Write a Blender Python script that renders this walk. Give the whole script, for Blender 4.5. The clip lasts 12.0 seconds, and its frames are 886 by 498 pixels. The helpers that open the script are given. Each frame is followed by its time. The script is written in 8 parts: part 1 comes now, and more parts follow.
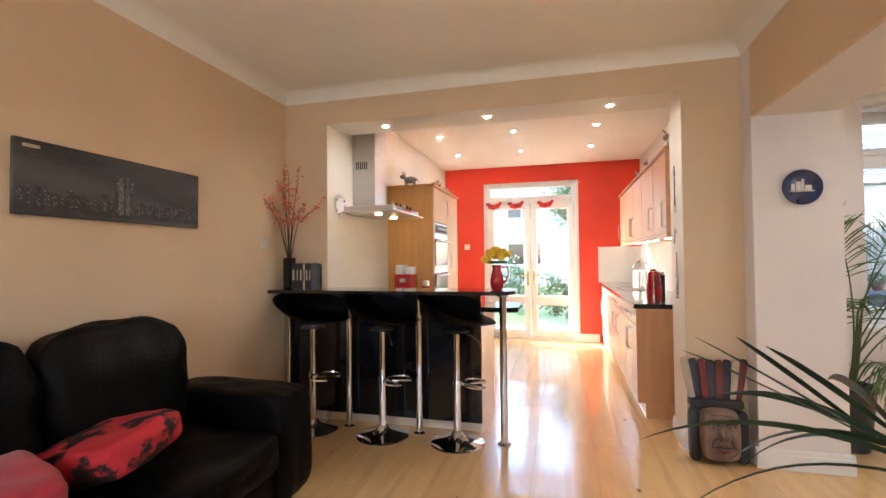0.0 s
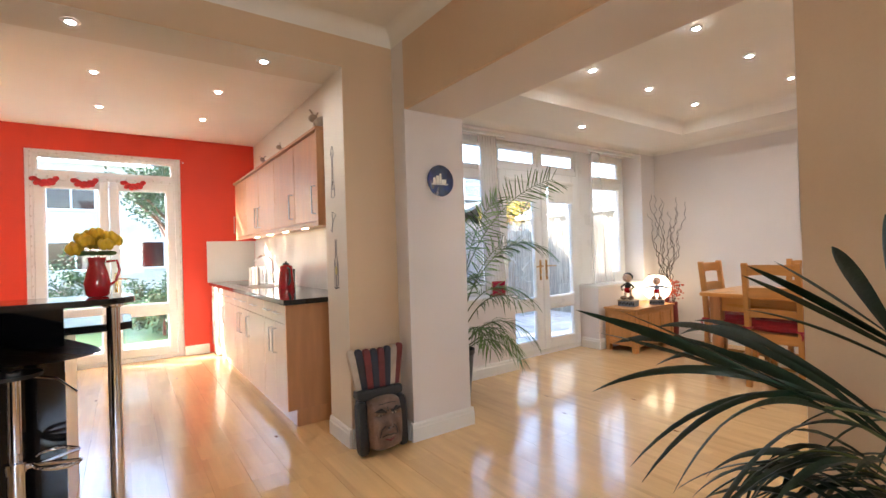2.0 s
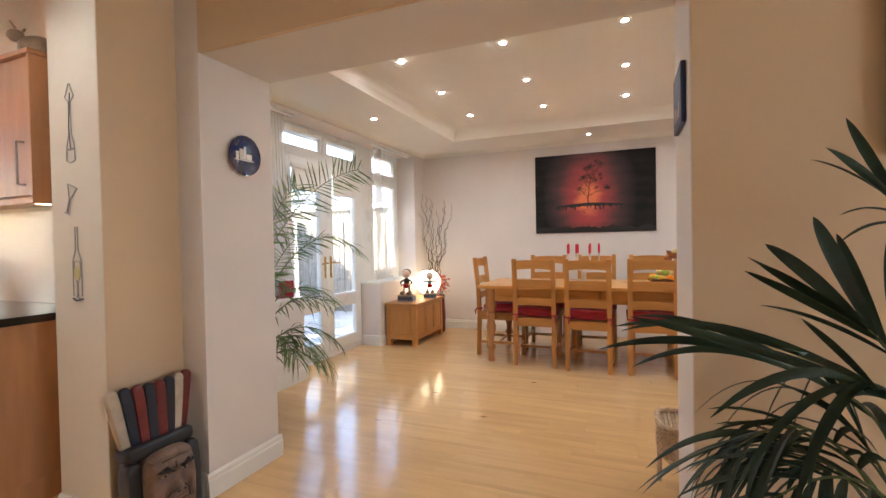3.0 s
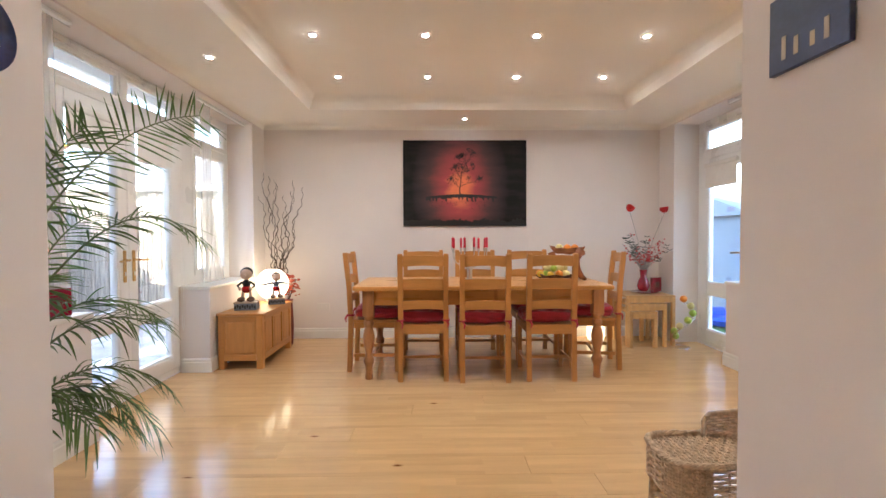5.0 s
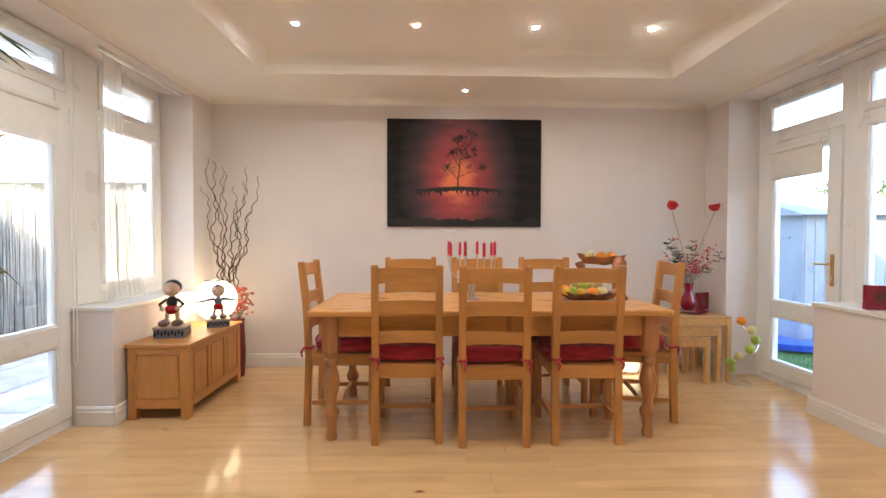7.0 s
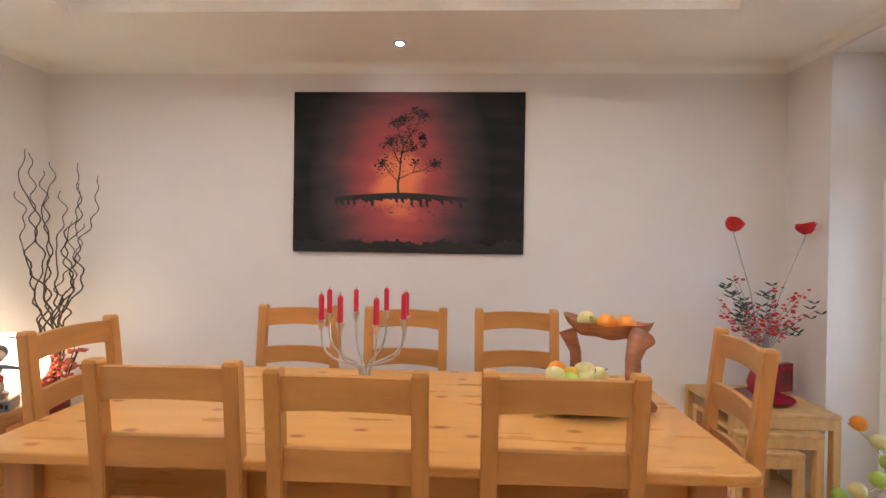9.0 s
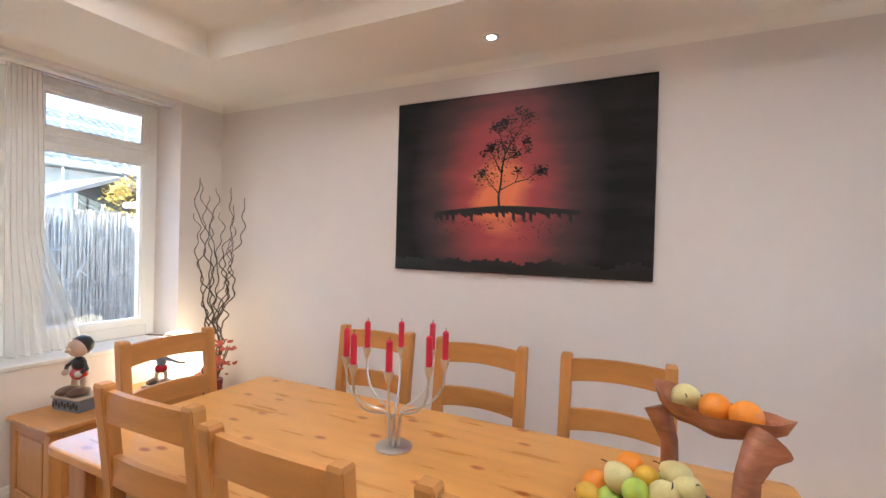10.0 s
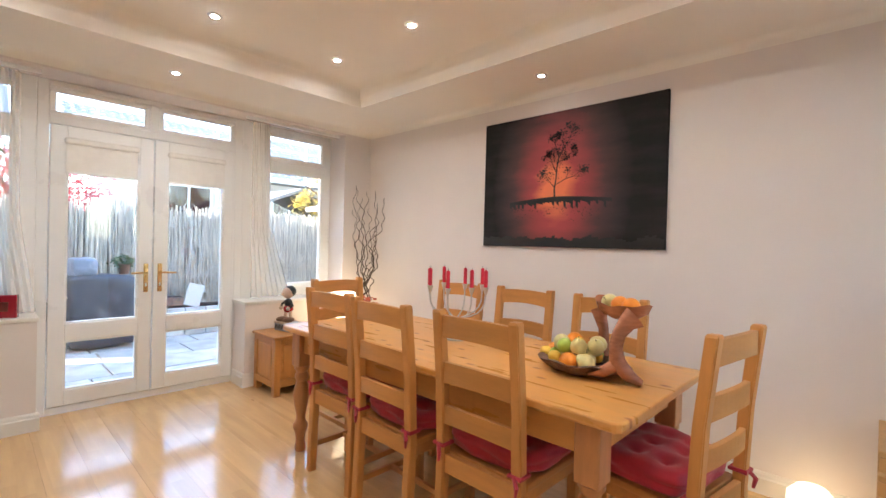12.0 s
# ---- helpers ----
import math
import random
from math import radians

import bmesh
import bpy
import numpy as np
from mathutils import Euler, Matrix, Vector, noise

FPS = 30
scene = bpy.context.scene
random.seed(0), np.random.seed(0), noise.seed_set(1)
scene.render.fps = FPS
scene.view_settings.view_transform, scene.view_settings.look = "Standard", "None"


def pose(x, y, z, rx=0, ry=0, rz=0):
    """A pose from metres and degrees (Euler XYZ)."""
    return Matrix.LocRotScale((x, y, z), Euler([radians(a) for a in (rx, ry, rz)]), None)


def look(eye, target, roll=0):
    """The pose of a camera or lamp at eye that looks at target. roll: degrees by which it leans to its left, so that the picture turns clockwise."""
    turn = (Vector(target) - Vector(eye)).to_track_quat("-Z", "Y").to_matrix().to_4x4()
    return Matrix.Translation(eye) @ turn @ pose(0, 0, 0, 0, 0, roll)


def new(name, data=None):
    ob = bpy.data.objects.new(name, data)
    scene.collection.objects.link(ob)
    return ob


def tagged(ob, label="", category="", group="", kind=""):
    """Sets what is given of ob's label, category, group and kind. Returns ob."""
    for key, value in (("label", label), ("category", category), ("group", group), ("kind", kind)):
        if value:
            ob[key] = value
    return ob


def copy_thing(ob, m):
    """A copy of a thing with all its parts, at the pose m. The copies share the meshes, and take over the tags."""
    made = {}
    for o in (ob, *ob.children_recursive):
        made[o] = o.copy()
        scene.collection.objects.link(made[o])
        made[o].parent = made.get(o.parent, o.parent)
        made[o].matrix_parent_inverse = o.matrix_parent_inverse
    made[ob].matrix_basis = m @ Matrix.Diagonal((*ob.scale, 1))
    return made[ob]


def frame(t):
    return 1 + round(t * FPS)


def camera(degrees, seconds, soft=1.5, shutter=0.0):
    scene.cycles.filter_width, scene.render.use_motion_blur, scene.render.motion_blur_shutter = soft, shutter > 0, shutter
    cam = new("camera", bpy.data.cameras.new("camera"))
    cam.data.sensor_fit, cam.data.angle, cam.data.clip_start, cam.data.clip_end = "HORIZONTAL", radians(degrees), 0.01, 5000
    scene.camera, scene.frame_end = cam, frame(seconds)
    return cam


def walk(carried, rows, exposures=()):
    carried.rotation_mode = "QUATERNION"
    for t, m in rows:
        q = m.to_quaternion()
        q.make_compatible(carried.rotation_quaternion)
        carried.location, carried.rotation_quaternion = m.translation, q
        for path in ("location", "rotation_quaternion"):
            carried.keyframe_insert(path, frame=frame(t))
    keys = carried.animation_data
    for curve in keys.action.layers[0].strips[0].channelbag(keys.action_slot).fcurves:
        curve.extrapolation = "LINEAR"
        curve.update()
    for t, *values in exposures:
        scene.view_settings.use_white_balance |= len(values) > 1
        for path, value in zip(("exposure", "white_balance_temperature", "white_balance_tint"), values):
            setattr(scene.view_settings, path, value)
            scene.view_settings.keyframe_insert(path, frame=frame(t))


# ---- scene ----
cam = camera(88.7, 12.0)
PATH = [
    (0, (0.384, 0.308, 1.291), (-0.124, 2.242, 1.335), -0.6),
    (0.5, (0.277, 0.409, 1.276), (0.036, 2.394, 1.315), -0.9),
    (1, (0.18, 0.541, 1.25), (0.307, 2.536, 1.291), -1.2),
    (1.5, (0.072, 0.737, 1.241), (0.717, 2.631, 1.264), -1.6),
    (2, (0.019, 0.976, 1.22), (1.173, 2.609, 1.232), -1.8),
    (2.5, (-0.052, 1.241, 1.23), (1.524, 2.472, 1.223), -1.6),
    (3, (-0.057, 1.607, 1.226), (1.795, 2.361, 1.193), -1.1),
    (3.5, (-0.008, 1.964, 1.208), (1.964, 2.3, 1.166), -0.6),
    (3.7, (0.047, 2.074, 1.198), (2.034, 2.297, 1.153), -0.6),
    (5.5, (0.89, 2.356, 1.175), (2.889, 2.315, 1.124), -0.2),
    (6, (1.132, 2.346, 1.193), (3.131, 2.303, 1.142), -0.1),
    (6.5, (1.401, 2.346, 1.195), (3.4, 2.296, 1.144), -0.0),
    (8.5, (2.747, 1.911, 1.281), (4.746, 1.842, 1.245), 0.5),
    (9, (3.126, 1.671, 1.357), (5.124, 1.746, 1.341), 0.8),
    (9.5, (3.443, 1.439, 1.451), (5.388, 1.905, 1.421), 1.2),
    (10, (3.562, 1.232, 1.454), (5.357, 2.114, 1.439), 1.5),
    (10.5, (3.483, 0.961, 1.406), (5.042, 2.212, 1.4), 2.0),
    (11, (3.287, 0.703, 1.361), (4.733, 2.084, 1.35), 1.9),
    (11.5, (3.113, 0.496, 1.356), (4.556, 1.881, 1.326), 1.4),
    (12, (2.961, 0.326, 1.305), (4.401, 1.714, 1.286), 1.5),
]
walk(cam, [(t, look(eye, target, roll)) for t, eye, target, roll in PATH], exposures=[(0.0, 4.05, 5950, 10), (1.5, 3.76, 5700, 10), (2.5, 3.72, 6150, 10), (3.7, 3.72, 5850, 10), (5.5, 3.83, 5950, 10), (8.5, 3.80, 6200, 10), (9.5, 3.76, 5650, 10), (10.5, 3.86, 5850, 10), (12.0, 3.86, 6050, 10)])

# ---- world and sun ----
SUN = Vector((-0.84, 0.50, 0.42)).normalized()
world = bpy.data.worlds.new("world")
scene.world = world
world.use_nodes = True
wn = world.node_tree
sky = wn.nodes.new("ShaderNodeTexSky")
sky.sky_type = "NISHITA"
sky.sun_disc = False
sky.sun_elevation = math.asin(SUN.z)
sky.sun_rotation = math.atan2(SUN.x, SUN.y)
wn.nodes["Background"].inputs[1].default_value = 0.15
wn.links.new(sky.outputs[0], wn.nodes["Background"].inputs[0])
sun_data = bpy.data.lights.new("sun", "SUN")
sun_data.energy, sun_data.angle, sun_data.color = 2.0, radians(0.5), (1.0, 0.93, 0.82)
sun = new("sun", sun_data)
sun.matrix_world = look(SUN * 30, (0, 0, 0))
# area lamp added out of view to brighten the lounge
fill_data = bpy.data.lights.new("lounge_fill_lamp", "AREA")
fill_data.shape, fill_data.size, fill_data.size_y, fill_data.energy, fill_data.color = "RECTANGLE", 1.5, 1.2, 1.8, (1.0, 0.95, 0.88)
lounge_fill = new("lounge_fill_lamp", fill_data)
lounge_fill.matrix_world = look((-0.2, -2.10, 1.45), (-0.2, 3.0, 1.3))


# ---- materials ----
def material(name, base, rough=0.5, metal=0.0, var=0.12, scale=3.0, bump=0.0, bump_scale=60.0, stretch=(1, 1, 1),
             coat=0.0, emit=0.0, trans=0.0, tone=0.0, spec=0.5, second=None, edges=(0.35, 0.7), alpha=1.0, sheen=0.0):
    """A surface with two scales of variation; tone varies it from object to object."""
    m = bpy.data.materials.new(name)
    m.use_nodes = True
    nt = m.node_tree
    n, l = nt.nodes, nt.links
    b = n["Principled BSDF"]
    b.inputs["Roughness"].default_value = rough
    b.inputs["Metallic"].default_value = metal
    b.inputs["Coat Weight"].default_value = coat
    b.inputs["Coat Roughness"].default_value = 0.08
    b.inputs["Transmission Weight"].default_value = trans
    b.inputs["Specular IOR Level"].default_value = spec
    b.inputs["Alpha"].default_value = alpha
    b.inputs["Sheen Weight"].default_value = sheen
    base = (*base, 1)
    b.inputs["Base Color"].default_value = base
    if emit:
        b.inputs["Emission Color"].default_value = base
        b.inputs["Emission Strength"].default_value = emit
    if trans:
        return m
    co = n.new("ShaderNodeTexCoord")
    mp = n.new("ShaderNodeMapping")
    mp.inputs["Scale"].default_value = stretch
    l.new(co.outputs["Object"], mp.inputs[0])
    if tone:
        info = n.new("ShaderNodeObjectInfo")
        off = n.new("ShaderNodeVectorMath")
        off.operation = "SCALE"
        off.inputs[0].default_value = (31, 17, 23)
        l.new(info.outputs["Random"], off.inputs["Scale"])
        l.new(off.outputs[0], mp.inputs["Location"])
    big = n.new("ShaderNodeTexNoise")
    big.inputs["Scale"].default_value = scale
    big.inputs["Detail"].default_value = 5
    l.new(mp.outputs[0], big.inputs[0])
    fine = n.new("ShaderNodeTexNoise")
    fine.inputs["Scale"].default_value = bump_scale
    fine.inputs["Detail"].default_value = 4
    l.new(mp.outputs[0], fine.inputs[0])
    if var or second:
        ramp = n.new("ShaderNodeValToRGB")
        dark = second or tuple(c * (1 - var) for c in base[:3])
        light = base[:3] if second else tuple(min(1, c * (1 + var * 0.6)) for c in base[:3])
        ramp.color_ramp.elements[0].position, ramp.color_ramp.elements[1].position = edges
        ramp.color_ramp.elements[0].color = (*dark, 1)
        ramp.color_ramp.elements[1].color = (*light, 1)
        add = n.new("ShaderNodeMath")
        add.operation = "MULTIPLY_ADD"
        add.inputs[1].default_value = 0.25
        l.new(fine.outputs[0], add.inputs[0])
        sub = n.new("ShaderNodeMath")
        sub.operation = "SUBTRACT"
        sub.inputs[1].default_value = 0.125
        l.new(big.outputs[0], sub.inputs[0])
        l.new(sub.outputs[0], add.inputs[2])
        l.new(add.outputs[0], ramp.inputs[0])
        col = ramp.outputs[0]
        if tone:
            hsv = n.new("ShaderNodeHueSaturation")
            rng = n.new("ShaderNodeMapRange")
            rng.inputs["To Min"].default_value, rng.inputs["To Max"].default_value = 1 - tone, 1 + tone
            l.new(info.outputs["Random"], rng.inputs[0])
            l.new(rng.outputs[0], hsv.inputs["Value"])
            l.new(col, hsv.inputs["Color"])
            col = hsv.outputs[0]
        l.new(col, b.inputs["Base Color"])
    if not emit:
        rr = n.new("ShaderNodeMapRange")
        rr.inputs["To Min"].default_value, rr.inputs["To Max"].default_value = max(0, rough * 0.85), min(1, rough * 1.2)
        l.new(big.outputs[0], rr.inputs[0])
        l.new(rr.outputs[0], b.inputs["Roughness"])
    if bump:
        bp = n.new("ShaderNodeBump")
        bp.inputs["Strength"].default_value = bump
        bp.inputs["Distance"].default_value = 0.01
        l.new(fine.outputs[0], bp.inputs["Height"])
        l.new(bp.outputs[0], b.inputs["Normal"])
    return m


M = {}
M["paint_beige"] = material("beige_wall_paint", (0.74, 0.55, 0.36), 0.75, var=0.04, scale=1.5, bump=0.05, bump_scale=180)
M["paint_cream"] = material("cream_wall_paint", (0.80, 0.735, 0.69), 0.75, var=0.03, scale=1.5, bump=0.05, bump_scale=180)
M["paint_kitchen"] = material("pale_kitchen_paint", (0.80, 0.73, 0.62), 0.7, var=0.03, scale=1.5, bump=0.05, bump_scale=180)
M["paint_red"] = material("red_wall_paint", (0.80, 0.055, 0.02), 0.6, var=0.06, scale=1.2, bump=0.05, bump_scale=180)
M["ceiling"] = material("ceiling_paint", (0.90, 0.86, 0.78), 0.85, var=0.03, scale=1.2, bump=0.04, bump_scale=150)
M["gloss_white"] = material("white_gloss_paint", (0.82, 0.79, 0.73), 0.3, var=0.03, scale=4, bump=0.03, bump_scale=40)
M["upvc"] = material("white_window_plastic", (0.88, 0.875, 0.85), 0.28, var=0.02, scale=4)
M["fabric_white"] = material("white_blind_fabric", (0.85, 0.83, 0.78), 0.8, var=0.03, scale=20, bump=0.1, bump_scale=500)
M["oak"] = material("oak_veneer", (0.585, 0.268, 0.072), 0.4, var=0.13, scale=3, bump=0.12, bump_scale=40, stretch=(7, 1, 7), tone=0.06)
M["oak_v"] = material("oak_wood", (0.585, 0.268, 0.072), 0.42, var=0.13, scale=3, bump=0.12, bump_scale=40, stretch=(7, 7, 0.8), tone=0.08)
M["oak_x"] = material("oak_rail_wood", (0.585, 0.268, 0.072), 0.42, var=0.13, scale=3, bump=0.12, bump_scale=40, stretch=(0.8, 7, 7), tone=0.08)
M["pale_oak"] = material("pale_oak_wood", (0.62, 0.36, 0.13), 0.45, var=0.15, scale=3, bump=0.1, bump_scale=40, stretch=(7, 7, 0.8), tone=0.06)
M["beech"] = material("beech_cabinet_veneer", (0.58, 0.29, 0.13), 0.35, var=0.1, scale=3, bump=0.05, bump_scale=50, stretch=(8, 8, 0.8), tone=0.04)
M["orange_beech"] = material("warm_beech_veneer", (0.62, 0.30, 0.08), 0.35, var=0.1, scale=3, bump=0.05, bump_scale=50, stretch=(8, 8, 0.8), tone=0.04)
M["cream_door"] = material("cream_gloss_cabinet", (0.78, 0.66, 0.52), 0.22, var=0.03, scale=3, tone=0.02)
M["granite"] = material("black_granite", (0.012, 0.012, 0.014), 0.08, var=0.4, scale=90, coat=0.4)
M["black_gloss"] = material("black_gloss_panel", (0.006, 0.006, 0.007), 0.06, var=0.2, scale=30)
M["chrome"] = material("chrome", (0.75, 0.74, 0.73), 0.09, 1.0, var=0.04, scale=10)
M["steel"] = material("brushed_steel", (0.62, 0.61, 0.59), 0.3, 1.0, var=0.06, scale=6, bump=0.03, bump_scale=200, stretch=(1, 1, 20))
M["brass"] = material("brass", (0.72, 0.50, 0.22), 0.22, 1.0, var=0.08, scale=20)
M["leather"] = material("black_leather", (0.003, 0.0028, 0.0028), 0.40, spec=0.07, var=0.3, scale=5, bump=0.35, bump_scale=120)
M["red_fabric"] = material("red_cotton", (0.46, 0.016, 0.038), 0.65, var=0.2, scale=12, bump=0.2, bump_scale=300, sheen=0.3)
M["red_pattern"] = material("red_and_black_fabric", (0.50, 0.02, 0.03), 0.8, var=0.2, scale=9, bump=0.2, bump_scale=300,
                            second=(0.01, 0.008, 0.008), edges=(0.475, 0.485))
M["red_gloss"] = material("red_gloss", (0.45, 0.01, 0.015), 0.15, var=0.08, scale=8, coat=0.5)
M["red_candle"] = material("red_wax", (0.62, 0.02, 0.05), 0.4, var=0.08, scale=20)
M["red_glass"] = material("dark_red_glass", (0.30, 0.01, 0.03), 0.08, var=0.1, scale=8, coat=0.6)
M["black"] = material("black_paint", (0.012, 0.012, 0.013), 0.4, var=0.2, scale=8)
M["white"] = material("white_ceramic", (0.80, 0.78, 0.74), 0.25, var=0.04, scale=8)
M["blue_plate"] = material("blue_glaze", (0.010, 0.022, 0.10), 0.12, var=0.5, scale=22, coat=0.5)
M["leaf_dark"] = material("dark_palm_leaf", (0.016, 0.042, 0.020), 0.4, var=0.4, scale=6, bump=0.2, bump_scale=60, tone=0.15)
M["leaf_light"] = material("light_palm_leaf", (0.12, 0.20, 0.055), 0.45, var=0.5, scale=4, bump=0.15, bump_scale=60, tone=0.1)


def backlit_leaf(m, share):
    """Lets light through a thin leaf by mixing in a translucent surface."""
    n, l = m.node_tree.nodes, m.node_tree.links
    b = n["Principled BSDF"]
    tl, mix = n.new("ShaderNodeBsdfTranslucent"), n.new("ShaderNodeMixShader")
    mix.inputs[0].default_value = share
    l.new(b.inputs["Base Color"].links[0].from_socket, tl.inputs[0])
    l.new(b.outputs[0], mix.inputs[1])
    l.new(tl.outputs[0], mix.inputs[2])
    l.new(mix.outputs[0], n["Material Output"].inputs[0])


backlit_leaf(M["leaf_light"], 0.4)
backlit_leaf(M["leaf_dark"], 0.15)
M["stem"] = material("palm_stem", (0.10, 0.13, 0.04), 0.5, var=0.3, scale=8)
M["twig"] = material("twisted_twig_bark", (0.05, 0.028, 0.015), 0.6, var=0.3, scale=20, bump=0.3, bump_scale=90)
M["soil"] = material("potting_soil", (0.03, 0.02, 0.013), 0.95, var=0.4, scale=40, bump=0.6, bump_scale=80)
M["pot"] = material("dark_grey_pot", (0.03, 0.035, 0.04), 0.4, var=0.15, scale=8)
M["wicker"] = material("wicker", (0.64, 0.46, 0.29), 0.6, var=0.3, scale=40, bump=0.4, bump_scale=120)
M["orange"] = material("orange_peel", (0.85, 0.28, 0.02), 0.4, var=0.08, scale=20, bump=0.15, bump_scale=150)
M["lemon"] = material("yellow_fruit_skin", (0.75, 0.45, 0.04), 0.4, var=0.1, scale=15, bump=0.1, bump_scale=120)
M["pear"] = material("pale_green_fruit_skin", (0.72, 0.62, 0.27), 0.4, var=0.12, scale=15, bump=0.1, bump_scale=120)
M["lime"] = material("green_fruit_skin", (0.42, 0.56, 0.08), 0.35, var=0.12, scale=15, bump=0.1, bump_scale=120)
M["carved"] = material("carved_red_wood", (0.42, 0.16, 0.08), 0.25, var=0.35, scale=8, bump=0.2, bump_scale=30, stretch=(1, 1, 3))
M["bark"] = material("rough_bark", (0.17, 0.09, 0.055), 0.7, var=0.5, scale=20, bump=0.8, bump_scale=60)
M["shade_glow"] = material("lit_lamp_glass", (1.0, 0.80, 0.50), 0.4, var=0.0, emit=0.5)
M["low_glow"] = material("lit_frosted_lamp", (1.0, 0.76, 0.42), 0.4, var=0.0, emit=0.22)
M["spot_glow"] = material("lit_spot_bulb", (1.0, 0.95, 0.87), 0.4, var=0.0, emit=80.0)
M["dim_spot_glow"] = material("lit_dim_spot_bulb", (1.0, 0.95, 0.87), 0.4, var=0.0, emit=14.0)
M["under_glow"] = material("lit_cabinet_lamp", (1.0, 0.78, 0.45), 0.4, var=0.0, emit=2.5)
M["glass"] = material("window_glass", (1, 1, 1), 0.0, trans=1.0)
M["skin"] = material("painted_pale_resin", (0.65, 0.45, 0.33), 0.4, var=0.1, scale=20)
M["mask_skin"] = material("carved_mask_wood", (0.21, 0.125, 0.085), 0.45, var=0.35, scale=14, bump=0.3, bump_scale=60)
M["dark_red"] = material("dark_red_paint", (0.17, 0.022, 0.02), 0.45, var=0.2, scale=14)
M["navy"] = material("navy_paint", (0.012, 0.016, 0.03), 0.45, var=0.2, scale=14)
M["bone"] = material("off_white_paint", (0.55, 0.45, 0.34), 0.5, var=0.2, scale=14)
M["yellow"] = material("yellow_petals", (0.80, 0.50, 0.02), 0.6, var=0.15, scale=30)
M["poppy"] = material("red_petals", (0.60, 0.02, 0.02), 0.6, var=0.2, scale=30)
M["berry"] = material("orange_red_berries", (0.50, 0.09, 0.04), 0.5, var=0.25, scale=30)
M["orange_berry"] = material("orange_pink_berries", (0.70, 0.20, 0.09), 0.5, var=0.25, scale=30)
M["pine_leg"] = material("reddish_pine", (0.52, 0.235, 0.09), 0.38, var=0.2, scale=3, bump=0.1, bump_scale=40, stretch=(7, 7, 0.8), tone=0.05)
M["silver_twig"] = material("silvery_twig", (0.35, 0.33, 0.31), 0.5, var=0.2, scale=30)
M["slab"] = material("paving_stone", (0.50, 0.48, 0.45), 0.85, var=0.25, scale=4, bump=0.5, bump_scale=25, tone=0.12)
M["grass"] = material("lawn", (0.05, 0.12, 0.02), 0.9, var=0.4, scale=12, bump=0.6, bump_scale=120)
M["earth"] = material("gravel_and_earth", (0.24, 0.21, 0.17), 0.95, var=0.35, scale=3, bump=0.6, bump_scale=60)
M["fence_wood"] = material("weathered_fence_wood", (0.44, 0.39, 0.32), 0.85, var=0.35, scale=4, bump=0.4, bump_scale=50, stretch=(5, 5, 0.6), tone=0.15)
M["reed"] = material("willow_screen", (0.60, 0.54, 0.44), 0.85, var=0.4, scale=7, bump=0.4, bump_scale=60, stretch=(5, 5, 0.5))
M["render"] = material("pale_house_render", (0.55, 0.52, 0.46), 0.85, var=0.12, scale=2, bump=0.3, bump_scale=80)
M["brick"] = material("brown_brick", (0.26, 0.13, 0.09), 0.85, var=0.3, scale=5, bump=0.3, bump_scale=60)
M["tiles"] = material("grey_roof_tile", (0.24, 0.235, 0.23), 0.75, var=0.25, scale=6, bump=0.3, bump_scale=60)
M["shed"] = material("grey_blue_painted_wood", (0.20, 0.23, 0.27), 0.7, var=0.15, scale=4, bump=0.3, bump_scale=50, stretch=(5, 5, 0.6))
M["leaves"] = material("green_leaves", (0.06, 0.11, 0.03), 0.6, var=0.5, scale=3)
M["leaves_yellow"] = material("yellow_autumn_leaves", (0.45, 0.32, 0.04), 0.6, var=0.4, scale=3)
M["leaves_red"] = material("red_autumn_leaves", (0.40, 0.02, 0.03), 0.6, var=0.4, scale=3)
M["branch_pale"] = material("pale_bare_branch", (0.55, 0.52, 0.46), 0.8, var=0.3, scale=10)
M["cover"] = material("dark_vinyl_cover", (0.055, 0.06, 0.07), 0.4, var=0.2, scale=5, bump=0.3, bump_scale=15)
M["blue_grey"] = material("blue_grey_lid", (0.20, 0.23, 0.28), 0.35, var=0.15, scale=6)
M["blue"] = material("blue_plastic", (0.02, 0.07, 0.5), 0.4, var=0.1, scale=6)
M["socket"] = material("white_switch_plastic", (0.78, 0.74, 0.68), 0.3, var=0.02, scale=8)
M["oven_glass"] = material("dark_oven_glass", (0.03, 0.012, 0.012), 0.06, var=0.1, scale=8)
# dark oven glass; the red reflected in it is put into the base colour
M["oven_door_glass"] = material("oven_glass_red_reflection", (0.13, 0.012, 0.016), 0.12, var=0.2, scale=5, coat=0.5)
M["joint"] = material("floor_underlay", (0.50, 0.31, 0.14), 0.8, var=0.2, scale=6)


def curtain_material():
    m = bpy.data.materials.new("sheer_voile")
    m.use_nodes = True
    n, l = m.node_tree.nodes, m.node_tree.links
    b = n["Principled BSDF"]
    b.inputs["Base Color"].default_value = (0.9, 0.88, 0.84, 1)
    b.inputs["Roughness"].default_value = 0.9
    tr, mix = n.new("ShaderNodeBsdfTransparent"), n.new("ShaderNodeMixShader")
    noise_node = n.new("ShaderNodeTexNoise")
    noise_node.inputs["Scale"].default_value = 300
    ramp = n.new("ShaderNodeMapRange")
    ramp.inputs["To Min"].default_value, ramp.inputs["To Max"].default_value = 0.22, 0.42
    l.new(noise_node.outputs[0], ramp.inputs[0])
    l.new(ramp.outputs[0], mix.inputs[0])
    l.new(tr.outputs[0], mix.inputs[1])
    l.new(b.outputs[0], mix.inputs[2])
    l.new(mix.outputs[0], n["Material Output"].inputs[0])
    return m


M["voile"] = curtain_material()


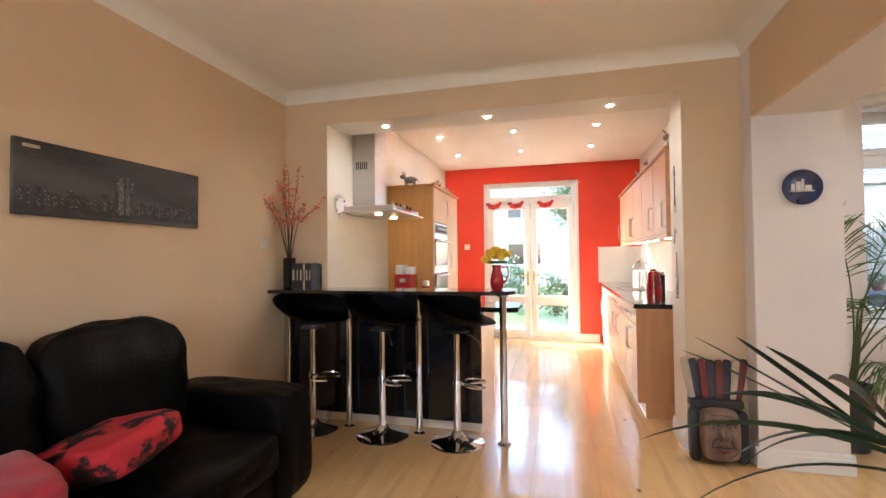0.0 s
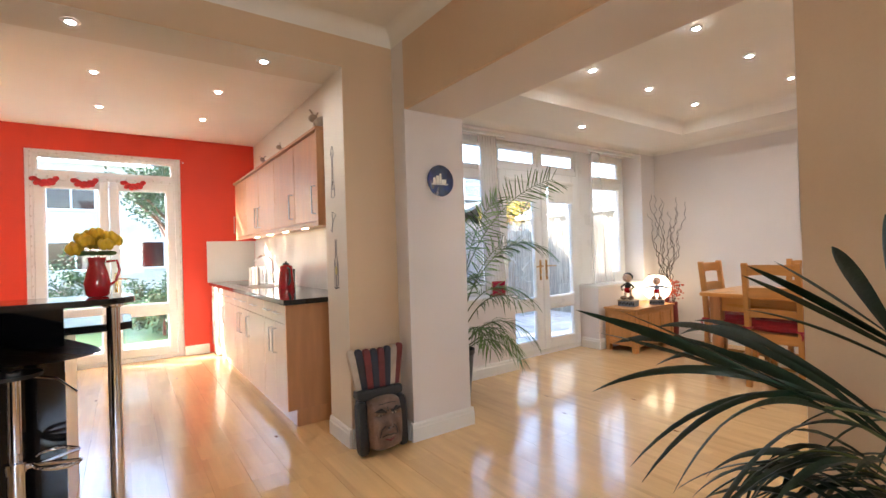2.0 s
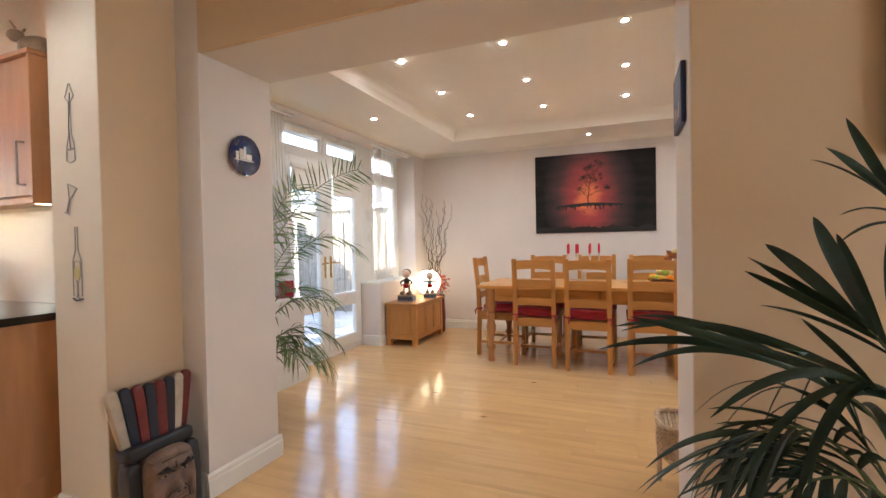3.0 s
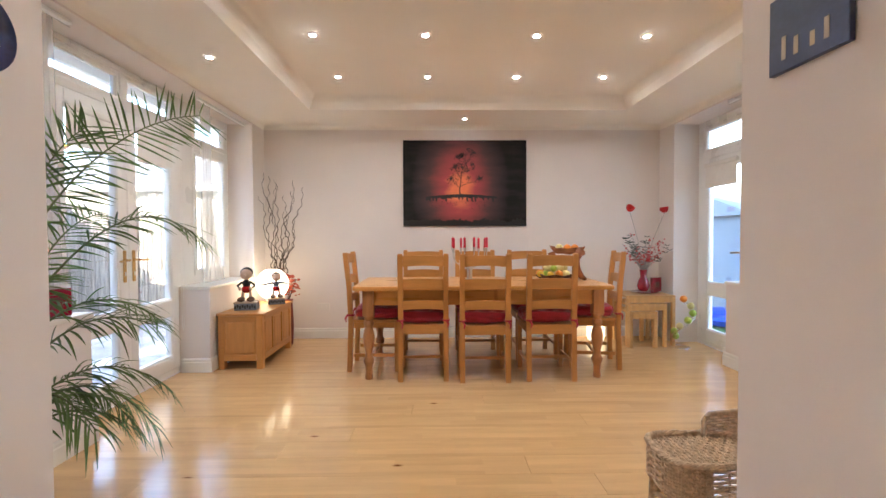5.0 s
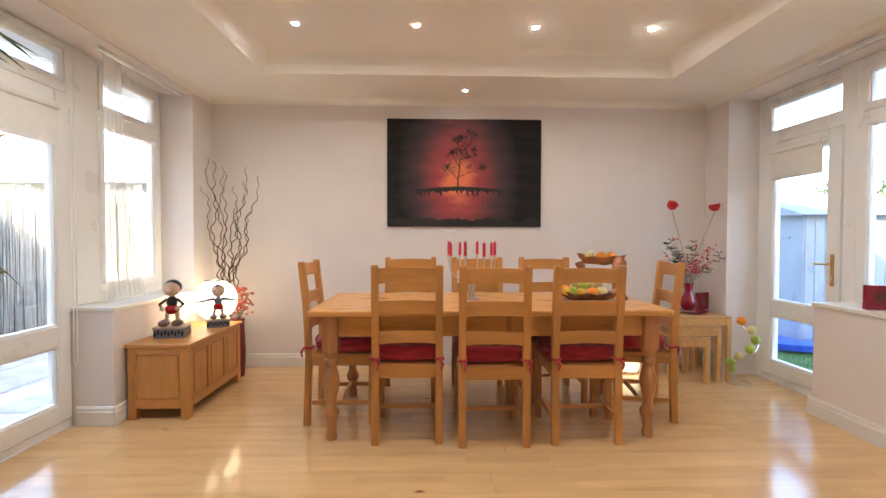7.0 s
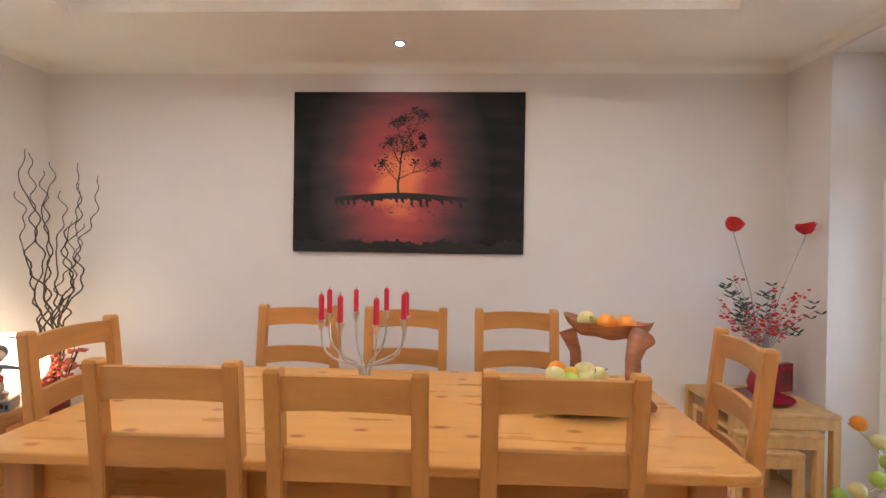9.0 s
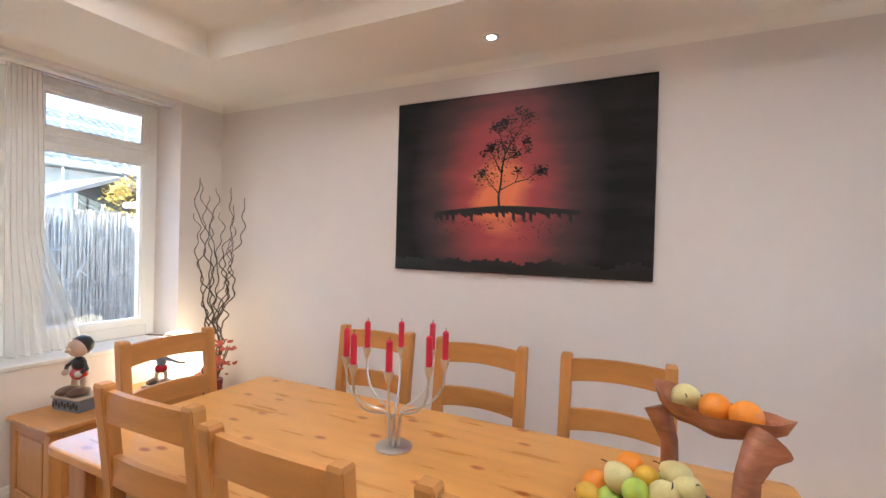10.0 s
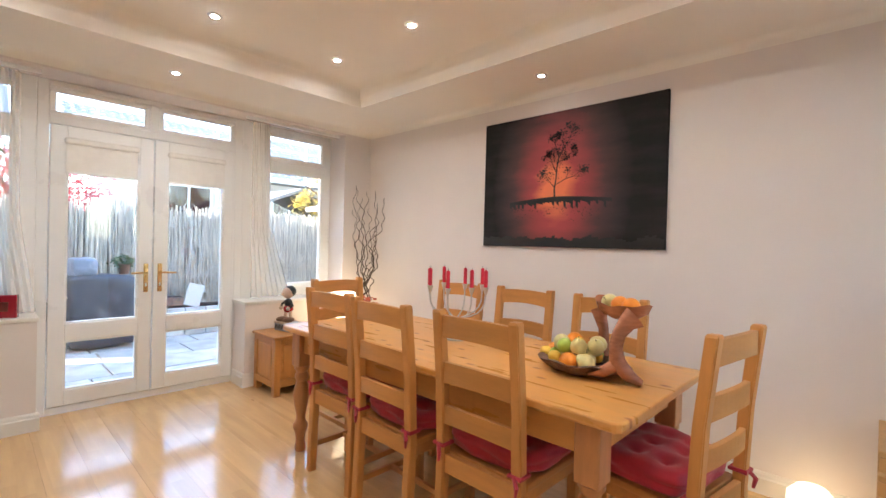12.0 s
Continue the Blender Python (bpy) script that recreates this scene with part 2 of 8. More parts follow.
def plank_material():
    """Three-strip maple boards: narrow staves of differing tone inside every board, a satin lacquer over them."""
    m = material("maple_floorboard", (0.76, 0.49, 0.225), 0.17, var=0.07, scale=2.0, bump=0.03, bump_scale=30, stretch=(9, 1, 9), tone=0.03, coat=0.35)
    n, l = m.node_tree.nodes, m.node_tree.links
    b = n["Principled BSDF"]
    src = b.inputs["Base Color"].links[0].from_socket
    co = n.new("ShaderNodeTexCoord")
    info = n.new("ShaderNodeObjectInfo")
    sep = n.new("ShaderNodeSeparateXYZ")
    l.new(co.outputs["Object"], sep.inputs[0])
    comb = n.new("ShaderNodeCombineXYZ")
    l.new(sep.outputs[1], comb.inputs[0])
    l.new(sep.outputs[0], comb.inputs[1])
    shift = n.new("ShaderNodeVectorMath")
    shift.inputs[1].default_value = (3, 0, 0)
    l.new(comb.outputs[0], shift.inputs[0])
    br = n.new("ShaderNodeTexBrick")
    br.inputs["Color1"].default_value = (0.93, 0.92, 0.90, 1)
    br.inputs["Color2"].default_value = (1.04, 1.04, 1.04, 1)
    br.inputs["Mortar"].default_value = (0.97, 0.96, 0.95, 1)
    br.inputs["Scale"].default_value = 1
    br.inputs["Brick Width"].default_value = 0.46
    br.inputs["Row Height"].default_value = 0.0633
    br.inputs["Mortar Size"].default_value = 0.0006
    br.offset = 0.37
    l.new(shift.outputs[0], br.inputs[0])
    mx = n.new("ShaderNodeMix")
    mx.data_type, mx.blend_type = "RGBA", "MULTIPLY"
    mx.inputs[0].default_value = 1.0
    l.new(src, mx.inputs[6])
    l.new(br.outputs[0], mx.inputs[7])
    knots = n.new("ShaderNodeTexVoronoi")
    knots.voronoi_dimensions = "2D"
    knots.inputs["Scale"].default_value = 0.55
    mp = n.new("ShaderNodeMapping")
    mp.inputs["Scale"].default_value = (2.2, 1, 1)
    loc = n.new("ShaderNodeVectorMath")
    loc.operation = "SCALE"
    loc.inputs[0].default_value = (5, 9, 3)
    l.new(info.outputs["Random"], loc.inputs["Scale"])
    l.new(loc.outputs[0], mp.inputs["Location"])
    l.new(co.outputs["Object"], mp.inputs[0])
    l.new(mp.outputs[0], knots.inputs[0])
    kr = n.new("ShaderNodeValToRGB")
    kr.color_ramp.elements[0].position, kr.color_ramp.elements[1].position = 0.005, 0.018
    kr.color_ramp.elements[0].color = (0.30, 0.16, 0.08, 1)
    kr.color_ramp.elements[1].color = (1, 1, 1, 1)
    l.new(knots.outputs["Distance"], kr.inputs[0])
    m2 = n.new("ShaderNodeMix")
    m2.data_type, m2.blend_type = "RGBA", "MULTIPLY"
    m2.inputs[0].default_value = 1.0
    l.new(mx.outputs[2], m2.inputs[6])
    l.new(kr.outputs[0], m2.inputs[7])
    l.new(m2.outputs[2], b.inputs["Base Color"])
    return m


M["plank"] = plank_material()


def pine_material():
    """Knotty pine: long grain along y, reddish knots."""
    m = material("knotty_pine", (0.68, 0.325, 0.085), 0.28, var=0.09, scale=2.5, bump=0.06, bump_scale=40, stretch=(9, 1, 9), tone=0.03)
    n, l = m.node_tree.nodes, m.node_tree.links
    b = n["Principled BSDF"]
    src = b.inputs["Base Color"].links[0].from_socket
    co = n.new("ShaderNodeTexCoord")
    mp = n.new("ShaderNodeMapping")
    mp.inputs["Scale"].default_value = (1.5, 0.75, 1.0)
    l.new(co.outputs["Object"], mp.inputs[0])
    v = n.new("ShaderNodeTexVoronoi")
    v.voronoi_dimensions = "2D"
    v.inputs["Scale"].default_value = 4.5
    l.new(mp.outputs[0], v.inputs[0])
    r = n.new("ShaderNodeValToRGB")
    r.color_ramp.elements[0].position, r.color_ramp.elements[1].position = 0.045, 0.10
    r.color_ramp.elements[0].color = (0.42, 0.14, 0.06, 1)
    r.color_ramp.elements[1].color = (1, 1, 1, 1)
    l.new(v.outputs["Distance"], r.inputs[0])
    mx = n.new("ShaderNodeMix")
    mx.data_type, mx.blend_type = "RGBA", "MULTIPLY"
    mx.inputs[0].default_value = 0.8
    l.new(src, mx.inputs[6])
    l.new(r.outputs[0], mx.inputs[7])
    l.new(mx.outputs[2], b.inputs["Base Color"])
    return m


M["pine"] = pine_material()


# ---- building helpers ----
def mesh_of(name, bm, mat, smooth=False):
    bmesh.ops.recalc_face_normals(bm, faces=bm.faces)
    me = bpy.data.meshes.new(name)
    if smooth:
        for f in bm.faces:
            f.smooth = True
    bm.to_mesh(me)
    bm.free()
    for mm in (mat if isinstance(mat, (list, tuple)) else [mat]):
        me.materials.append(M[mm] if isinstance(mm, str) else mm)
    return me


def part(name, bm, mat, parent=None, label="", smooth=False, kind=""):
    """Link a bmesh as one mesh object under a thing or a part."""
    ob = new(name, mesh_of(name, bm, mat, smooth))
    if smooth:
        ob.data.set_sharp_from_angle(angle=radians(40))
    if parent:
        ob.parent = parent
    return tagged(ob, label=label, kind=kind)


def thing(name, m, label, category, group="", kind=""):
    ob = new(name)
    ob.empty_display_size = 0.1
    ob.matrix_basis = m
    return tagged(ob, label, category, group, kind)


def solo(name, bm, mat, label, category="", kind="", smooth=False, m=None, group=""):
    ob = part(name, bm, mat, smooth=smooth)
    if m is not None:
        ob.matrix_basis = m
    return tagged(ob, label, category, group, kind)


def B(*boxes, bevel=0.0, seg=1):
    """A bmesh of boxes (x0, y0, z0, x1, y1, z1), bevelled."""
    bm = bmesh.new()
    for x0, y0, z0, x1, y1, z1 in boxes:
        vs = [bm.verts.new((x, y, z)) for z in (z0, z1) for x, y in ((x0, y0), (x1, y0), (x1, y1), (x0, y1))]
        for f in ((0, 3, 2, 1), (4, 5, 6, 7), (0, 1, 5, 4), (1, 2, 6, 5), (2, 3, 7, 6), (3, 0, 4, 7)):
            bm.faces.new([vs[i] for i in f])
    if bevel:
        bmesh.ops.bevel(bm, geom=bm.edges[:], offset=bevel, segments=seg, affect="EDGES", profile=0.5)
    return bm


def join(*bms):
    out = bms[0]
    for b in bms[1:]:
        me = bpy.data.meshes.new("tmp")
        b.to_mesh(me)
        b.free()
        out.from_mesh(me)
        bpy.data.meshes.remove(me)
    return out


def moved(bm, m):
    bmesh.ops.transform(bm, matrix=m, verts=bm.verts)
    return bm


def lathe(profile, n=24, cx=0.0, cy=0.0, caps=True):
    """Turn (radius, z) pairs round a vertical axis; the ends are closed unless caps is off."""
    bm = bmesh.new()
    rings = []
    for r, z in profile:
        rings.append([bm.verts.new((cx + r * math.cos(2 * math.pi * i / n), cy + r * math.sin(2 * math.pi * i / n), z)) for i in range(n)])
    for a, b in zip(rings, rings[1:]):
        for i in range(n):
            bm.faces.new((a[i], a[(i + 1) % n], b[(i + 1) % n], b[i]))
    if caps:
        bm.faces.new(rings[0][::-1])
        bm.faces.new(rings[-1])
    return bm


def tube(pts, r, n=8, closed=False):
    """A round bar through points; r is a number or one number for every point."""
    pts = [Vector(p) for p in pts]
    rs = r if isinstance(r, (list, tuple)) else [r] * len(pts)
    bm = bmesh.new()
    rings = []
    up = None
    for i, p in enumerate(pts):
        a = pts[(i - 1) % len(pts)] if closed or i else p
        b = pts[(i + 1) % len(pts)] if closed or i < len(pts) - 1 else p
        d = (b - a).normalized()
        if up is None:
            up = d.orthogonal().normalized()
        up = (up - d * up.dot(d))
        up = up.normalized() if up.length > 1e-6 else d.orthogonal().normalized()
        s = d.cross(up)
        rings.append([bm.verts.new(p + rs[i] * (math.cos(2 * math.pi * k / n) * up + math.sin(2 * math.pi * k / n) * s)) for k in range(n)])
    pairs = list(zip(rings, rings[1:])) + ([(rings[-1], rings[0])] if closed else [])
    for a, b in pairs:
        for k in range(n):
            bm.faces.new((a[k], a[(k + 1) % n], b[(k + 1) % n], b[k]))
    if not closed:
        bm.faces.new(rings[0][::-1])
        bm.faces.new(rings[-1])
    return bm


def prism(outline, z0, z1, bevel=0.0, seg=2):
    bm = bmesh.new()
    lo = [bm.verts.new((x, y, z0)) for x, y in outline]
    hi = [bm.verts.new((x, y, z1)) for x, y in outline]
    bm.faces.new(lo[::-1])
    bm.faces.new(hi)
    k = len(outline)
    for i in range(k):
        bm.faces.new((lo[i], lo[(i + 1) % k], hi[(i + 1) % k], hi[i]))
    if bevel:
        es = [e for e in bm.edges if abs(e.verts[0].co.z - e.verts[1].co.z) < 1e-6]
        bmesh.ops.bevel(bm, geom=es, offset=bevel, segments=seg, affect="EDGES", profile=0.5)
    return bm


def ball(r, at=(0, 0, 0), scale=(1, 1, 1), u=16, v=10):
    bm = bmesh.new()
    bmesh.ops.create_uvsphere(bm, u_segments=u, v_segments=v, radius=r)
    return moved(bm, Matrix.Translation(at) @ Matrix.Diagonal((*scale, 1)))


def cushion(x0, y0, z0, x1, y1, z1, puff=0.25, tufts=(), wobble=0.0, n=14, power=3.0):
    """A stuffed block: a rounded box that swells between its edges, with optional tuft points."""
    bm = bmesh.new()
    bmesh.ops.create_cube(bm, size=2)
    bmesh.ops.subdivide_edges(bm, edges=bm.edges[:], cuts=n, use_grid_fill=True)
    c = Vector(((x0 + x1) / 2, (y0 + y1) / 2, (z0 + z1) / 2))
    h = Vector(((x1 - x0) / 2, (y1 - y0) / 2, (z1 - z0) / 2))
    for v in bm.verts:
        p = v.co.copy()
        k = (abs(p.x) ** power + abs(p.y) ** power + abs(p.z) ** power) ** (1 / power)
        q = p / max(k, 1e-6)
        p = p.lerp(q, 1 - puff) if puff < 1 else q
        for tx, ty in tufts:
            d = math.hypot(q.x - tx, q.y - ty)
            if abs(v.co.z) > 0.99:
                p.z *= 1 - 0.45 * math.exp(-(d / 0.16) ** 2)
        w = wobble * noise.noise(p * 2.2 + c)
        v.co = c + Vector((p.x * h.x, p.y * h.y, p.z * h.z)) + p.normalized() * w
    return bm


def wall_with_openings(name, axis, a0, a1, s0, s1, z1, openings, mat, label, z0=0.0):
    """A wall a0..a1 thick that runs from s0 to s1, with openings (u0, u1, low, high) cut through."""
    cuts = sorted({s0, s1, *[u for o in openings for u in o[:2]]})
    boxes = []
    for u0, u1 in zip(cuts, cuts[1:]):
        spans = [(z0, z1)]
        for o in openings:
            if o[0] <= u0 + 1e-6 and o[1] >= u1 - 1e-6:
                nxt = []
                for lo, hi in spans:
                    if o[2] > lo:
                        nxt.append((lo, min(hi, o[2])))
                    if o[3] < hi:
                        nxt.append((max(lo, o[3]), hi))
                spans = nxt
        for lo, hi in spans:
            if hi - lo > 1e-4:
                boxes.append((u0, a0, lo, u1, a1, hi) if axis == "x" else (a0, u0, lo, a1, u1, hi))
    bm = B(*boxes)
    bmesh.ops.remove_doubles(bm, verts=bm.verts, dist=1e-5)
    return solo(name, bm, mat, label, kind="structure")


def skirting(runs, label="white painted skirting board with a moulded top"):
    """Boards along walls; each run is (x0, y0, x1, y1, nx, ny), n pointing into the room."""
    for x0, y0, x1, y1, nx, ny in runs:
        prof = ((0, 0), (0.018, 0), (0.018, 0.085), (0.013, 0.092), (0.013, 0.108), (0.006, 0.12), (0, 0.12))
        bm = bmesh.new()
        ends = []
        for x, y in ((x0, y0), (x1, y1)):
            ends.append([bm.verts.new((x + nx * d, y + ny * d, 0.001 + h)) for d, h in prof])
        for i in range(len(prof)):
            j = (i + 1) % len(prof)
            bm.faces.new((ends[0][i], ends[0][j], ends[1][j], ends[1][i]))
        bm.faces.new(ends[0])
        bm.faces.new(ends[1][::-1])
        solo("baseboard", bm, "gloss_white", label, kind="structure")


def cove(runs, z, r, label="plaster cove where the wall meets the ceiling", mat="ceiling"):
    """Concave plaster coving under a ceiling at z."""
    for x0, y0, x1, y1, nx, ny in runs:
        prof = [(0, 0), (0, -r)] + [(r - r * math.cos(a), -r + r * math.sin(a)) for a in np.linspace(0.1, math.pi / 2, 7)]
        bm = bmesh.new()
        ends = []
        for x, y in ((x0, y0), (x1, y1)):
            ends.append([bm.verts.new((x + nx * d, y + ny * d, z + h)) for d, h in prof])
        for i in range(len(prof)):
            j = (i + 1) % len(prof)
            bm.faces.new((ends[0][i], ends[0][j], ends[1][j], ends[1][i]))
        bm.faces.new(ends[0])
        bm.faces.new(ends[1][::-1])
        solo("trim", bm, mat, label, kind="structure", smooth=True)


# ---- the shell of the house ----
LOUNGE_Z, KITCHEN_Z, LEDGE_Z, TRAY_Z = 2.69, 2.76, 2.48, 2.64
solo("floor", B((-2.2, -2.0, -0.12, 1.53, 7.7, -0.012), (1.53, -0.6, -0.12, 6.2, 4.62, -0.012)), "joint", "dark underlay below the floorboards", kind="structure")
wall_with_openings("wall_west", "y", -2.06, -1.86, -2.0, 3.655, LOUNGE_Z, [], "paint_beige", "beige painted plaster wall of the lounge")
# unseen south wall; its opening is made up for the lounge fill lamp
wall_with_openings("wall_south", "x", -2.2, -2.0, -2.06, 2.0, LOUNGE_Z, [(-1.0, 0.6, 0.8, 2.1)], "paint_beige", "unseen beige painted wall with an opening added for the fill lamp")
wall_with_openings("wall_lounge_north", "x", 3.655, 4.0, -2.06, 1.53, 2.9, [(-1.475, 1.174, 0, 2.41)], "paint_beige", "beige wall with a wide opening to the kitchen")
solo("wall_kitchen_reveal", B((-1.4745, 3.657, 0, -1.472, 3.998, 2.408), (1.171, 3.657, 0, 1.1735, 3.998, 2.408), (-1.47, 3.657, 2.405, 1.17, 3.998, 2.408)),
     "paint_kitchen", "pale painted lining of the kitchen opening", kind="structure")
wall_with_openings("wall_lounge_east", "y", 1.53, 2.0, -2.0, 3.5, LOUNGE_Z, [(1.42, 3.5, 0, 2.155)], "paint_beige", "beige wall with a wide opening to the dining room")
solo("wall_pier", B((1.53, 3.5, 0, 2.0, 4.67, 2.9)), "paint_cream", "cream painted pier beside the dining room opening", kind="structure")
solo("wall_dining_reveal", B((1.535, 1.42, 0, 1.998, 1.4225, 2.15), (2.0, -0.64, 0, 2.004, 1.418, LEDGE_Z), (2.0, 1.42, 2.158, 2.004, 3.5, LEDGE_Z), (1.55, 1.424, 2.152, 1.996, 3.498, 2.1545)),
     "paint_cream", "cream painted lining of the dining room opening", kind="structure")
wall_with_openings("wall_kitchen_west", "y", -1.68, -1.48, 4.0, 7.6, 2.9, [], "paint_kitchen", "pale painted kitchen wall")
wall_with_openings("wall_kitchen_east", "y", 1.53, 1.73, 4.67, 7.6, 2.9, [], "paint_kitchen", "pale painted kitchen wall")
solo("wall_kitchen_east_inner", B((1.52, 4.0, 0, 1.5295, 4.67, 2.9)), "paint_kitchen", "pale painted kitchen wall", kind="structure")
wall_with_openings("wall_kitchen_north", "x", 7.6, 7.85, -1.68, 1.73, 2.9, [(-0.84, 0.64, 0, 2.5)], "paint_red", "bright red painted wall with an orange glow from the sun")
wall_with_openings("wall_dining_north", "x", 4.33, 4.67, 2.0, 6.2, 2.9, [(2.55, 5.62, 0, 2.41)], "paint_cream", "cream painted wall with a wide glazed recess")
wall_with_openings("wall_dining_south", "x", -0.64, -0.295, 2.0, 6.2, 2.9, [(4.0, 5.62, 0, 2.41)], "paint_cream", "cream painted wall with a glazed recess")
wall_with_openings("wall_dining_east", "y", 5.95, 6.2, -0.295, 4.33, 2.9, [], "paint_cream", "plain cream painted wall behind the dining table")
for nm, b in (("half_wall_north_west", (2.55, 4.33, 0, 3.262, 4.66, 0.725)), ("half_wall_north_east", (4.63, 4.33, 0, 5.62, 4.66, 0.725)), ("half_wall_south", (4.0, -0.63, 0, 4.70, -0.295, 0.74))):
    solo(nm, B(b), "paint_cream", "low cream painted wall under a window", kind="structure")
for b in ((2.55, 4.315, 0.727, 3.272, 4.60, 0.755), (4.62, 4.315, 0.727, 5.62, 4.60, 0.755), (4.0, -0.57, 0.742, 4.71, -0.28, 0.77)):
    solo("window_sill", B(b, bevel=0.006, seg=2), "gloss_white", "white painted window sill with a rounded nose", kind="structure")

solo("ceiling_lounge", B((-2.06, -2.2, LOUNGE_Z, 1.53, 3.655, 2.9)), "ceiling", "cream painted lounge ceiling", kind="structure")
solo("ceiling_kitchen", B((-1.68, 4.0, KITCHEN_Z, 1.53, 7.6, 2.9)), "ceiling", "cream painted kitchen ceiling", kind="structure")


def tray_ceiling():
    """A dining room ceiling with a raised rectangle whose edge is a soft cove."""
    x0, y0, x1, y1 = 2.68, 0.38, 5.30, 3.62
    steps = [(-0.0, LEDGE_Z), (0.012, LEDGE_Z + 0.035)] + [(0.03 + 0.13 * (1 - math.cos(a)), LEDGE_Z + 0.045 + (TRAY_Z - LEDGE_Z - 0.045) * math.sin(a)) for a in np.linspace(0.05, math.pi / 2, 8)]
    bm = bmesh.new()
    rings = [[(2.0, -0.295, LEDGE_Z), (5.95, -0.295, LEDGE_Z), (5.95, 4.33, LEDGE_Z), (2.0, 4.33, LEDGE_Z)]]
    rings += [[(x0 + d, y0 + d, z), (x1 - d, y0 + d, z), (x1 - d, y1 - d, z), (x0 + d, y1 - d, z)] for d, z in steps]
    vr = [[bm.verts.new(p) for p in r] for r in rings]
    for a, b in zip(vr, vr[1:]):
        for i in range(4):
            bm.faces.new((a[i], a[(i + 1) % 4], b[(i + 1) % 4], b[i]))
    bm.faces.new(vr[-1])
    top = [bm.verts.new((x, y, 2.9)) for x, y, z in rings[0]]
    bm.faces.new(top[::-1])
    for i in range(4):
        bm.faces.new((vr[0][i], vr[0][(i + 1) % 4], top[(i + 1) % 4], top[i]))
    ob = solo("ceiling_dining", bm, "ceiling", "cream ceiling with a raised central tray and coved edge", kind="structure", smooth=True)


tray_ceiling()
solo("ceiling_recess", B((2.55, 4.335, 2.412, 5.62, 4.60, 2.42), (4.0, -0.60, 2.412, 5.62, -0.30, 2.42)), "ceiling", "painted head of the window recess", kind="structure")
cove([(-1.86, -2.0, -1.86, 3.655, 1, 0), (1.53, -2.0, 1.53, 3.655, -1, 0), (-1.86, 3.655, 1.53, 3.655, 0, -1), (-1.86, -2.0, 1.53, -2.0, 0, 1)], LOUNGE_Z, 0.09)
cove([(2.004, 4.33, 5.95, 4.33, 0, -1), (2.004, -0.295, 5.95, -0.295, 0, 1), (5.95, -0.295, 5.95, 4.33, -1, 0)], LEDGE_Z, 0.055)

skirting([(-1.86, -2.0, -1.86, 3.655, 1, 0), (-1.86, 3.655, -1.475, 3.655, 0, -1), (1.174, 3.655, 1.53, 3.655, 0, -1), (1.53, 3.52, 1.53, 3.655, -1, 0),
          (1.512, 3.5, 2.018, 3.5, 0, -1), (1.53, -2.0, 1.53, 1.42, -1, 0), (1.53, 1.42, 2.0, 1.42, 0, 1), (1.171, 3.66, 1.171, 4.0, -1, 0),
          (2.0, 3.5, 2.0, 4.33, 1, 0), (2.0, 4.33, 3.28, 4.33, 0, -1), (3.262, 4.33, 3.262, 4.57, 1, 0), (4.63, 4.33, 4.63, 4.57, -1, 0), (4.612, 4.33, 5.95, 4.33, 0, -1),
          (5.95, -0.295, 5.95, 4.33, -1, 0), (5.62, -0.295, 5.95, -0.295, 0, 1), (2.004, -0.295, 4.718, -0.295, 0, 1), (4.70, -0.295, 4.70, -0.54, 1, 0),
          (2.004, -0.295, 2.004, 1.42, 1, 0), (0.64, 7.6, 0.92, 7.6, 0, -1)])


# ---- glazing ----
def pane_frame(name, parent, x0, z0, x1, z1, y0, y1, w, glass=True, label=""):
    """Four bars with mitred look round a pane, and the pane inside."""
    fr = part(name, B((x0, y0, z0, x1, y1, z0 + w), (x0, y0, z1 - w, x1, y1, z1), (x0, y0, z0 + w, x0 + w, y1, z1 - w), (x1 - w, y0, z0 + w, x1, y1, z1 - w), bevel=0.004), "upvc", parent, label)
    bead = 0.008
    part("glazing_bead", B((x0 + w, y0 + 0.01, z0 + w, x1 - w, y1 - 0.01, z0 + w + bead), (x0 + w, y0 + 0.01, z1 - w - bead, x1 - w, y1 - 0.01, z1 - w),
                           (x0 + w, y0 + 0.01, z0 + w + bead, x0 + w + bead, y1 - 0.01, z1 - w - bead), (x1 - w - bead, y0 + 0.01, z0 + w + bead, x1 - w, y1 - 0.01, z1 - w - bead)), "upvc", fr)
    if glass:
        ym = (y0 + y1) / 2
        g = part("pane", B((x0 + w, ym - 0.003, z0 + w, x1 - w, ym + 0.003, z1 - w)), "glass", fr, "clear window glass")
        g.visible_shadow = False
    return fr


def lever(parent, x, y, z, side, face, mat="brass"):
    """A door handle on its backplate; side is the way the lever points, face the way it sticks out."""
    h = part("door_handle", B((x - 0.016, min(y, y + face * 0.008), z - 0.16, x + 0.016, max(y, y + face * 0.008), z + 0.07), bevel=0.003), mat, parent, "brass lever handle on a long backplate" if mat == "brass" else "")
    part("lever", tube([(x, y, z), (x, y + face * 0.045, z), (x + side * 0.02, y + face * 0.052, z), (x + side * 0.11, y + face * 0.05, z - 0.004)], 0.008, 8), mat, h, smooth=True)
    part("keyhole", B((x - 0.006, min(y, y + face * 0.012), z - 0.115, x + 0.006, max(y, y + face * 0.012), z - 0.085), bevel=0.002), "steel", h)
    return h


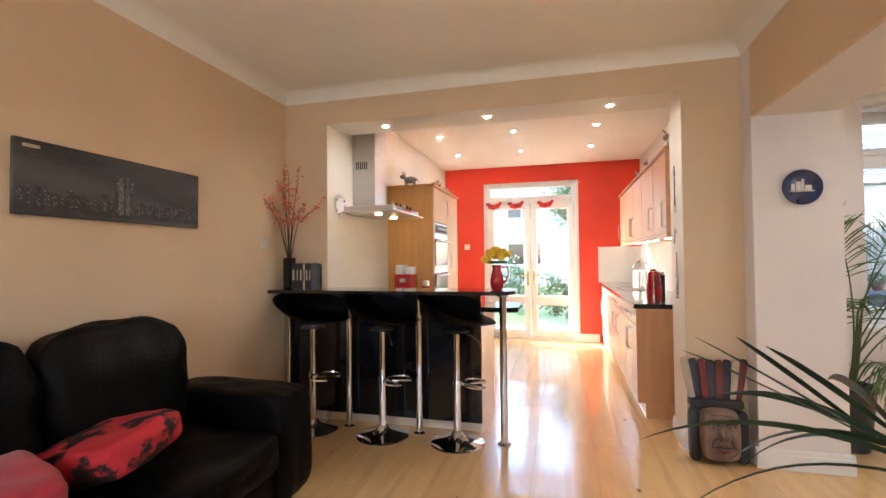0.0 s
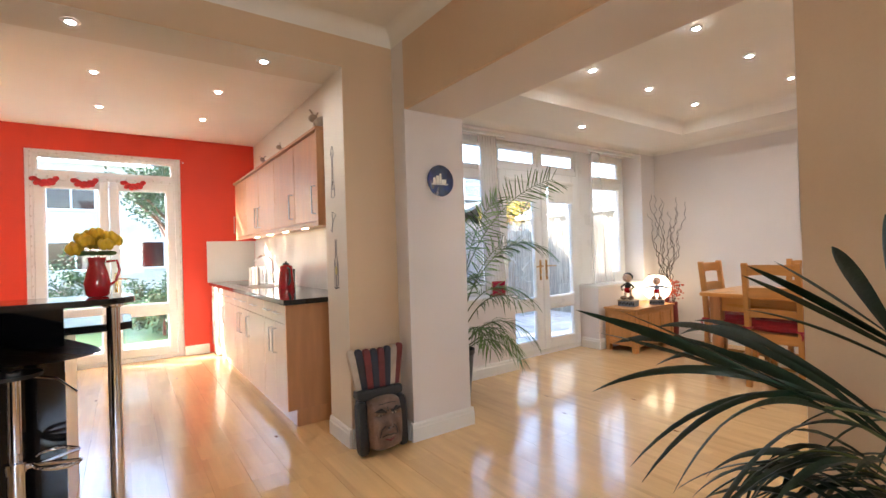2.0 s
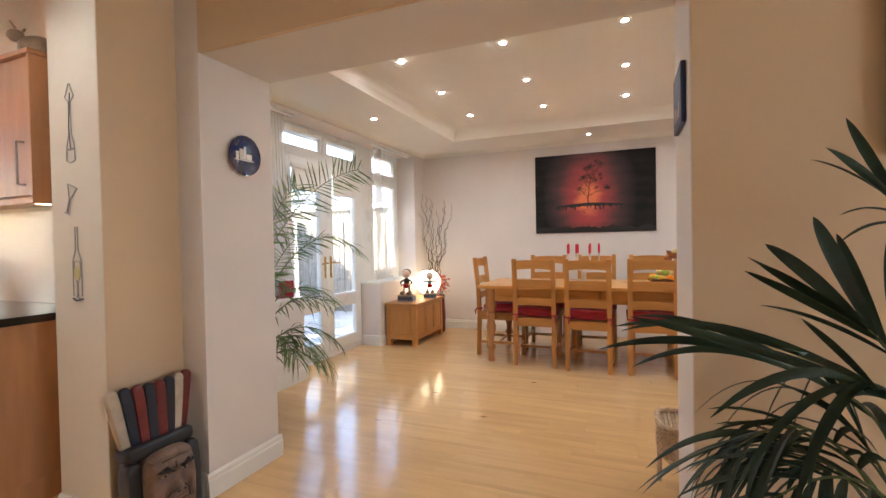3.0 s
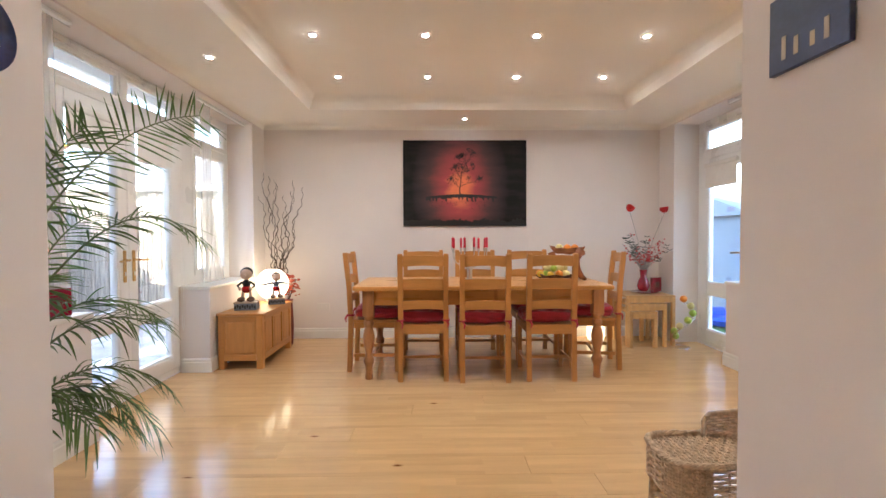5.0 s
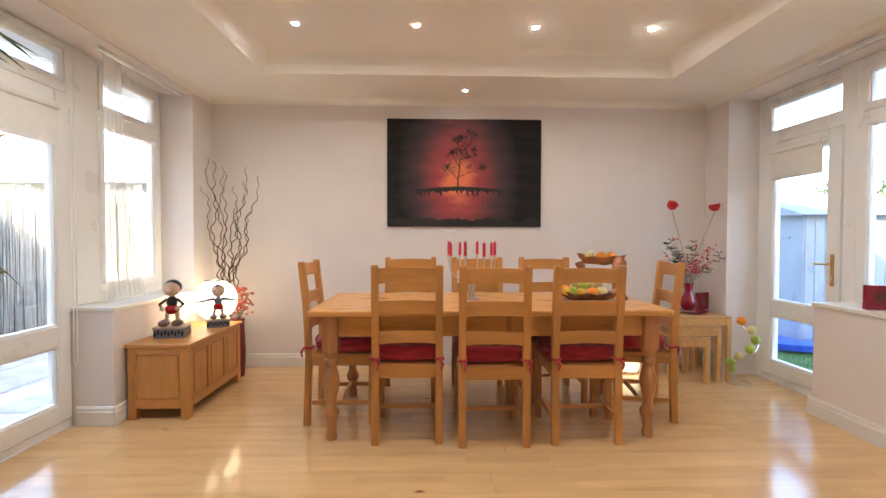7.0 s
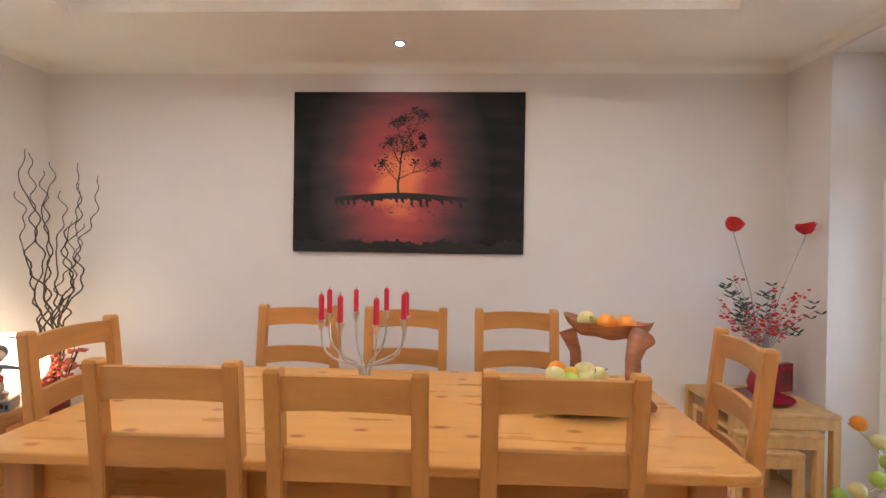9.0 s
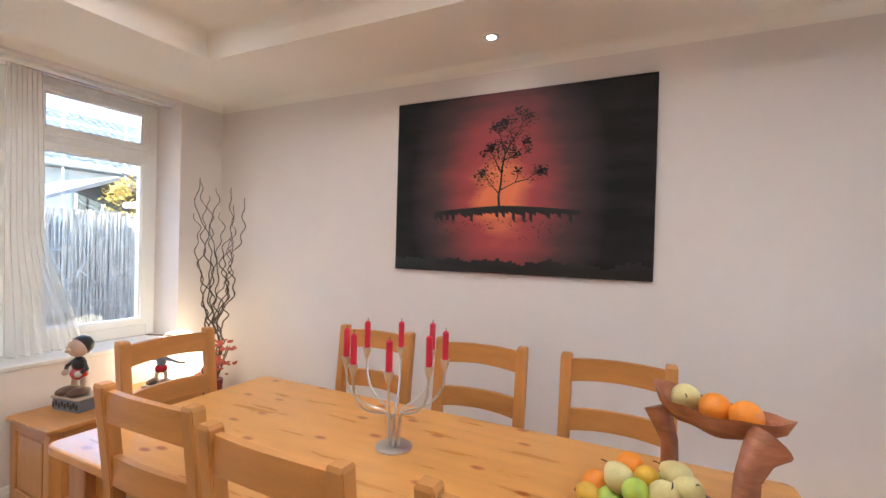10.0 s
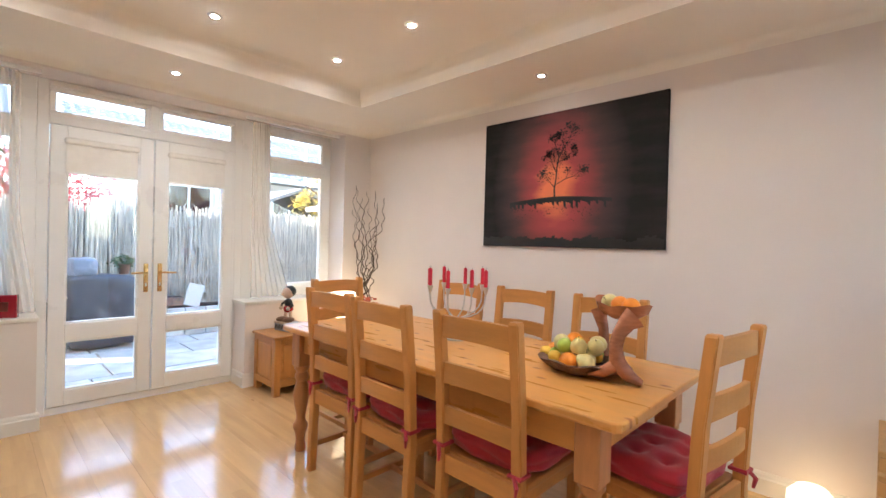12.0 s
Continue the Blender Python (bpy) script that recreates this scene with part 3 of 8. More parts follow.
def door_leaf(parent, x0, x1, z0, z1, y0, y1, w, split, handle_x, side, face, blind=None, hmat="brass"):
    """A glazed leaf with a large upper and small lower pane."""
    leaf = part("leaf", B((x0, y0, z0, x0 + w, y1, z1), (x1 - w, y0, z0, x1, y1, z1), (x0 + w, y0, z0, x1 - w, y1, z0 + w * 1.15), (x0 + w, y0, z1 - w, x1 - w, y1, z1),
                          (x0 + w, y0, split - 0.065, x1 - w, y1, split + 0.065), bevel=0.004), "upvc", parent, "white glazed door leaf")
    ym = (y0 + y1) / 2
    for lo, hi in ((z0 + w * 1.15, split - 0.065), (split + 0.065, z1 - w)):
        g = part("pane", B((x0 + w, ym - 0.003, lo, x1 - w, ym + 0.003, hi)), "glass", leaf, "clear door glass")
        g.visible_shadow = False
        part("glazing_bead", B((x0 + w, y0 + 0.01, lo, x1 - w, y1 - 0.01, lo + 0.01), (x0 + w, y0 + 0.01, hi - 0.01, x1 - w, y1 - 0.01, hi),
                               (x0 + w, y0 + 0.01, lo + 0.01, x0 + w + 0.01, y1 - 0.01, hi - 0.01), (x1 - w - 0.01, y0 + 0.01, lo + 0.01, x1 - w, y1 - 0.01, hi - 0.01)), "upvc", leaf)
    lever(leaf, handle_x, y0 if face < 0 else y1, 1.02, side, face, hmat)
    return leaf


def blind(x0, x1, z0, z1, y, label="short white roller blind, mostly rolled up"):
    t = thing("roller_blind", pose(0, 0, 0), label, "blind")
    part("fabric", B((x0, y - 0.002, z0, x1, y + 0.002, z1)), "fabric_white", t)
    part("bottom_bar", B((x0, y - 0.007, z0 - 0.018, x1, y + 0.007, z0), bevel=0.003), "upvc", t)
    part("roller", B((x0 - 0.01, y - 0.02, z1, x1 + 0.01, y + 0.02, z1 + 0.045), bevel=0.015, seg=3), "fabric_white", t)


def dining_north():
    y0, y1 = 4.60, 4.67
    d = thing("door_1", pose(0, 0, 0), "closed white glazed double garden door with brass handles", "door", kind="structure")
    part("door_frame", B((3.262, y0, 0, 3.33, y1, 2.41), (4.625, y0, 0, 4.69, y1, 2.41), (3.33, y0, 0, 4.625, y1, 0.055), (3.33, y0, 2.10, 4.625, y1, 2.16), (3.33, y0, 2.37, 4.625, y1, 2.41), (3.95, y0, 2.16, 4.01, y1, 2.37), bevel=0.004), "upvc", d)
    door_leaf(d, 3.335, 3.975, 0.06, 2.095, y0 - 0.012, y1 - 0.01, 0.095, 0.59, 3.932, -1, -1)
    door_leaf(d, 3.985, 4.62, 0.06, 2.095, y0 - 0.012, y1 - 0.01, 0.095, 0.59, 4.03, 1, -1)
    for a, b in ((3.33, 3.95), (4.01, 4.625)):
        pane_frame("transom", d, a, 2.16, b, 2.37, y0 + 0.01, y1 - 0.01, 0.03)
    for a in (3.50, 4.15):
        part("trickle_vent", B((a, y0 - 0.014, 2.378, a + 0.34, y0 - 0.001, 2.400), bevel=0.003), "upvc", d)
    blind(3.42, 3.86, 1.77, 1.965, y0 - 0.03)
    blind(4.08, 4.52, 1.77, 1.965, y0 - 0.03)
    w = thing("window_1", pose(0, 0, 0), "white framed window with a small top light", "window", kind="structure")
    part("window_frame", B((4.69, y0, 0.755, 4.90, y1, 2.41), (5.56, y0, 0.755, 5.62, y1, 2.41), (4.90, y0, 0.755, 5.56, y1, 0.83), (4.90, y0, 2.02, 5.56, y1, 2.07), (4.90, y0, 2.37, 5.56, y1, 2.41), bevel=0.004), "upvc", w)
    pane_frame("sash", w, 4.90, 0.83, 5.56, 2.02, y0 - 0.01, y1 - 0.01, 0.045)
    pane_frame("top_light", w, 4.90, 2.07, 5.56, 2.37, y0 - 0.01, y1 - 0.01, 0.045)
    w = thing("window_2", pose(0, 0, 0), "white framed window with a small top light beside a palm", "window", kind="structure")
    part("window_frame", B((2.55, y0, 0.755, 2.62, y1, 2.41), (3.18, y0, 0.755, 3.262, y1, 2.41), (2.62, y0, 0.755, 3.18, y1, 0.83), (2.62, y0, 2.02, 3.18, y1, 2.07), (2.62, y0, 2.37, 3.18, y1, 2.41), bevel=0.004), "upvc", w)
    pane_frame("sash", w, 2.62, 0.83, 3.18, 2.02, y0 - 0.01, y1 - 0.01, 0.045)
    pane_frame("top_light", w, 2.62, 2.07, 3.18, 2.37, y0 - 0.01, y1 - 0.01, 0.045)
    for a, b in ((2.56, 3.27), (4.64, 5.60)):
        t = thing("curtain_track", pose(0, 0, 0), "thin white curtain track under the window head", "curtain track")
        part("rail", B((a, 4.40, 2.385, b, 4.43, 2.41), bevel=0.004), "upvc", t)
        part("wire", tube([(a, 4.415, 2.375), (b, 4.415, 2.375)], 0.003, 6), "chrome", t)


def dining_south():
    y0, y1 = -0.64, -0.57
    d = thing("door_2", pose(0, 0, 0), "closed white glazed single garden door", "door", kind="structure")
    part("door_frame", B((4.70, y0, 0, 4.80, y1, 2.41), (5.545, y0, 0, 5.62, y1, 2.41), (4.80, y0, 0, 5.545, y1, 0.05), (4.80, y0, 2.0, 5.545, y1, 2.07), (4.80, y0, 2.35, 5.545, y1, 2.41), bevel=0.004), "upvc", d)
    door_leaf(d, 4.805, 5.54, 0.055, 1.995, y0 + 0.01, y1 + 0.012, 0.105, 0.62, 4.855, 1, 1)
    pane_frame("transom", d, 4.80, 2.07, 5.545, 2.35, y0 + 0.01, y1 - 0.01, 0.035)
    blind(4.93, 5.43, 1.70, 1.90, y1 + 0.035)
    w = thing("window_3", pose(0, 0, 0), "white framed window with a small top light above a low wall", "window", kind="structure")
    part("window_frame", B((4.0, y0, 0.77, 4.22, y1, 2.41), (4.66, y0, 0.77, 4.70, y1, 2.41), (4.22, y0, 0.77, 4.66, y1, 0.82), (4.22, y0, 2.0, 4.66, y1, 2.05), (4.22, y0, 2.35, 4.66, y1, 2.41), bevel=0.004), "upvc", w)
    sash = pane_frame("sash", w, 4.22, 0.82, 4.66, 2.0, y0 + 0.01, y1 + 0.01, 0.045)
    part("window_catch", join(B((4.40, y1 + 0.01, 0.835, 4.50, y1 + 0.02, 0.855), bevel=0.002), tube([(4.42, y1 + 0.02, 0.845), (4.42, y1 + 0.04, 0.845), (4.35, y1 + 0.05, 0.84)], 0.006, 6)), "brass", sash)
    pane_frame("top_light", w, 4.22, 2.05, 4.66, 2.35, y0 + 0.01, y1 + 0.01, 0.045)
    t = thing("curtain_track", pose(0, 0, 0), "thin white curtain track under the window head", "curtain track")
    part("rail", B((4.02, -0.35, 2.385, 4.75, -0.32, 2.41), bevel=0.004), "upvc", t)
    part("wire", tube([(4.02, -0.335, 2.375), (4.75, -0.335, 2.375)], 0.003, 6), "chrome", t)


def kitchen_door():
    y0, y1 = 7.62, 7.69
    d = thing("door_3", pose(0, 0, 0), "closed white glazed double kitchen door to the garden", "door", kind="structure")
    part("door_frame", B((-0.84, y0, 0, -0.77, y1, 2.5), (0.57, y0, 0, 0.64, y1, 2.5), (-0.77, y0, 0, 0.57, y1, 0.05), (-0.77, y0, 2.17, 0.57, y1, 2.24), (-0.77, y0, 2.45, 0.57, y1, 2.5), bevel=0.004), "upvc", d)
    door_leaf(d, -0.765, -0.105, 0.055, 2.165, y0 - 0.012, y1 - 0.01, 0.085, 0.62, -0.145, -1, -1)
    door_leaf(d, -0.095, 0.565, 0.055, 2.165, y0 - 0.012, y1 - 0.01, 0.085, 0.62, -0.05, 1, -1)
    pane_frame("transom", d, -0.77, 2.24, 0.57, 2.45, y0 + 0.01, y1 - 0.01, 0.03)
    wire = [(-0.80, 7.605, 0.1 + 0.11 * k) for k in range(22)] + [(-0.80 + 0.077 * k, 7.605, 2.46 - 0.02 * math.sin(k)) for k in range(20)] + [(0.61, 7.605, 2.40 - 0.11 * k) for k in range(21)]
    fl = thing("fairy_lights", pose(0, 0, 0), "string of small clear fairy lights round the kitchen door frame", "fairy lights")
    part("cable", tube(wire, 0.0025, 5), "white", fl)
    for x, y, z in wire[1:-1]:
        part("bulb", ball(0.008, (x + 0.008, y - 0.004, z), (1, 1, 1.4), 8, 6), "white", fl, smooth=True)
    for k in range(15):
        part("bulb", ball(0.010, (-0.74 + 0.09 * k, 7.603, 2.205 - 0.012 * (k % 3)), (1, 1, 1.4), 8, 6), "white", fl, smooth=True)


# made-up window, never in view, set in the fill lamp's opening
def added_lounge_window():
    w = thing("window_4", pose(0, 0, 0), "wide white framed window, added unseen behind the lounge view", "window", kind="structure")
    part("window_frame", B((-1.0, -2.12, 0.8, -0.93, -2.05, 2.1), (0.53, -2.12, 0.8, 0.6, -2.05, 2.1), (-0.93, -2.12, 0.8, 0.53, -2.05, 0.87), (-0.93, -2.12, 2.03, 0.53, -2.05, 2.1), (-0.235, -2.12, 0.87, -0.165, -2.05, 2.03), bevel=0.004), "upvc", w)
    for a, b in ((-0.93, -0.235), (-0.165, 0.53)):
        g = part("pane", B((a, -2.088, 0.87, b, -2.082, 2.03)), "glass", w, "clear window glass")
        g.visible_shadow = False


dining_north()
dining_south()
kitchen_door()
added_lounge_window()


# ---- downlights ----
def downlight(x, y, z, glow="spot_glow"):
    t = thing("downlight", pose(x, y, z), "small round recessed ceiling spotlight, lit, with a white rim", "ceiling light", "recessed ceiling spotlights")
    part("rim", lathe([(0.020, -0.001), (0.041, -0.001), (0.042, -0.004), (0.036, -0.0085), (0.026, -0.0095), (0.021, -0.008), (0.020, -0.001)], 24, caps=False), "steel", t, smooth=True)
    part("bulb", lathe([(0.001, -0.0068), (0.012, -0.0058), (0.0180, -0.0040), (0.0185, -0.0013), (0.001, -0.0013)], 20), glow, t)
    return t


spots = [(x, y, TRAY_Z) for x in (3.13, 3.95, 4.80) for y in (3.225, 2.415, 1.605, 0.80)]
spots += [(3.95, 3.965, LEDGE_Z), (3.95, 0.04, LEDGE_Z)]
spots += [(x, 3.81, 2.405) for x in (-1.02, -0.165, 0.74)] + [(x, y, KITCHEN_Z) for x in (-1.02, -0.14, 0.77) for y in (5.55, 6.55)]
first = downlight(*spots[0])
for s in spots[1:]:
    copy_thing(first, pose(*s))
downlight(5.64, 2.02, LEDGE_Z, "dim_spot_glow")


# ---- dining room furniture ----
def dining_table():
    t = thing("dining_table", pose(4.77, 1.95, 0), "long knotty pine farmhouse table with turned legs", "table")
    hx, hy = 0.455, 1.08
    r = 0.035
    out = []
    for cx, cy, a0 in ((hx - r, hy - r, 0), (-hx + r, hy - r, 90), (-hx + r, -hy + r, 180), (hx - r, -hy + r, 270)):
        out += [(cx + r * math.cos(radians(a0 + a)), cy + r * math.sin(radians(a0 + a))) for a in (0, 30, 60, 90)]
    part("tabletop", prism(out, 0.742, 0.776, bevel=0.008, seg=3), "pine", t, "waxed knotty pine top with rounded corners")
    ax, ay = 0.375, 0.955
    part("apron", B((-ax + 0.04, -ay - 0.012, 0.615, ax - 0.04, -ay + 0.012, 0.741), (-ax + 0.04, ay - 0.012, 0.615, ax - 0.04, ay + 0.012, 0.741),
                    (-ax - 0.012, -ay + 0.04, 0.615, -ax + 0.012, ay - 0.04, 0.741), (ax - 0.012, -ay + 0.04, 0.615, ax + 0.012, ay - 0.04, 0.741), bevel=0.002), "pine", t)
    prof = [(0.030, 0.0), (0.034, 0.02), (0.027, 0.06), (0.031, 0.11), (0.046, 0.145), (0.046, 0.165), (0.030, 0.19), (0.028, 0.22), (0.044, 0.30), (0.050, 0.35),
            (0.040, 0.40), (0.030, 0.435), (0.041, 0.455), (0.041, 0.475), (0.030, 0.49), (0.046, 0.515), (0.046, 0.53)]
    me = mesh_of("leg", join(lathe(prof, 20), B((-0.045, -0.045, 0.53, 0.045, 0.045, 0.741), bevel=0.004)), "pine_leg", smooth=True)
    me.set_sharp_from_angle(angle=radians(40))
    for sx in (-1, 1):
        for sy in (-1, 1):
            o = new("leg", me)
            o.location, o.parent = (sx * ax, sy * ay, 0), t


def slat(z0, z1, w, y, arch, t=0.02):
    """A curved ladder-back slat whose lower edge is arched."""
    bm = bmesh.new()
    n = 10
    rows = []
    for i in range(n + 1):
        u = -1 + 2 * i / n
        c = (1 - u * u)
        yy = y - 0.018 * c
        x = u * w / 2
        rows.append([bm.verts.new((x, yy + dy, z)) for dy, z in ((0, z0 + arch * c), (0, z1 + arch * 0.55 * c), (-t, z1 + arch * 0.55 * c), (-t, z0 + arch * c))])
    for a, b in zip(rows, rows[1:]):
        for k in range(4):
            bm.faces.new((a[k], a[(k + 1) % 4], b[(k + 1) % 4], b[k]))
    bm.faces.new(rows[0])
    bm.faces.new(rows[-1][::-1])
    return bm


def dining_chair():
    t = thing("dining_chair", pose(0, 0, 0), "oak ladder-back dining chair with a red tufted pad, tucked in", "chair", "chairs round the dining table")
    w, d = 0.412, 0.40
    for sx in (-1, 1):
        bm = bmesh.new()
        levels = [(0, -0.015), (0.44, 0.0), (0.74, -0.014), (1.035, -0.045), (1.045, -0.046)]
        rings = []
        for i, (z, dy) in enumerate(levels):
            h = 0.021 if i < 4 else 0.016
            rings.append([bm.verts.new((sx * (w / 2 - 0.021) + a * h, dy + b * h, z)) for a, b in ((-1, -1), (1, -1), (1, 1), (-1, 1))])
        for a, b in zip(rings, rings[1:]):
            for k in range(4):
                bm.faces.new((a[k], a[(k + 1) % 4], b[(k + 1) % 4], b[k]))
        bm.faces.new(rings[0][::-1])
        bm.faces.new(rings[-1])
        es = [e for e in bm.edges if abs(e.verts[0].co.z - e.verts[1].co.z) > 0.05]
        bmesh.ops.bevel(bm, geom=es, offset=0.004, segments=2, affect="EDGES")
        part("back_post", bm, "oak_v", t)
        part("front_leg", B((sx * (w / 2 - 0.021) - 0.019, d - 0.02, 0, sx * (w / 2 - 0.021) + 0.019, d + 0.018, 0.435), bevel=0.003), "oak_v", t)
        part("side_stretcher", B((sx * (w / 2 - 0.021) - 0.009, 0.02, 0.13, sx * (w / 2 - 0.021) + 0.009, d - 0.02, 0.16), bevel=0.002), "oak", t)
    part("cross_stretcher", B((-w / 2 + 0.03, 0.19, 0.133, w / 2 - 0.03, 0.21, 0.158), bevel=0.002), "oak_x", t)
    part("seat", B((-w / 2, 0.022, 0.435, w / 2, d + 0.03, 0.462), bevel=0.006, seg=2), "oak", t)
    part("seat_frame", B((-w / 2 + 0.035, -0.012, 0.385, w / 2 - 0.035, 0.012, 0.461), (-w / 2 + 0.04, d - 0.01, 0.385, w / 2 - 0.04, d + 0.01, 0.434),
                         (-w / 2 + 0.01, 0.025, 0.385, -w / 2 + 0.03, d - 0.02, 0.434), (w / 2 - 0.03, 0.025, 0.385, w / 2 - 0.01, d - 0.02, 0.434), bevel=0.002), "oak_x", t)
    for z0, z1, y in ((0.937, 1.025, -0.030), (0.752, 0.836, -0.010), (0.585, 0.660, 0.000)):
        part("backrest_slat", slat(z0, z1, w - 0.07, y, 0.012), "oak_x", t)
    tufts = [(x, y) for x in (-0.5, 0.05, 0.55) for y in (-0.5, 0.05, 0.55)]
    pad = part("seat_pad", cushion(-w / 2 - 0.008, 0.026, 0.463, w / 2 + 0.008, d + 0.035, 0.562, 0.18, tufts, 0.012, 20, 4), "red_fabric", t, "red cotton pad tied to the back posts", smooth=True)
    for sx in (-1, 1):
        x = sx * (w / 2 - 0.021)
        tie = join(tube([(x - 0.024, -0.028, 0.50), (x + 0.024, -0.028, 0.50), (x + 0.024, 0.026, 0.50), (x - 0.024, 0.026, 0.50)], 0.009, 6, True),
                   tube([(x, -0.03, 0.50), (x + 0.02, -0.045, 0.475), (x + 0.012, -0.04, 0.44)], [0.008, 0.009, 0.005], 6))
        part("tie", tie, "red_fabric", pad, smooth=True)
    return t


def place_chairs():
    c = dining_chair()
    c.matrix_basis = pose(4.335, 2.450, 0, 0, 0, -89)
    for x, y, r in ((4.285, 1.948, -91), (4.305, 1.405, -90), (5.345, 2.475, 90), (5.34, 1.935, 90), (5.345, 1.385, 91), (4.79, 3.09, 180), (4.775, 0.71, -9)):
        copy_thing(c, pose(x, y, 0, 0, 0, r))


dining_table()
place_chairs()


def canvas(name, x0, y0, z0, x1, y1, z1, mat, label, m=None):
    return B((x0, y0, z0, x1, y1, z1), bevel=0.002)


def tree_picture():
    """A dark canvas with a red glow, a floating island and a bare tree."""
    m = bpy.data.materials.new("printed_canvas_red_glow")
    m.use_nodes = True
    n, l = m.node_tree.nodes, m.node_tree.links
    b = n["Principled BSDF"]
    b.inputs["Roughness"].default_value = 0.8
    b.inputs["Specular IOR Level"].default_value = 0.2
    co = n.new("ShaderNodeTexCoord")
    mp = n.new("ShaderNodeMapping")
    mp.inputs["Location"].default_value = (0, -0.09, 0.06)
    mp.inputs["Scale"].default_value = (1, 1.75, 1.12)
    l.new(co.outputs["Object"], mp.inputs[0])
    gr = n.new("ShaderNodeTexGradient")
    gr.gradient_type = "SPHERICAL"
    l.new(mp.outputs[0], gr.inputs[0])
    nz = n.new("ShaderNodeTexNoise")
    nz.inputs["Scale"].default_value = 4
    nz.inputs["Detail"].default_value = 6
    mp2 = n.new("ShaderNodeMapping")
    mp2.inputs["Scale"].default_value = (1, 0.8, 3)
    l.new(co.outputs["Object"], mp2.inputs[0])
    l.new(mp2.outputs[0], nz.inputs[0])
    ad = n.new("ShaderNodeMath")
    ad.operation = "MULTIPLY_ADD"
    ad.inputs[1].default_value = 0.28
    l.new(nz.outputs[0], ad.inputs[0])
    l.new(gr.outputs[0], ad.inputs[2])
    r = n.new("ShaderNodeValToRGB")
    e = r.color_ramp.elements
    e[0].position, e[0].color = 0.12, (0.017, 0.017, 0.017, 1)
    e[1].position, e[1].color = 1.16, (0.80, 0.22, 0.10, 1)
    for p, c in ((0.28, (0.045, 0.036, 0.038, 1)), (0.48, (0.095, 0.052, 0.054, 1)), (0.82, (0.40, 0.075, 0.078, 1))):
        k = e.new(p)
        k.color = c
    l.new(ad.outputs[0], r.inputs[0])
    l.new(r.outputs[0], b.inputs["Base Color"])
    t = thing("canvas_picture", pose(5.925, 2.0, 1.805), "dark canvas of a bare tree and floating island in red glow", "picture")
    part("canvas", B((0, -0.718, -0.498, 0.024, 0.718, 0.498), bevel=0.003), m, t)
    rng = random.Random(8)
    bm = bmesh.new()

    def quad(a, c, w0, w1):
        a, c = Vector((a[0], a[1])), Vector((c[0], c[1]))
        d = (c - a).normalized()
        s = Vector((-d.y, d.x))
        pts = [a + s * w0, a - s * w0, c - s * w1, c + s * w1]
        bm.faces.new([bm.verts.new((-0.0015, p.x, p.y)) for p in pts])

    def grow(p, ang, ln, w, depth):
        q = (p[0] + ln * math.cos(ang), p[1] + ln * math.sin(ang))
        quad(p, q, w, w * 0.7)
        if depth == 0:
            for _ in range(7):
                c = (q[0] + rng.uniform(-0.020, 0.020), q[1] + rng.uniform(-0.020, 0.020))
                s = rng.uniform(0.002, 0.006)
                quad((c[0] - s, c[1]), (c[0] + s, c[1] + s * 0.5), s * 0.7, s * 0.5)
            return
        for k in range(3 if depth > 2 else 2):
            grow(q, ang + rng.uniform(-0.75, 0.75), ln * rng.uniform(0.62, 0.86), w * 0.62, depth - 1)

    trunk = [(0.058, -0.13), (0.062, -0.07), (0.050, 0.0), (0.046, 0.08), (0.030, 0.16), (-0.015, 0.235), (-0.055, 0.29)]
    for i, (p, q) in enumerate(zip(trunk, trunk[1:])):
        quad(p, q, 0.0070 - 0.0008 * i, 0.0062 - 0.0008 * i)
    for p, q in (((0.060, -0.06), (0.105, -0.01)), ((0.055, -0.04), (-0.03, 0.0)), ((-0.03, 0.0), (-0.10, 0.015)), ((0.048, 0.05), (0.085, 0.12)), ((0.030, 0.16), (0.055, 0.23)), ((0.040, 0.12), (-0.03, 0.15))):
        quad(p, q, 0.0034, 0.0022)
    up = math.pi / 2
    for p, ang, ln, depth in (((-0.055, 0.29), up + 0.3, 0.035, 3), ((-0.015, 0.235), up - 0.5, 0.04, 3), ((0.055, 0.23), up - 0.2, 0.035, 3), ((0.085, 0.12), up - 0.4, 0.035, 3), ((0.105, -0.01), up - 0.7, 0.035, 3),
                              ((-0.10, 0.015), up + 0.9, 0.035, 3), ((-0.03, 0.15), up + 0.8, 0.035, 3), ((-0.03, 0.0), up + 0.4, 0.03, 2), ((0.046, 0.08), up + 0.2, 0.045, 3)):
        grow(p, ang, ln, 0.0024, depth)
    for cy, cz, spread, count in ((-0.09, 0.335, 0.022, 60), (-0.03, 0.26, 0.040, 110), (0.033, 0.205, 0.038, 120), (0.085, 0.155, 0.030, 80), (0.12, 0.02, 0.030, 80), (-0.135, 0.04, 0.026, 60), (0.03, 0.10, 0.035, 70), (-0.05, 0.14, 0.022, 30)):
        for _ in range(count):
            c = (rng.gauss(cy, spread), rng.gauss(cz, spread))
            w = rng.uniform(0.0015, 0.0045)
            quad((c[0] - w, c[1]), (c[0] + w, c[1] + w * rng.uniform(-0.8, 0.8)), w * 0.7, w * 0.5)
    n_seg = 44
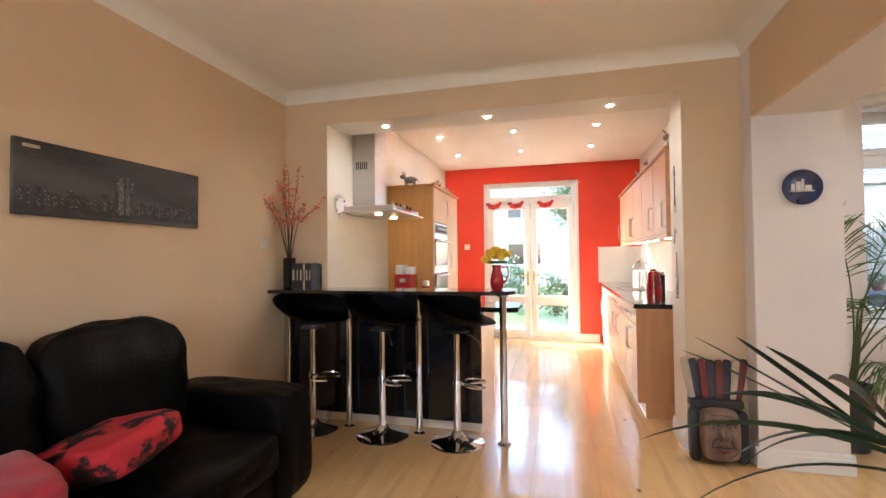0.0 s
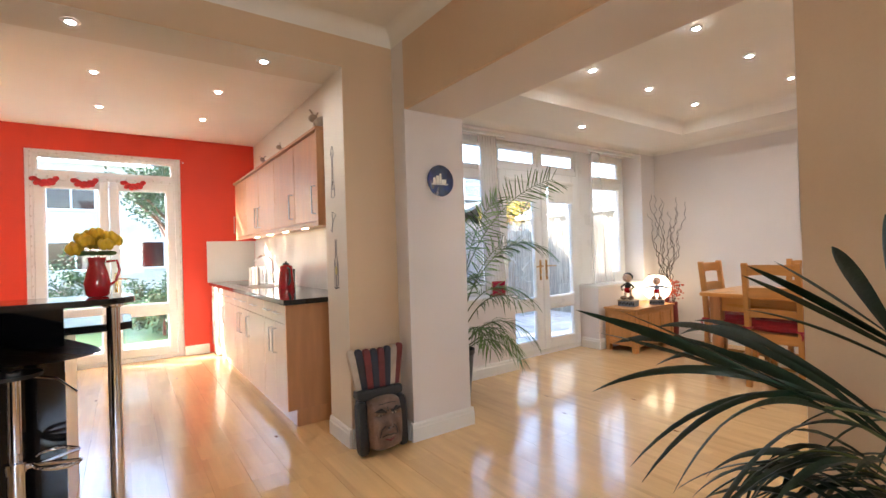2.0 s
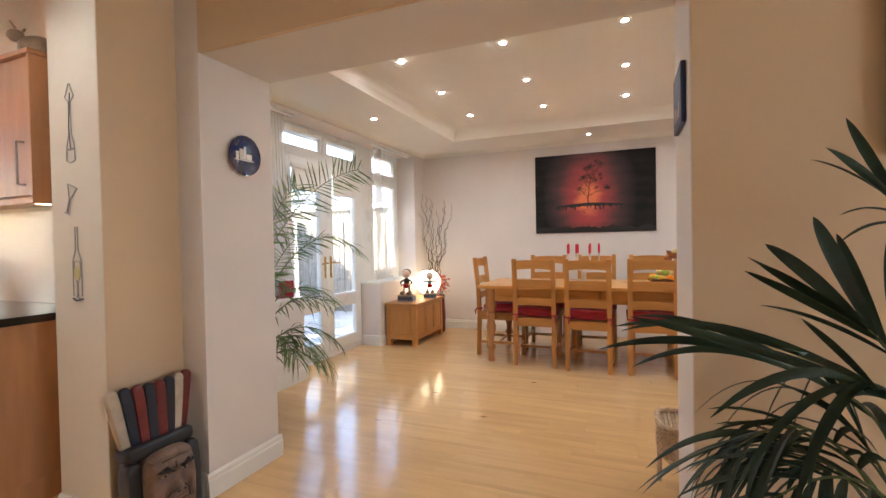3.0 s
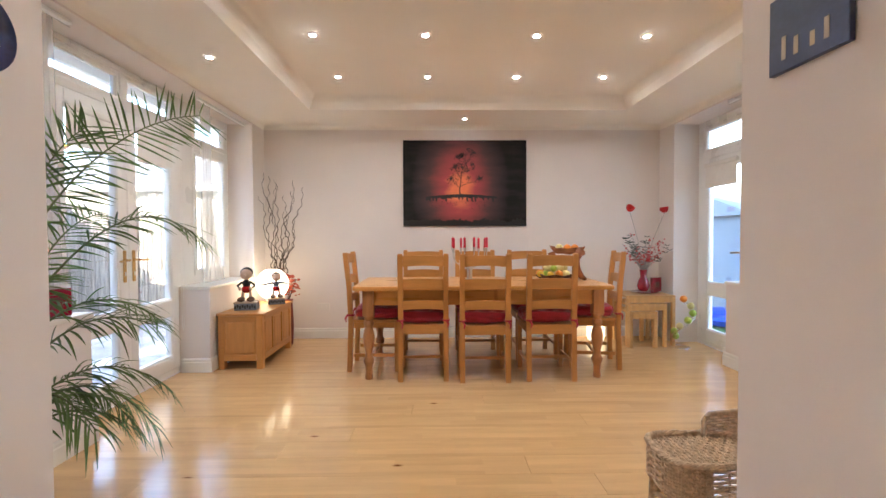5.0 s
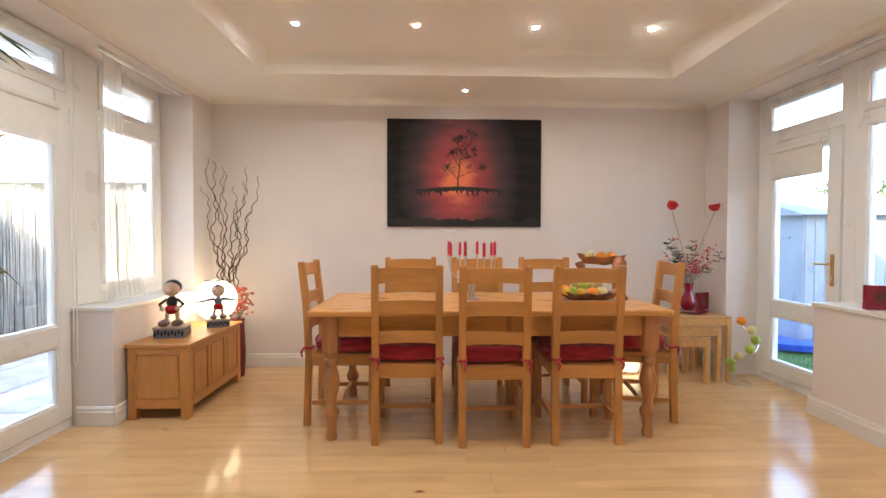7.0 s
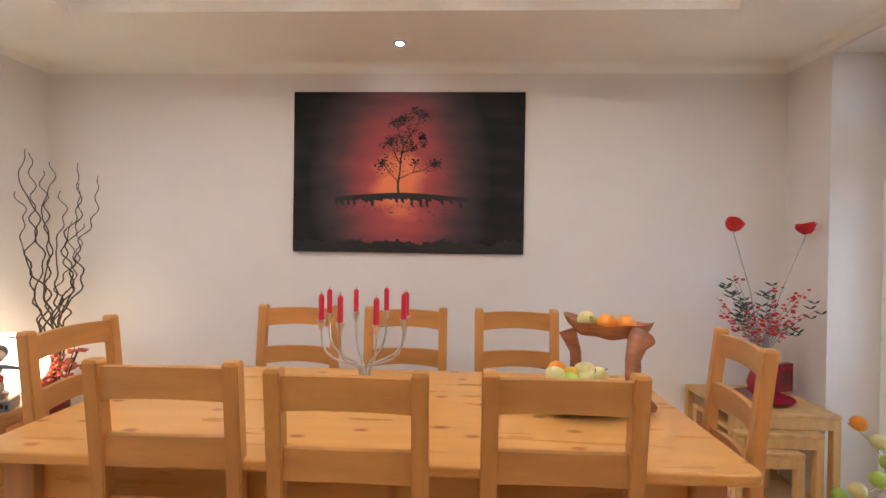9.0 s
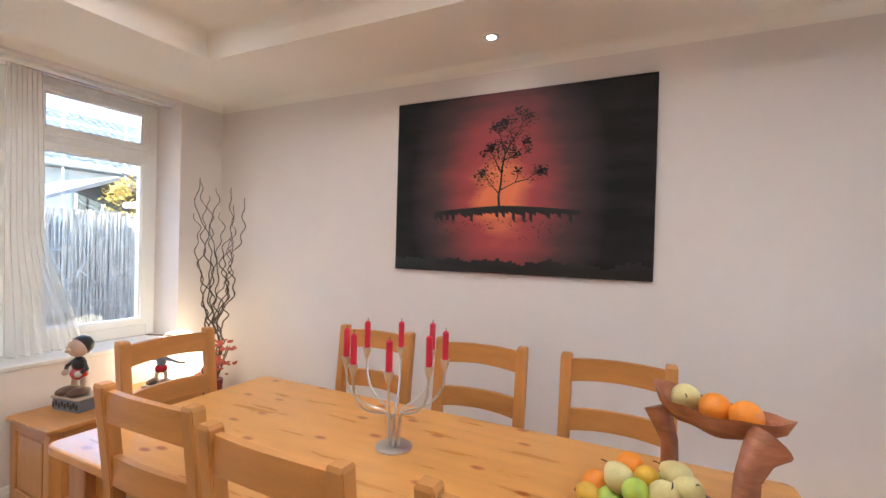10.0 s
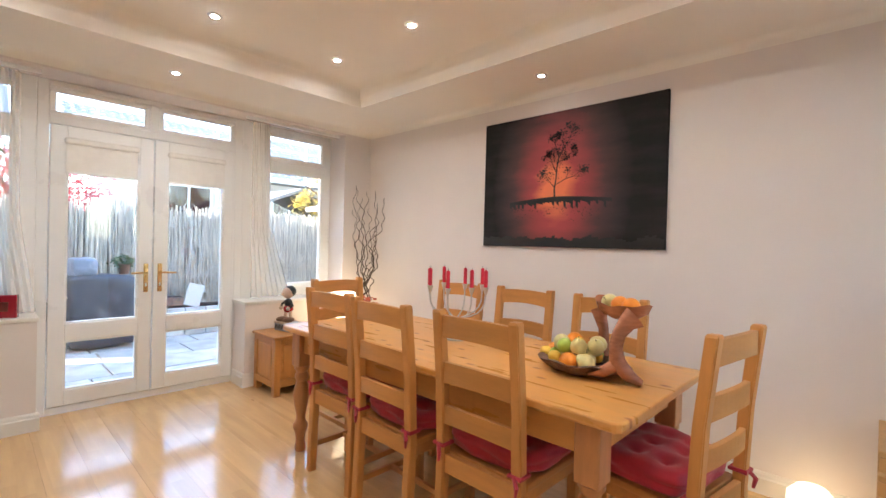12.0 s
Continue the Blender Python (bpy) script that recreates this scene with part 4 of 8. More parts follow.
    for i in range(n_seg):
        u0, u1 = -1 + 2 * i / n_seg, -1 + 2 * (i + 1) / n_seg
        y0, y1 = 0.04 + u0 * 0.415, 0.04 + u1 * 0.415
        top0, top1 = -0.125 - 0.03 * abs(u0) ** 1.5, -0.125 - 0.03 * abs(u1) ** 1.5
        dp = 0.022 + 0.022 * (1 - abs(u0)) + (rng.random() ** 3) * 0.055
        vs = [bm.verts.new((-0.0015, y, z)) for y, z in ((y0, top0), (y1, top1), (y1, top1 - dp * 0.8), (y0, top0 - dp))]
        bm.faces.new(vs)
    for _ in range(110):
        y, z = 0.07 + rng.uniform(-0.36, 0.36), -0.20 - abs(rng.gauss(0, 0.05))
        s = rng.uniform(0.0012, 0.004)
        quad((y - s, z), (y + s, z), s, s)
    for i in range(60):
        y = -0.715 + 1.43 * i / 60
        h = 0.06 + 0.035 * noise.noise(Vector((i * 0.17, 0, 0))) + rng.random() * 0.018
        bm.faces.new([bm.verts.new((-0.0012, a, z)) for a, z in ((y, -0.495), (y + 0.024, -0.495), (y + 0.024, -0.495 + h * 0.95), (y, -0.495 + h))])
    part("painted_silhouette", bm, "black", t, "black silhouette of tree and hills")


tree_picture()


def sideboard():
    t = thing("sideboard", pose(4.70, 3.90, 0), "low oak chest with framed panels on short feet by the window", "sideboard")
    w, d = 0.82, 0.40
    for x in (0.03, w - 0.03):
        for y in (0.03, d - 0.03):
            part("leg", B((x - 0.028, y - 0.028, 0, x + 0.028, y + 0.028, 0.478), bevel=0.004), "oak_v", t)
    body = part("body", B((0.012, 0.012, 0.075, w - 0.012, d - 0.012, 0.476)), "oak", t)
    for x0, x1 in ((0.06, w / 3 - 0.01), (w / 3 + 0.03, 2 * w / 3 - 0.03), (2 * w / 3 + 0.01, w - 0.06)):
        part("panel", B((x0 + 0.02, 0.004, 0.15, x1 - 0.02, 0.011, 0.42), bevel=0.003), "oak_v", body)
    part("rail", B((0.058, 0.0, 0.075, w - 0.058, 0.0115, 0.135), (0.058, 0.0, 0.435, w - 0.058, 0.0115, 0.476), (w / 3 - 0.01, 0.0, 0.135, w / 3 + 0.03, 0.0115, 0.435),
                   (2 * w / 3 - 0.03, 0.0, 0.135, 2 * w / 3 + 0.01, 0.0115, 0.435), bevel=0.002), "oak_x", body)
    for z0, z1 in ((0.075, 0.13), (0.435, 0.476)):
        part("end_rail", B((0.0, 0.058, z0, 0.0115, d - 0.058, z1), bevel=0.002), "oak", body)
    part("end_panel", B((0.005, 0.075, 0.145, 0.0115, d - 0.075, 0.42), bevel=0.003), "oak_v", body)
    part("top", B((-0.015, -0.015, 0.479, w + 0.01, d + 0.005, 0.503), bevel=0.005, seg=2), "oak", t, "thick oiled oak top")


sideboard()


def figurine(x, y, z, rz, label, hat):
    """A small painted resin figure standing on a box-shaped base, one mesh."""
    bm = bmesh.new()
    groups = []

    def add(b, k):
        groups.append((len(bm.faces), k))
        me = bpy.data.meshes.new("tmp")
        b.to_mesh(me)
        b.free()
        bm.from_mesh(me)
        bpy.data.meshes.remove(me)

    add(B((-0.085, -0.06, 0, 0.085, 0.06, 0.055), bevel=0.004), 4)
    add(B((-0.09, -0.065, 0.055, 0.09, 0.065, 0.066), bevel=0.003), 3)
    for s in (-1, 1):
        add(ball(0.034, (s * 0.036, -0.025, 0.086), (0.9, 1.6, 0.6)), 5)
        add(tube([(s * 0.032, 0, 0.09), (s * 0.026, 0, 0.15)], 0.013, 8), 0)
        if hat:
            add(tube([(s * 0.03, 0, 0.228), (s * 0.075, -0.012, 0.222), (s * 0.125, -0.02, 0.212)], [0.015, 0.011, 0.009], 8), 4)
            add(ball(0.016, (s * 0.145, -0.022, 0.212), (1.8, 0.8, 0.6)), 0)
        else:
            add(tube([(s * 0.03, 0, 0.225), (s * 0.066, -0.01, 0.195), (s * 0.045, -0.03, 0.175)], 0.009, 8), 1)
            add(ball(0.015, (s * 0.042, -0.034, 0.172)), 3)
    add(ball(0.042, (0, 0, 0.165), (0.95, 0.85, 0.75)), 2)
    add(ball(0.036, (0, 0, 0.21), (0.9, 0.8, 1.0)), 4 if hat else 1)
    add(ball(0.047, (0, -0.006, 0.288), (1, 0.9, 0.95)), 0)
    add(ball(0.012, (0, -0.052, 0.282)), 0)
    add(ball(0.05, (0, 0.012, 0.298), (1, 0.9, 0.92)), 5 if hat else 1)
    for k in range(9):
        u = -0.075 + k * 0.0185
        add(B((u - 0.006, -0.0615, 0.014 + 0.008 * (k % 2), u + 0.006, -0.0602, 0.038 + 0.008 * (k % 2))), 1)
    if hat:
        add(tube([(-0.10, 0.0, 0.378), (0.10, 0.0, 0.378)], 0.005, 6), 5)
        add(tube([(0, 0.0, 0.33), (0, 0.0, 0.378)], 0.003, 6), 5)
    faces = list(bm.faces)
    starts = [g[0] for g in groups] + [len(faces)]
    for (s, k), e in zip(groups, starts[1:]):
        for f in faces[s:e]:
            f.material_index = k
    return solo("figurine", bm, ["skin", "black", "red_gloss", "bone", "blue_grey", "mask_skin"], label, "ornament", smooth=True, m=pose(x, y, z, 0, 0, rz) @ Matrix.Scale(0.95 if hat else 1.16, 4))


figurine(4.93, 4.13, 0.504, -80, "small painted resin figure on a box base by the window", False)
figurine(5.292, 3.978, 0.504, -66, "small painted resin figure before the globe lamp", True)


def globe_lamp():
    t = thing("globe_lamp", pose(5.47, 4.08, 0.504), "round frosted glass lamp, lit, on the oak sideboard", "table lamp")
    part("base", lathe([(0.07, 0), (0.07, 0.012), (0.045, 0.02), (0.04, 0.03)], 20), "steel", t, smooth=True)
    part("globe", ball(0.165, (0, 0, 0.185), u=28, v=18), "shade_glow", t, "glowing frosted glass globe", smooth=True)
    t = thing("floor_glow_lamp", pose(5.73, 0.53, 0), "white glass cylinder floor lamp, lit, under the table end", "floor lamp")
    part("base", lathe([(0.09, 0), (0.09, 0.015)], 20), "steel", t)
    part("shade", lathe([(0.085, 0.015), (0.10, 0.05), (0.095, 0.16), (0.06, 0.20)], 24), "low_glow", t, smooth=True)


globe_lamp()


def twisted_twigs():
    t = thing("twig_arrangement", pose(5.74, 4.13, 0), "tall dark twisted willow twigs in a floor vase", "dried plant")
    part("vase", lathe([(0.07, 0), (0.09, 0.05), (0.085, 0.3), (0.055, 0.48), (0.06, 0.55)], 24), "dark_red", t, smooth=True)
    rng = random.Random(12)
    for i in range(11):
        tx, ty = rng.uniform(-0.06, 0.12), -0.30 + 0.46 * i / 10
        top = rng.uniform(1.45, 1.90)
        pts, ph = [], rng.uniform(0, 6)
        n = 60
        for k in range(n + 1):
            u = k / n
            a = 0.026 * min(1, u * 4)
            pts.append((tx * u + a * math.sin(ph + u * 21) + 0.012 * math.sin(u * 63 + ph), -0.02 + (ty + 0.02) * u + a * math.cos(ph * 1.7 + u * 17) + 0.010 * math.sin(u * 71 + ph * 2), 0.45 + (top - 0.45) * u))
        part("twig", tube(pts, [0.0065 - 0.0045 * k / n for k in range(n + 1)], 6), "twig", t, smooth=True)
    t = thing("flower_bunch", pose(5.66, 3.98, 0.0), "bunch of small dark red artificial flowers in a slim pot", "artificial flowers")
    part("pot", lathe([(0.05, 0), (0.06, 0.2), (0.05, 0.45), (0.055, 0.5)], 18), "dark_red", t, smooth=True)
    bm, st = bmesh.new(), bmesh.new()
    for i in range(110):
        a, rr = rng.uniform(0, 6.28), rng.uniform(0.01, 0.17)
        p = (rr * math.cos(a), -abs(rr * math.sin(a)) * 0.9 + 0.02, 0.55 + rng.uniform(0, 0.26) * (1 - rr * 2))
        bm = join(bm, ball(rng.uniform(0.010, 0.019), p, (1, 1, 0.6), 6, 4))
    for i in range(10):
        a = rng.uniform(0, 6.28)
        st = join(st, tube([(0, 0, 0.45), (0.09 * math.cos(a), -abs(0.09 * math.sin(a)), 0.72)], 0.003, 5))
    part("stem", st, "twig", t)
    part("flower", bm, "berry", t, "small dark red blooms", smooth=True, kind="stuff")


twisted_twigs()


def nest_tables():
    specs = [(5.42, 5.90, -0.22, 0.31, 0.545), (5.38, 5.80, -0.11, 0.31, 0.465), (5.34, 5.70, 0.01, 0.31, 0.385)]
    for i, (x0, x1, y0, y1, h) in enumerate(specs):
        t = thing("nesting_table", pose(x0, y0, 0), ("largest", "middle", "smallest")[i] + " pale oak table of a nest of three in the corner", "side table", "nest of tables")
        w, d = x1 - x0, y1 - y0
        for x in (0.02, w - 0.02):
            for y in (0.02, d - 0.02):
                part("leg", B((x - 0.019, y - 0.019, 0, x + 0.019, y + 0.019, h - 0.024), bevel=0.003), "pale_oak", t)
        part("tabletop", B((0, 0, h - 0.022, w, d, h), bevel=0.004, seg=2), "pale_oak", t)
        part("rail", B((0.001, 0.04, h - 0.075, 0.012, d - 0.04, h - 0.0225), (0.04, 0.008, h - 0.075, w - 0.04, 0.02, h - 0.0225), bevel=0.001), "pale_oak", t)


nest_tables()


def flower_vase():
    t = thing("flower_vase", pose(5.66, 0.02, 0.567), "dark red glass vase of red poppies and silvery berry sprays", "vase")
    part("vase", lathe([(0.035, 0), (0.055, 0.02), (0.068, 0.06), (0.055, 0.11), (0.032, 0.16), (0.038, 0.22), (0.045, 0.24)], 24), "red_glass", t, smooth=True)
    rng = random.Random(3)
    be, lf = bmesh.new(), bmesh.new()
    for i in range(26):
        ang = rng.uniform(0, 6.28)
        r = rng.uniform(0.08, 0.34)
        top = Vector((0.35 * r * math.cos(ang), r * math.sin(ang), rng.uniform(0.36, 0.62)))
        base = Vector((0, 0, 0.2))
        mid = base.lerp(top, 0.5) + Vector((0, 0, 0.04))
        part("spray_stem", tube([base, mid, top], [0.003, 0.0025, 0.0015], 5), "silver_twig", t)
        for k in range(10):
            u = rng.uniform(0.45, 1.05)
            p = base.lerp(top, u) + Vector([rng.gauss(0, 0.016) for _ in range(3)])
            if i % 4 == 3:
                for sd in (-1, 1):
                    q = p + Vector((0.01, sd * 0.035, 0.018))
                    lf = join(lf, tube([p, p.lerp(q, 0.5), q], [0.002, 0.006, 0.001], 4))
            else:
                be = join(be, ball(rng.uniform(0.006, 0.014), p, (1, 1, 0.6), u=6, v=4))
    part("berry", be, "poppy", t, smooth=True, kind="stuff")
    part("leaf", lf, "leaf_dark", t, kind="stuff")
    for y, z in ((0.15, 0.92), (-0.24, 0.905)):
        part("poppy_stem", tube([(0, 0, 0.2), (0.0, y * 0.4, 0.55), (0.02, y, z - 0.03)], 0.0022, 5), "silver_twig", t)
        bm = bmesh.new()
        for k in range(5):
            a = k * 1.257 + 0.3 + y
            petal = ball(0.045, (0, 0, 0), (1.0, 0.18, 0.95), 12, 7)
            for v in petal.verts:
                v.co.y += 9 * v.co.x ** 2 + 0.003 * math.sin(v.co.x * 300)
            bm = join(bm, moved(petal, Matrix.Translation((0.02, y, z - 0.012)) @ Matrix.Rotation(a, 4, "Z") @ Matrix.Rotation(radians(rng.uniform(30, 60)), 4, "X") @ Matrix.Translation((0, 0, 0.022))))
        bm = moved(bm, Matrix.Translation((0.02, y, z)) @ Matrix.Rotation(radians(28 if y > 0 else -20), 4, "X") @ Matrix.Translation((-0.02, -y, -z)))
        part("poppy", bm, "poppy", t, "wide open red poppy", smooth=True)
    solo("plate", lathe([(0.02, 0), (0.06, 0.002), (0.14, 0.016), (0.145, 0.02), (0.06, 0.008), (0.02, 0.006)], 32), "red_glass", "shallow dark red glass plate under the flower vase", "plate", smooth=True, m=pose(5.64, 0.02, 0.546))
    for nm, x, y, z, rz, w, h, lab in (("photo_block", 5.80, -0.19, 0.546, 20, 0.13, 0.16, "dark red glass picture block on the nest of tables"), ("photo_block", 4.36, -0.40, 0.771, -15, 0.15, 0.15, "dark red glass tealight block on the window sill"), ("photo_block", 3.10, 4.40, 0.756, 70, 0.15, 0.15, "dark red glass block on the sill beside the palm")):
        t = thing(nm, pose(x, y, z, 0, 0, rz), lab, "ornament")
        part("block", B((-0.02, -w / 2, 0, 0.02, w / 2, h), bevel=0.004, seg=2), "red_glass", t)
        part("motif", B((-0.0235, -w * 0.22, h * 0.3, -0.021, w * 0.22, h * 0.7), bevel=0.001), "dark_red", t)


flower_vase()


def fruit_rack():
    t = thing("fruit_rack", pose(5.36, -0.24, 0), "spiral wire stand holding green apples and an orange", "fruit stand")
    part("stand", join(tube([(0.09 * math.cos(a), 0.09 * math.sin(a), 0.006) for a in np.linspace(0, 6.1, 24)], 0.004, 6, True),
                       tube([(0.07 * math.cos(a), -0.03 + 0.08 * math.sin(a), 0.03 + 0.075 * a) for a in np.linspace(0, 6.2, 40)], 0.003, 6),
                       tube([(0.10 * math.cos(a), -0.03 + 0.11 * math.sin(a), 0.03 + 0.075 * a) for a in np.linspace(0, 6.2, 40)], 0.003, 6)), "chrome", t, smooth=True)
    for i, (mm, a) in enumerate(zip(("lime", "lime", "pear", "lime", "lime", "pear", "orange"), np.linspace(0.5, 5.8, 7))):
        solo("apple" if mm != "orange" else "orange", ball(0.037, u=16, v=10), mm, "shiny green apple in the wire stand" if mm != "orange" else "ripe orange on top of the wire stand", "fruit",
             smooth=True, m=pose(5.36 + 0.085 * math.cos(a), -0.24 - 0.03 + 0.09 * math.sin(a), 0.07 + 0.075 * a))


fruit_rack()


def candelabra():
    t = thing("candelabra", pose(4.85, 2.03, 0.777), "brushed steel candelabra with eight curved arms and red candles", "candle holder")
    part("base", lathe([(0.062, 0), (0.062, 0.006), (0.055, 0.010), (0.01, 0.012)], 28), "steel", t, smooth=True)
    rng = random.Random(2)
    for k in range(8):
        a = k * 0.785 + 0.44
        r, h = 0.165, 0.262 + 0.006 * (k % 2)
        c, s = math.cos(a), math.sin(a)
        q = 0.018 + 0.004 * (k % 2)
        curve = [(q, 0.01), (q, 0.085), (q * 1.15, 0.105), (0.035, 0.122), (r * 0.5, 0.136), (r * 0.72, 0.152), (r * 0.88, 0.178), (r * 0.97, 0.21), (r, h)]
        pts = [(u * c, u * s, z) for u, z in curve]
        arm = part("arm", tube(pts, 0.004, 8), "steel", t, smooth=True)
        part("cup", lathe([(0.004, h - 0.005), (0.010, h + 0.012), (0.016, h + 0.036), (0.014, h + 0.037)], 14, r * c, r * s), "steel", arm, smooth=True)
        part("candle", lathe([(0.0105, h + 0.03), (0.0105, h + 0.125), (0.004, h + 0.132)], 12, r * c, r * s), "red_candle", arm, "red wax candle", smooth=True)
        part("wick", tube([(r * c, r * s, h + 0.13), (r * c + 0.002, r * s, h + 0.142)], 0.001, 4), "black", arm)


candelabra()


def fruit_bowl():
    t = thing("carved_fruit_stand", pose(4.79, 1.22, 0.777), "carved reddish wooden fruit stand with a bark-edged lower bowl", "fruit bowl")
    bm = bmesh.new()
    rows = []
    n = 40
    prof = [(0.06, 0.0), (0.12, 0.008), (0.168, 0.040), (0.182, 0.056), (0.166, 0.058), (0.11, 0.03), (0.02, 0.022)]
    for r, z in prof:
        row = []
        for i in range(n):
            a = 2 * math.pi * i / n
            k = 1 + (0.10 * noise.noise(Vector((math.cos(a) * 2, math.sin(a) * 2, r * 4))) + 0.04 * math.sin(a * 9)) * (r / 0.2)
            row.append(bm.verts.new((-0.01 + r * k * 0.85 * math.cos(a), 0.02 + r * k * math.sin(a), z + 0.008 * math.sin(a * 7) * (r / 0.2))))
        rows.append(row)
    for a, b in zip(rows, rows[1:]):
        for i in range(n):
            bm.faces.new((a[i], a[(i + 1) % n], b[(i + 1) % n], b[i]))
    bm.faces.new(rows[0][::-1])
    bm.faces.new(rows[-1])
    part("lower_bowl", bm, "bark", t, "bowl with a rough bark rim", smooth=True)
    part("near_arm", join(tube([(-0.035, -0.245, 0.012), (-0.055, -0.205, 0.035), (-0.072, -0.165, 0.085), (-0.072, -0.155, 0.14), (-0.055, -0.160, 0.19), (-0.035, -0.180, 0.235), (-0.015, -0.205, 0.262)], [0.014, 0.026, 0.032, 0.027, 0.026, 0.034, 0.048], 16),
                          tube([(-0.072, -0.165, 0.08), (-0.095, -0.12, 0.045), (-0.10, -0.06, 0.028)], [0.026, 0.022, 0.014], 12)), "carved", t, "smooth reddish wooden arm with a splayed foot", smooth=True)
    part("far_arm", tube([(0.16, -0.03, 0.010), (0.15, -0.01, 0.06), (0.140, -0.012, 0.12), (0.140, -0.010, 0.17), (0.145, 0.005, 0.21), (0.155, 0.020, 0.252)], [0.028, 0.024, 0.022, 0.022, 0.027, 0.036], 16), "carved", t, smooth=True)
    part("base_knot", ball(0.050, (0.075, -0.10, 0.018), (1.9, 1.2, 0.32)), "carved", t, smooth=True)
    up = lathe([(0.02, 0.0), (0.075, 0.006), (0.108, 0.030), (0.12, 0.058), (0.108, 0.056), (0.08, 0.030), (0.01, 0.022)], 40)
    for v in up.verts:
        k = v.co.y / 0.12
        v.co.x = v.co.x * 0.60 + 0.010 * k * k
        v.co.y *= 1.42
        v.co.z += 0.022 * abs(k) ** 3 + 0.004 * math.sin(k * 9)
    part("upper_dish", moved(up, Matrix.Translation((0.081, -0.107, 0.236)) @ Matrix.Rotation(radians(-34), 4, "Z")), "carved", t, "long boat-shaped high dish", smooth=True)
    rng = random.Random(5)
    spots_low = [(-0.10, 0.09), (-0.04, 0.12), (0.04, 0.12), (-0.12, 0.02), (-0.06, 0.05), (0.02, 0.05), (0.08, 0.06), (-0.10, -0.05), (-0.03, -0.02), (0.05, -0.02), (0.10, 0.0), (-0.04, 0.17), (0.02, 0.16)]
    kinds = ["lemon", "lime", "lemon", "orange", "pear", "pear", "orange", "pear", "pear", "lemon", "lime", "lemon", "orange"]
    top = [(-0.03, 0.10, "pear"), (-0.07, 0.0, "pear"), (0.01, 0.04, "lemon"), (0.05, 0.08, "orange"), (-0.02, -0.05, "pear"), (-0.08, 0.06, "lime"), (0.05, -0.03, "pear")]
    allf = [(x, y, 0.062, k) for (x, y), k in zip(spots_low, kinds)] + [(x, y, 0.115, k) for x, y, k in top] + [(0.040, -0.168, 0.294, "orange"), (0.076, -0.108, 0.293, "orange"), (0.118, -0.045, 0.296, "pear")]
    for x, y, z, k in allf:
        r = {"orange": 0.037, "lemon": 0.027, "lime": 0.031, "pear": 0.036}[k]
        b = ball(r, u=16, v=12)
        if k == "pear":
            for v in b.verts:
                if v.co.z > 0:
                    s = 1 - 0.34 * (v.co.z / r) ** 2
                    v.co.x *= s
                    v.co.y *= s
                    v.co.z *= 1.30
        if k == "lemon":
            for v in b.verts:
                v.co.x *= 1.25
        nm = {"orange": "orange", "lemon": "lemon", "lime": "lime", "pear": "pear"}[k]
        lab = {"orange": "bright ripe orange", "lemon": "small yellow lemon", "lime": "glossy green lime", "pear": "pale yellow-green pear"}[k] + " in the carved wooden fruit stand"
        f = solo(nm, b, k, lab, "fruit", smooth=True, m=pose(4.79 + x, 1.22 + y, 0.777 + z, rng.uniform(-60, 60), rng.uniform(-60, 60), rng.uniform(0, 360)), group="fruit on the dining table")
        if k == "pear":
            part("stalk", tube([(0, 0, r * 1.2), (0.002, 0, r * 1.3 + 0.008), (0.008, 0, r * 1.3 + 0.018)], 0.0016, 5), "twig", f)


fruit_bowl()


def radiator():
    t = thing("radiator", pose(3.0, -0.292, 0), "white panel radiator with a small valve on the dining wall", "radiator")
    part("panel", B((0, 0.035, 0.10, 0.92, 0.05, 0.70), bevel=0.004, seg=2), "upvc", t)
    part("top_grille", B((0.005, 0.004, 0.701, 0.915, 0.05, 0.706)), "upvc", t)
    part("bracket", B((0.1, 0.0, 0.3, 0.14, 0.035, 0.5), (0.78, 0.0, 0.3, 0.82, 0.035, 0.5)), "upvc", t)
    part("valve", join(tube([(0.92, 0.043, 0.13), (0.98, 0.043, 0.13), (0.98, 0.043, 0.0)], 0.009, 8), lathe([(0.018, 0.10), (0.02, 0.13), (0.018, 0.17)], 14, 0.98, 0.043)), "chrome", t, smooth=True)


radiator()


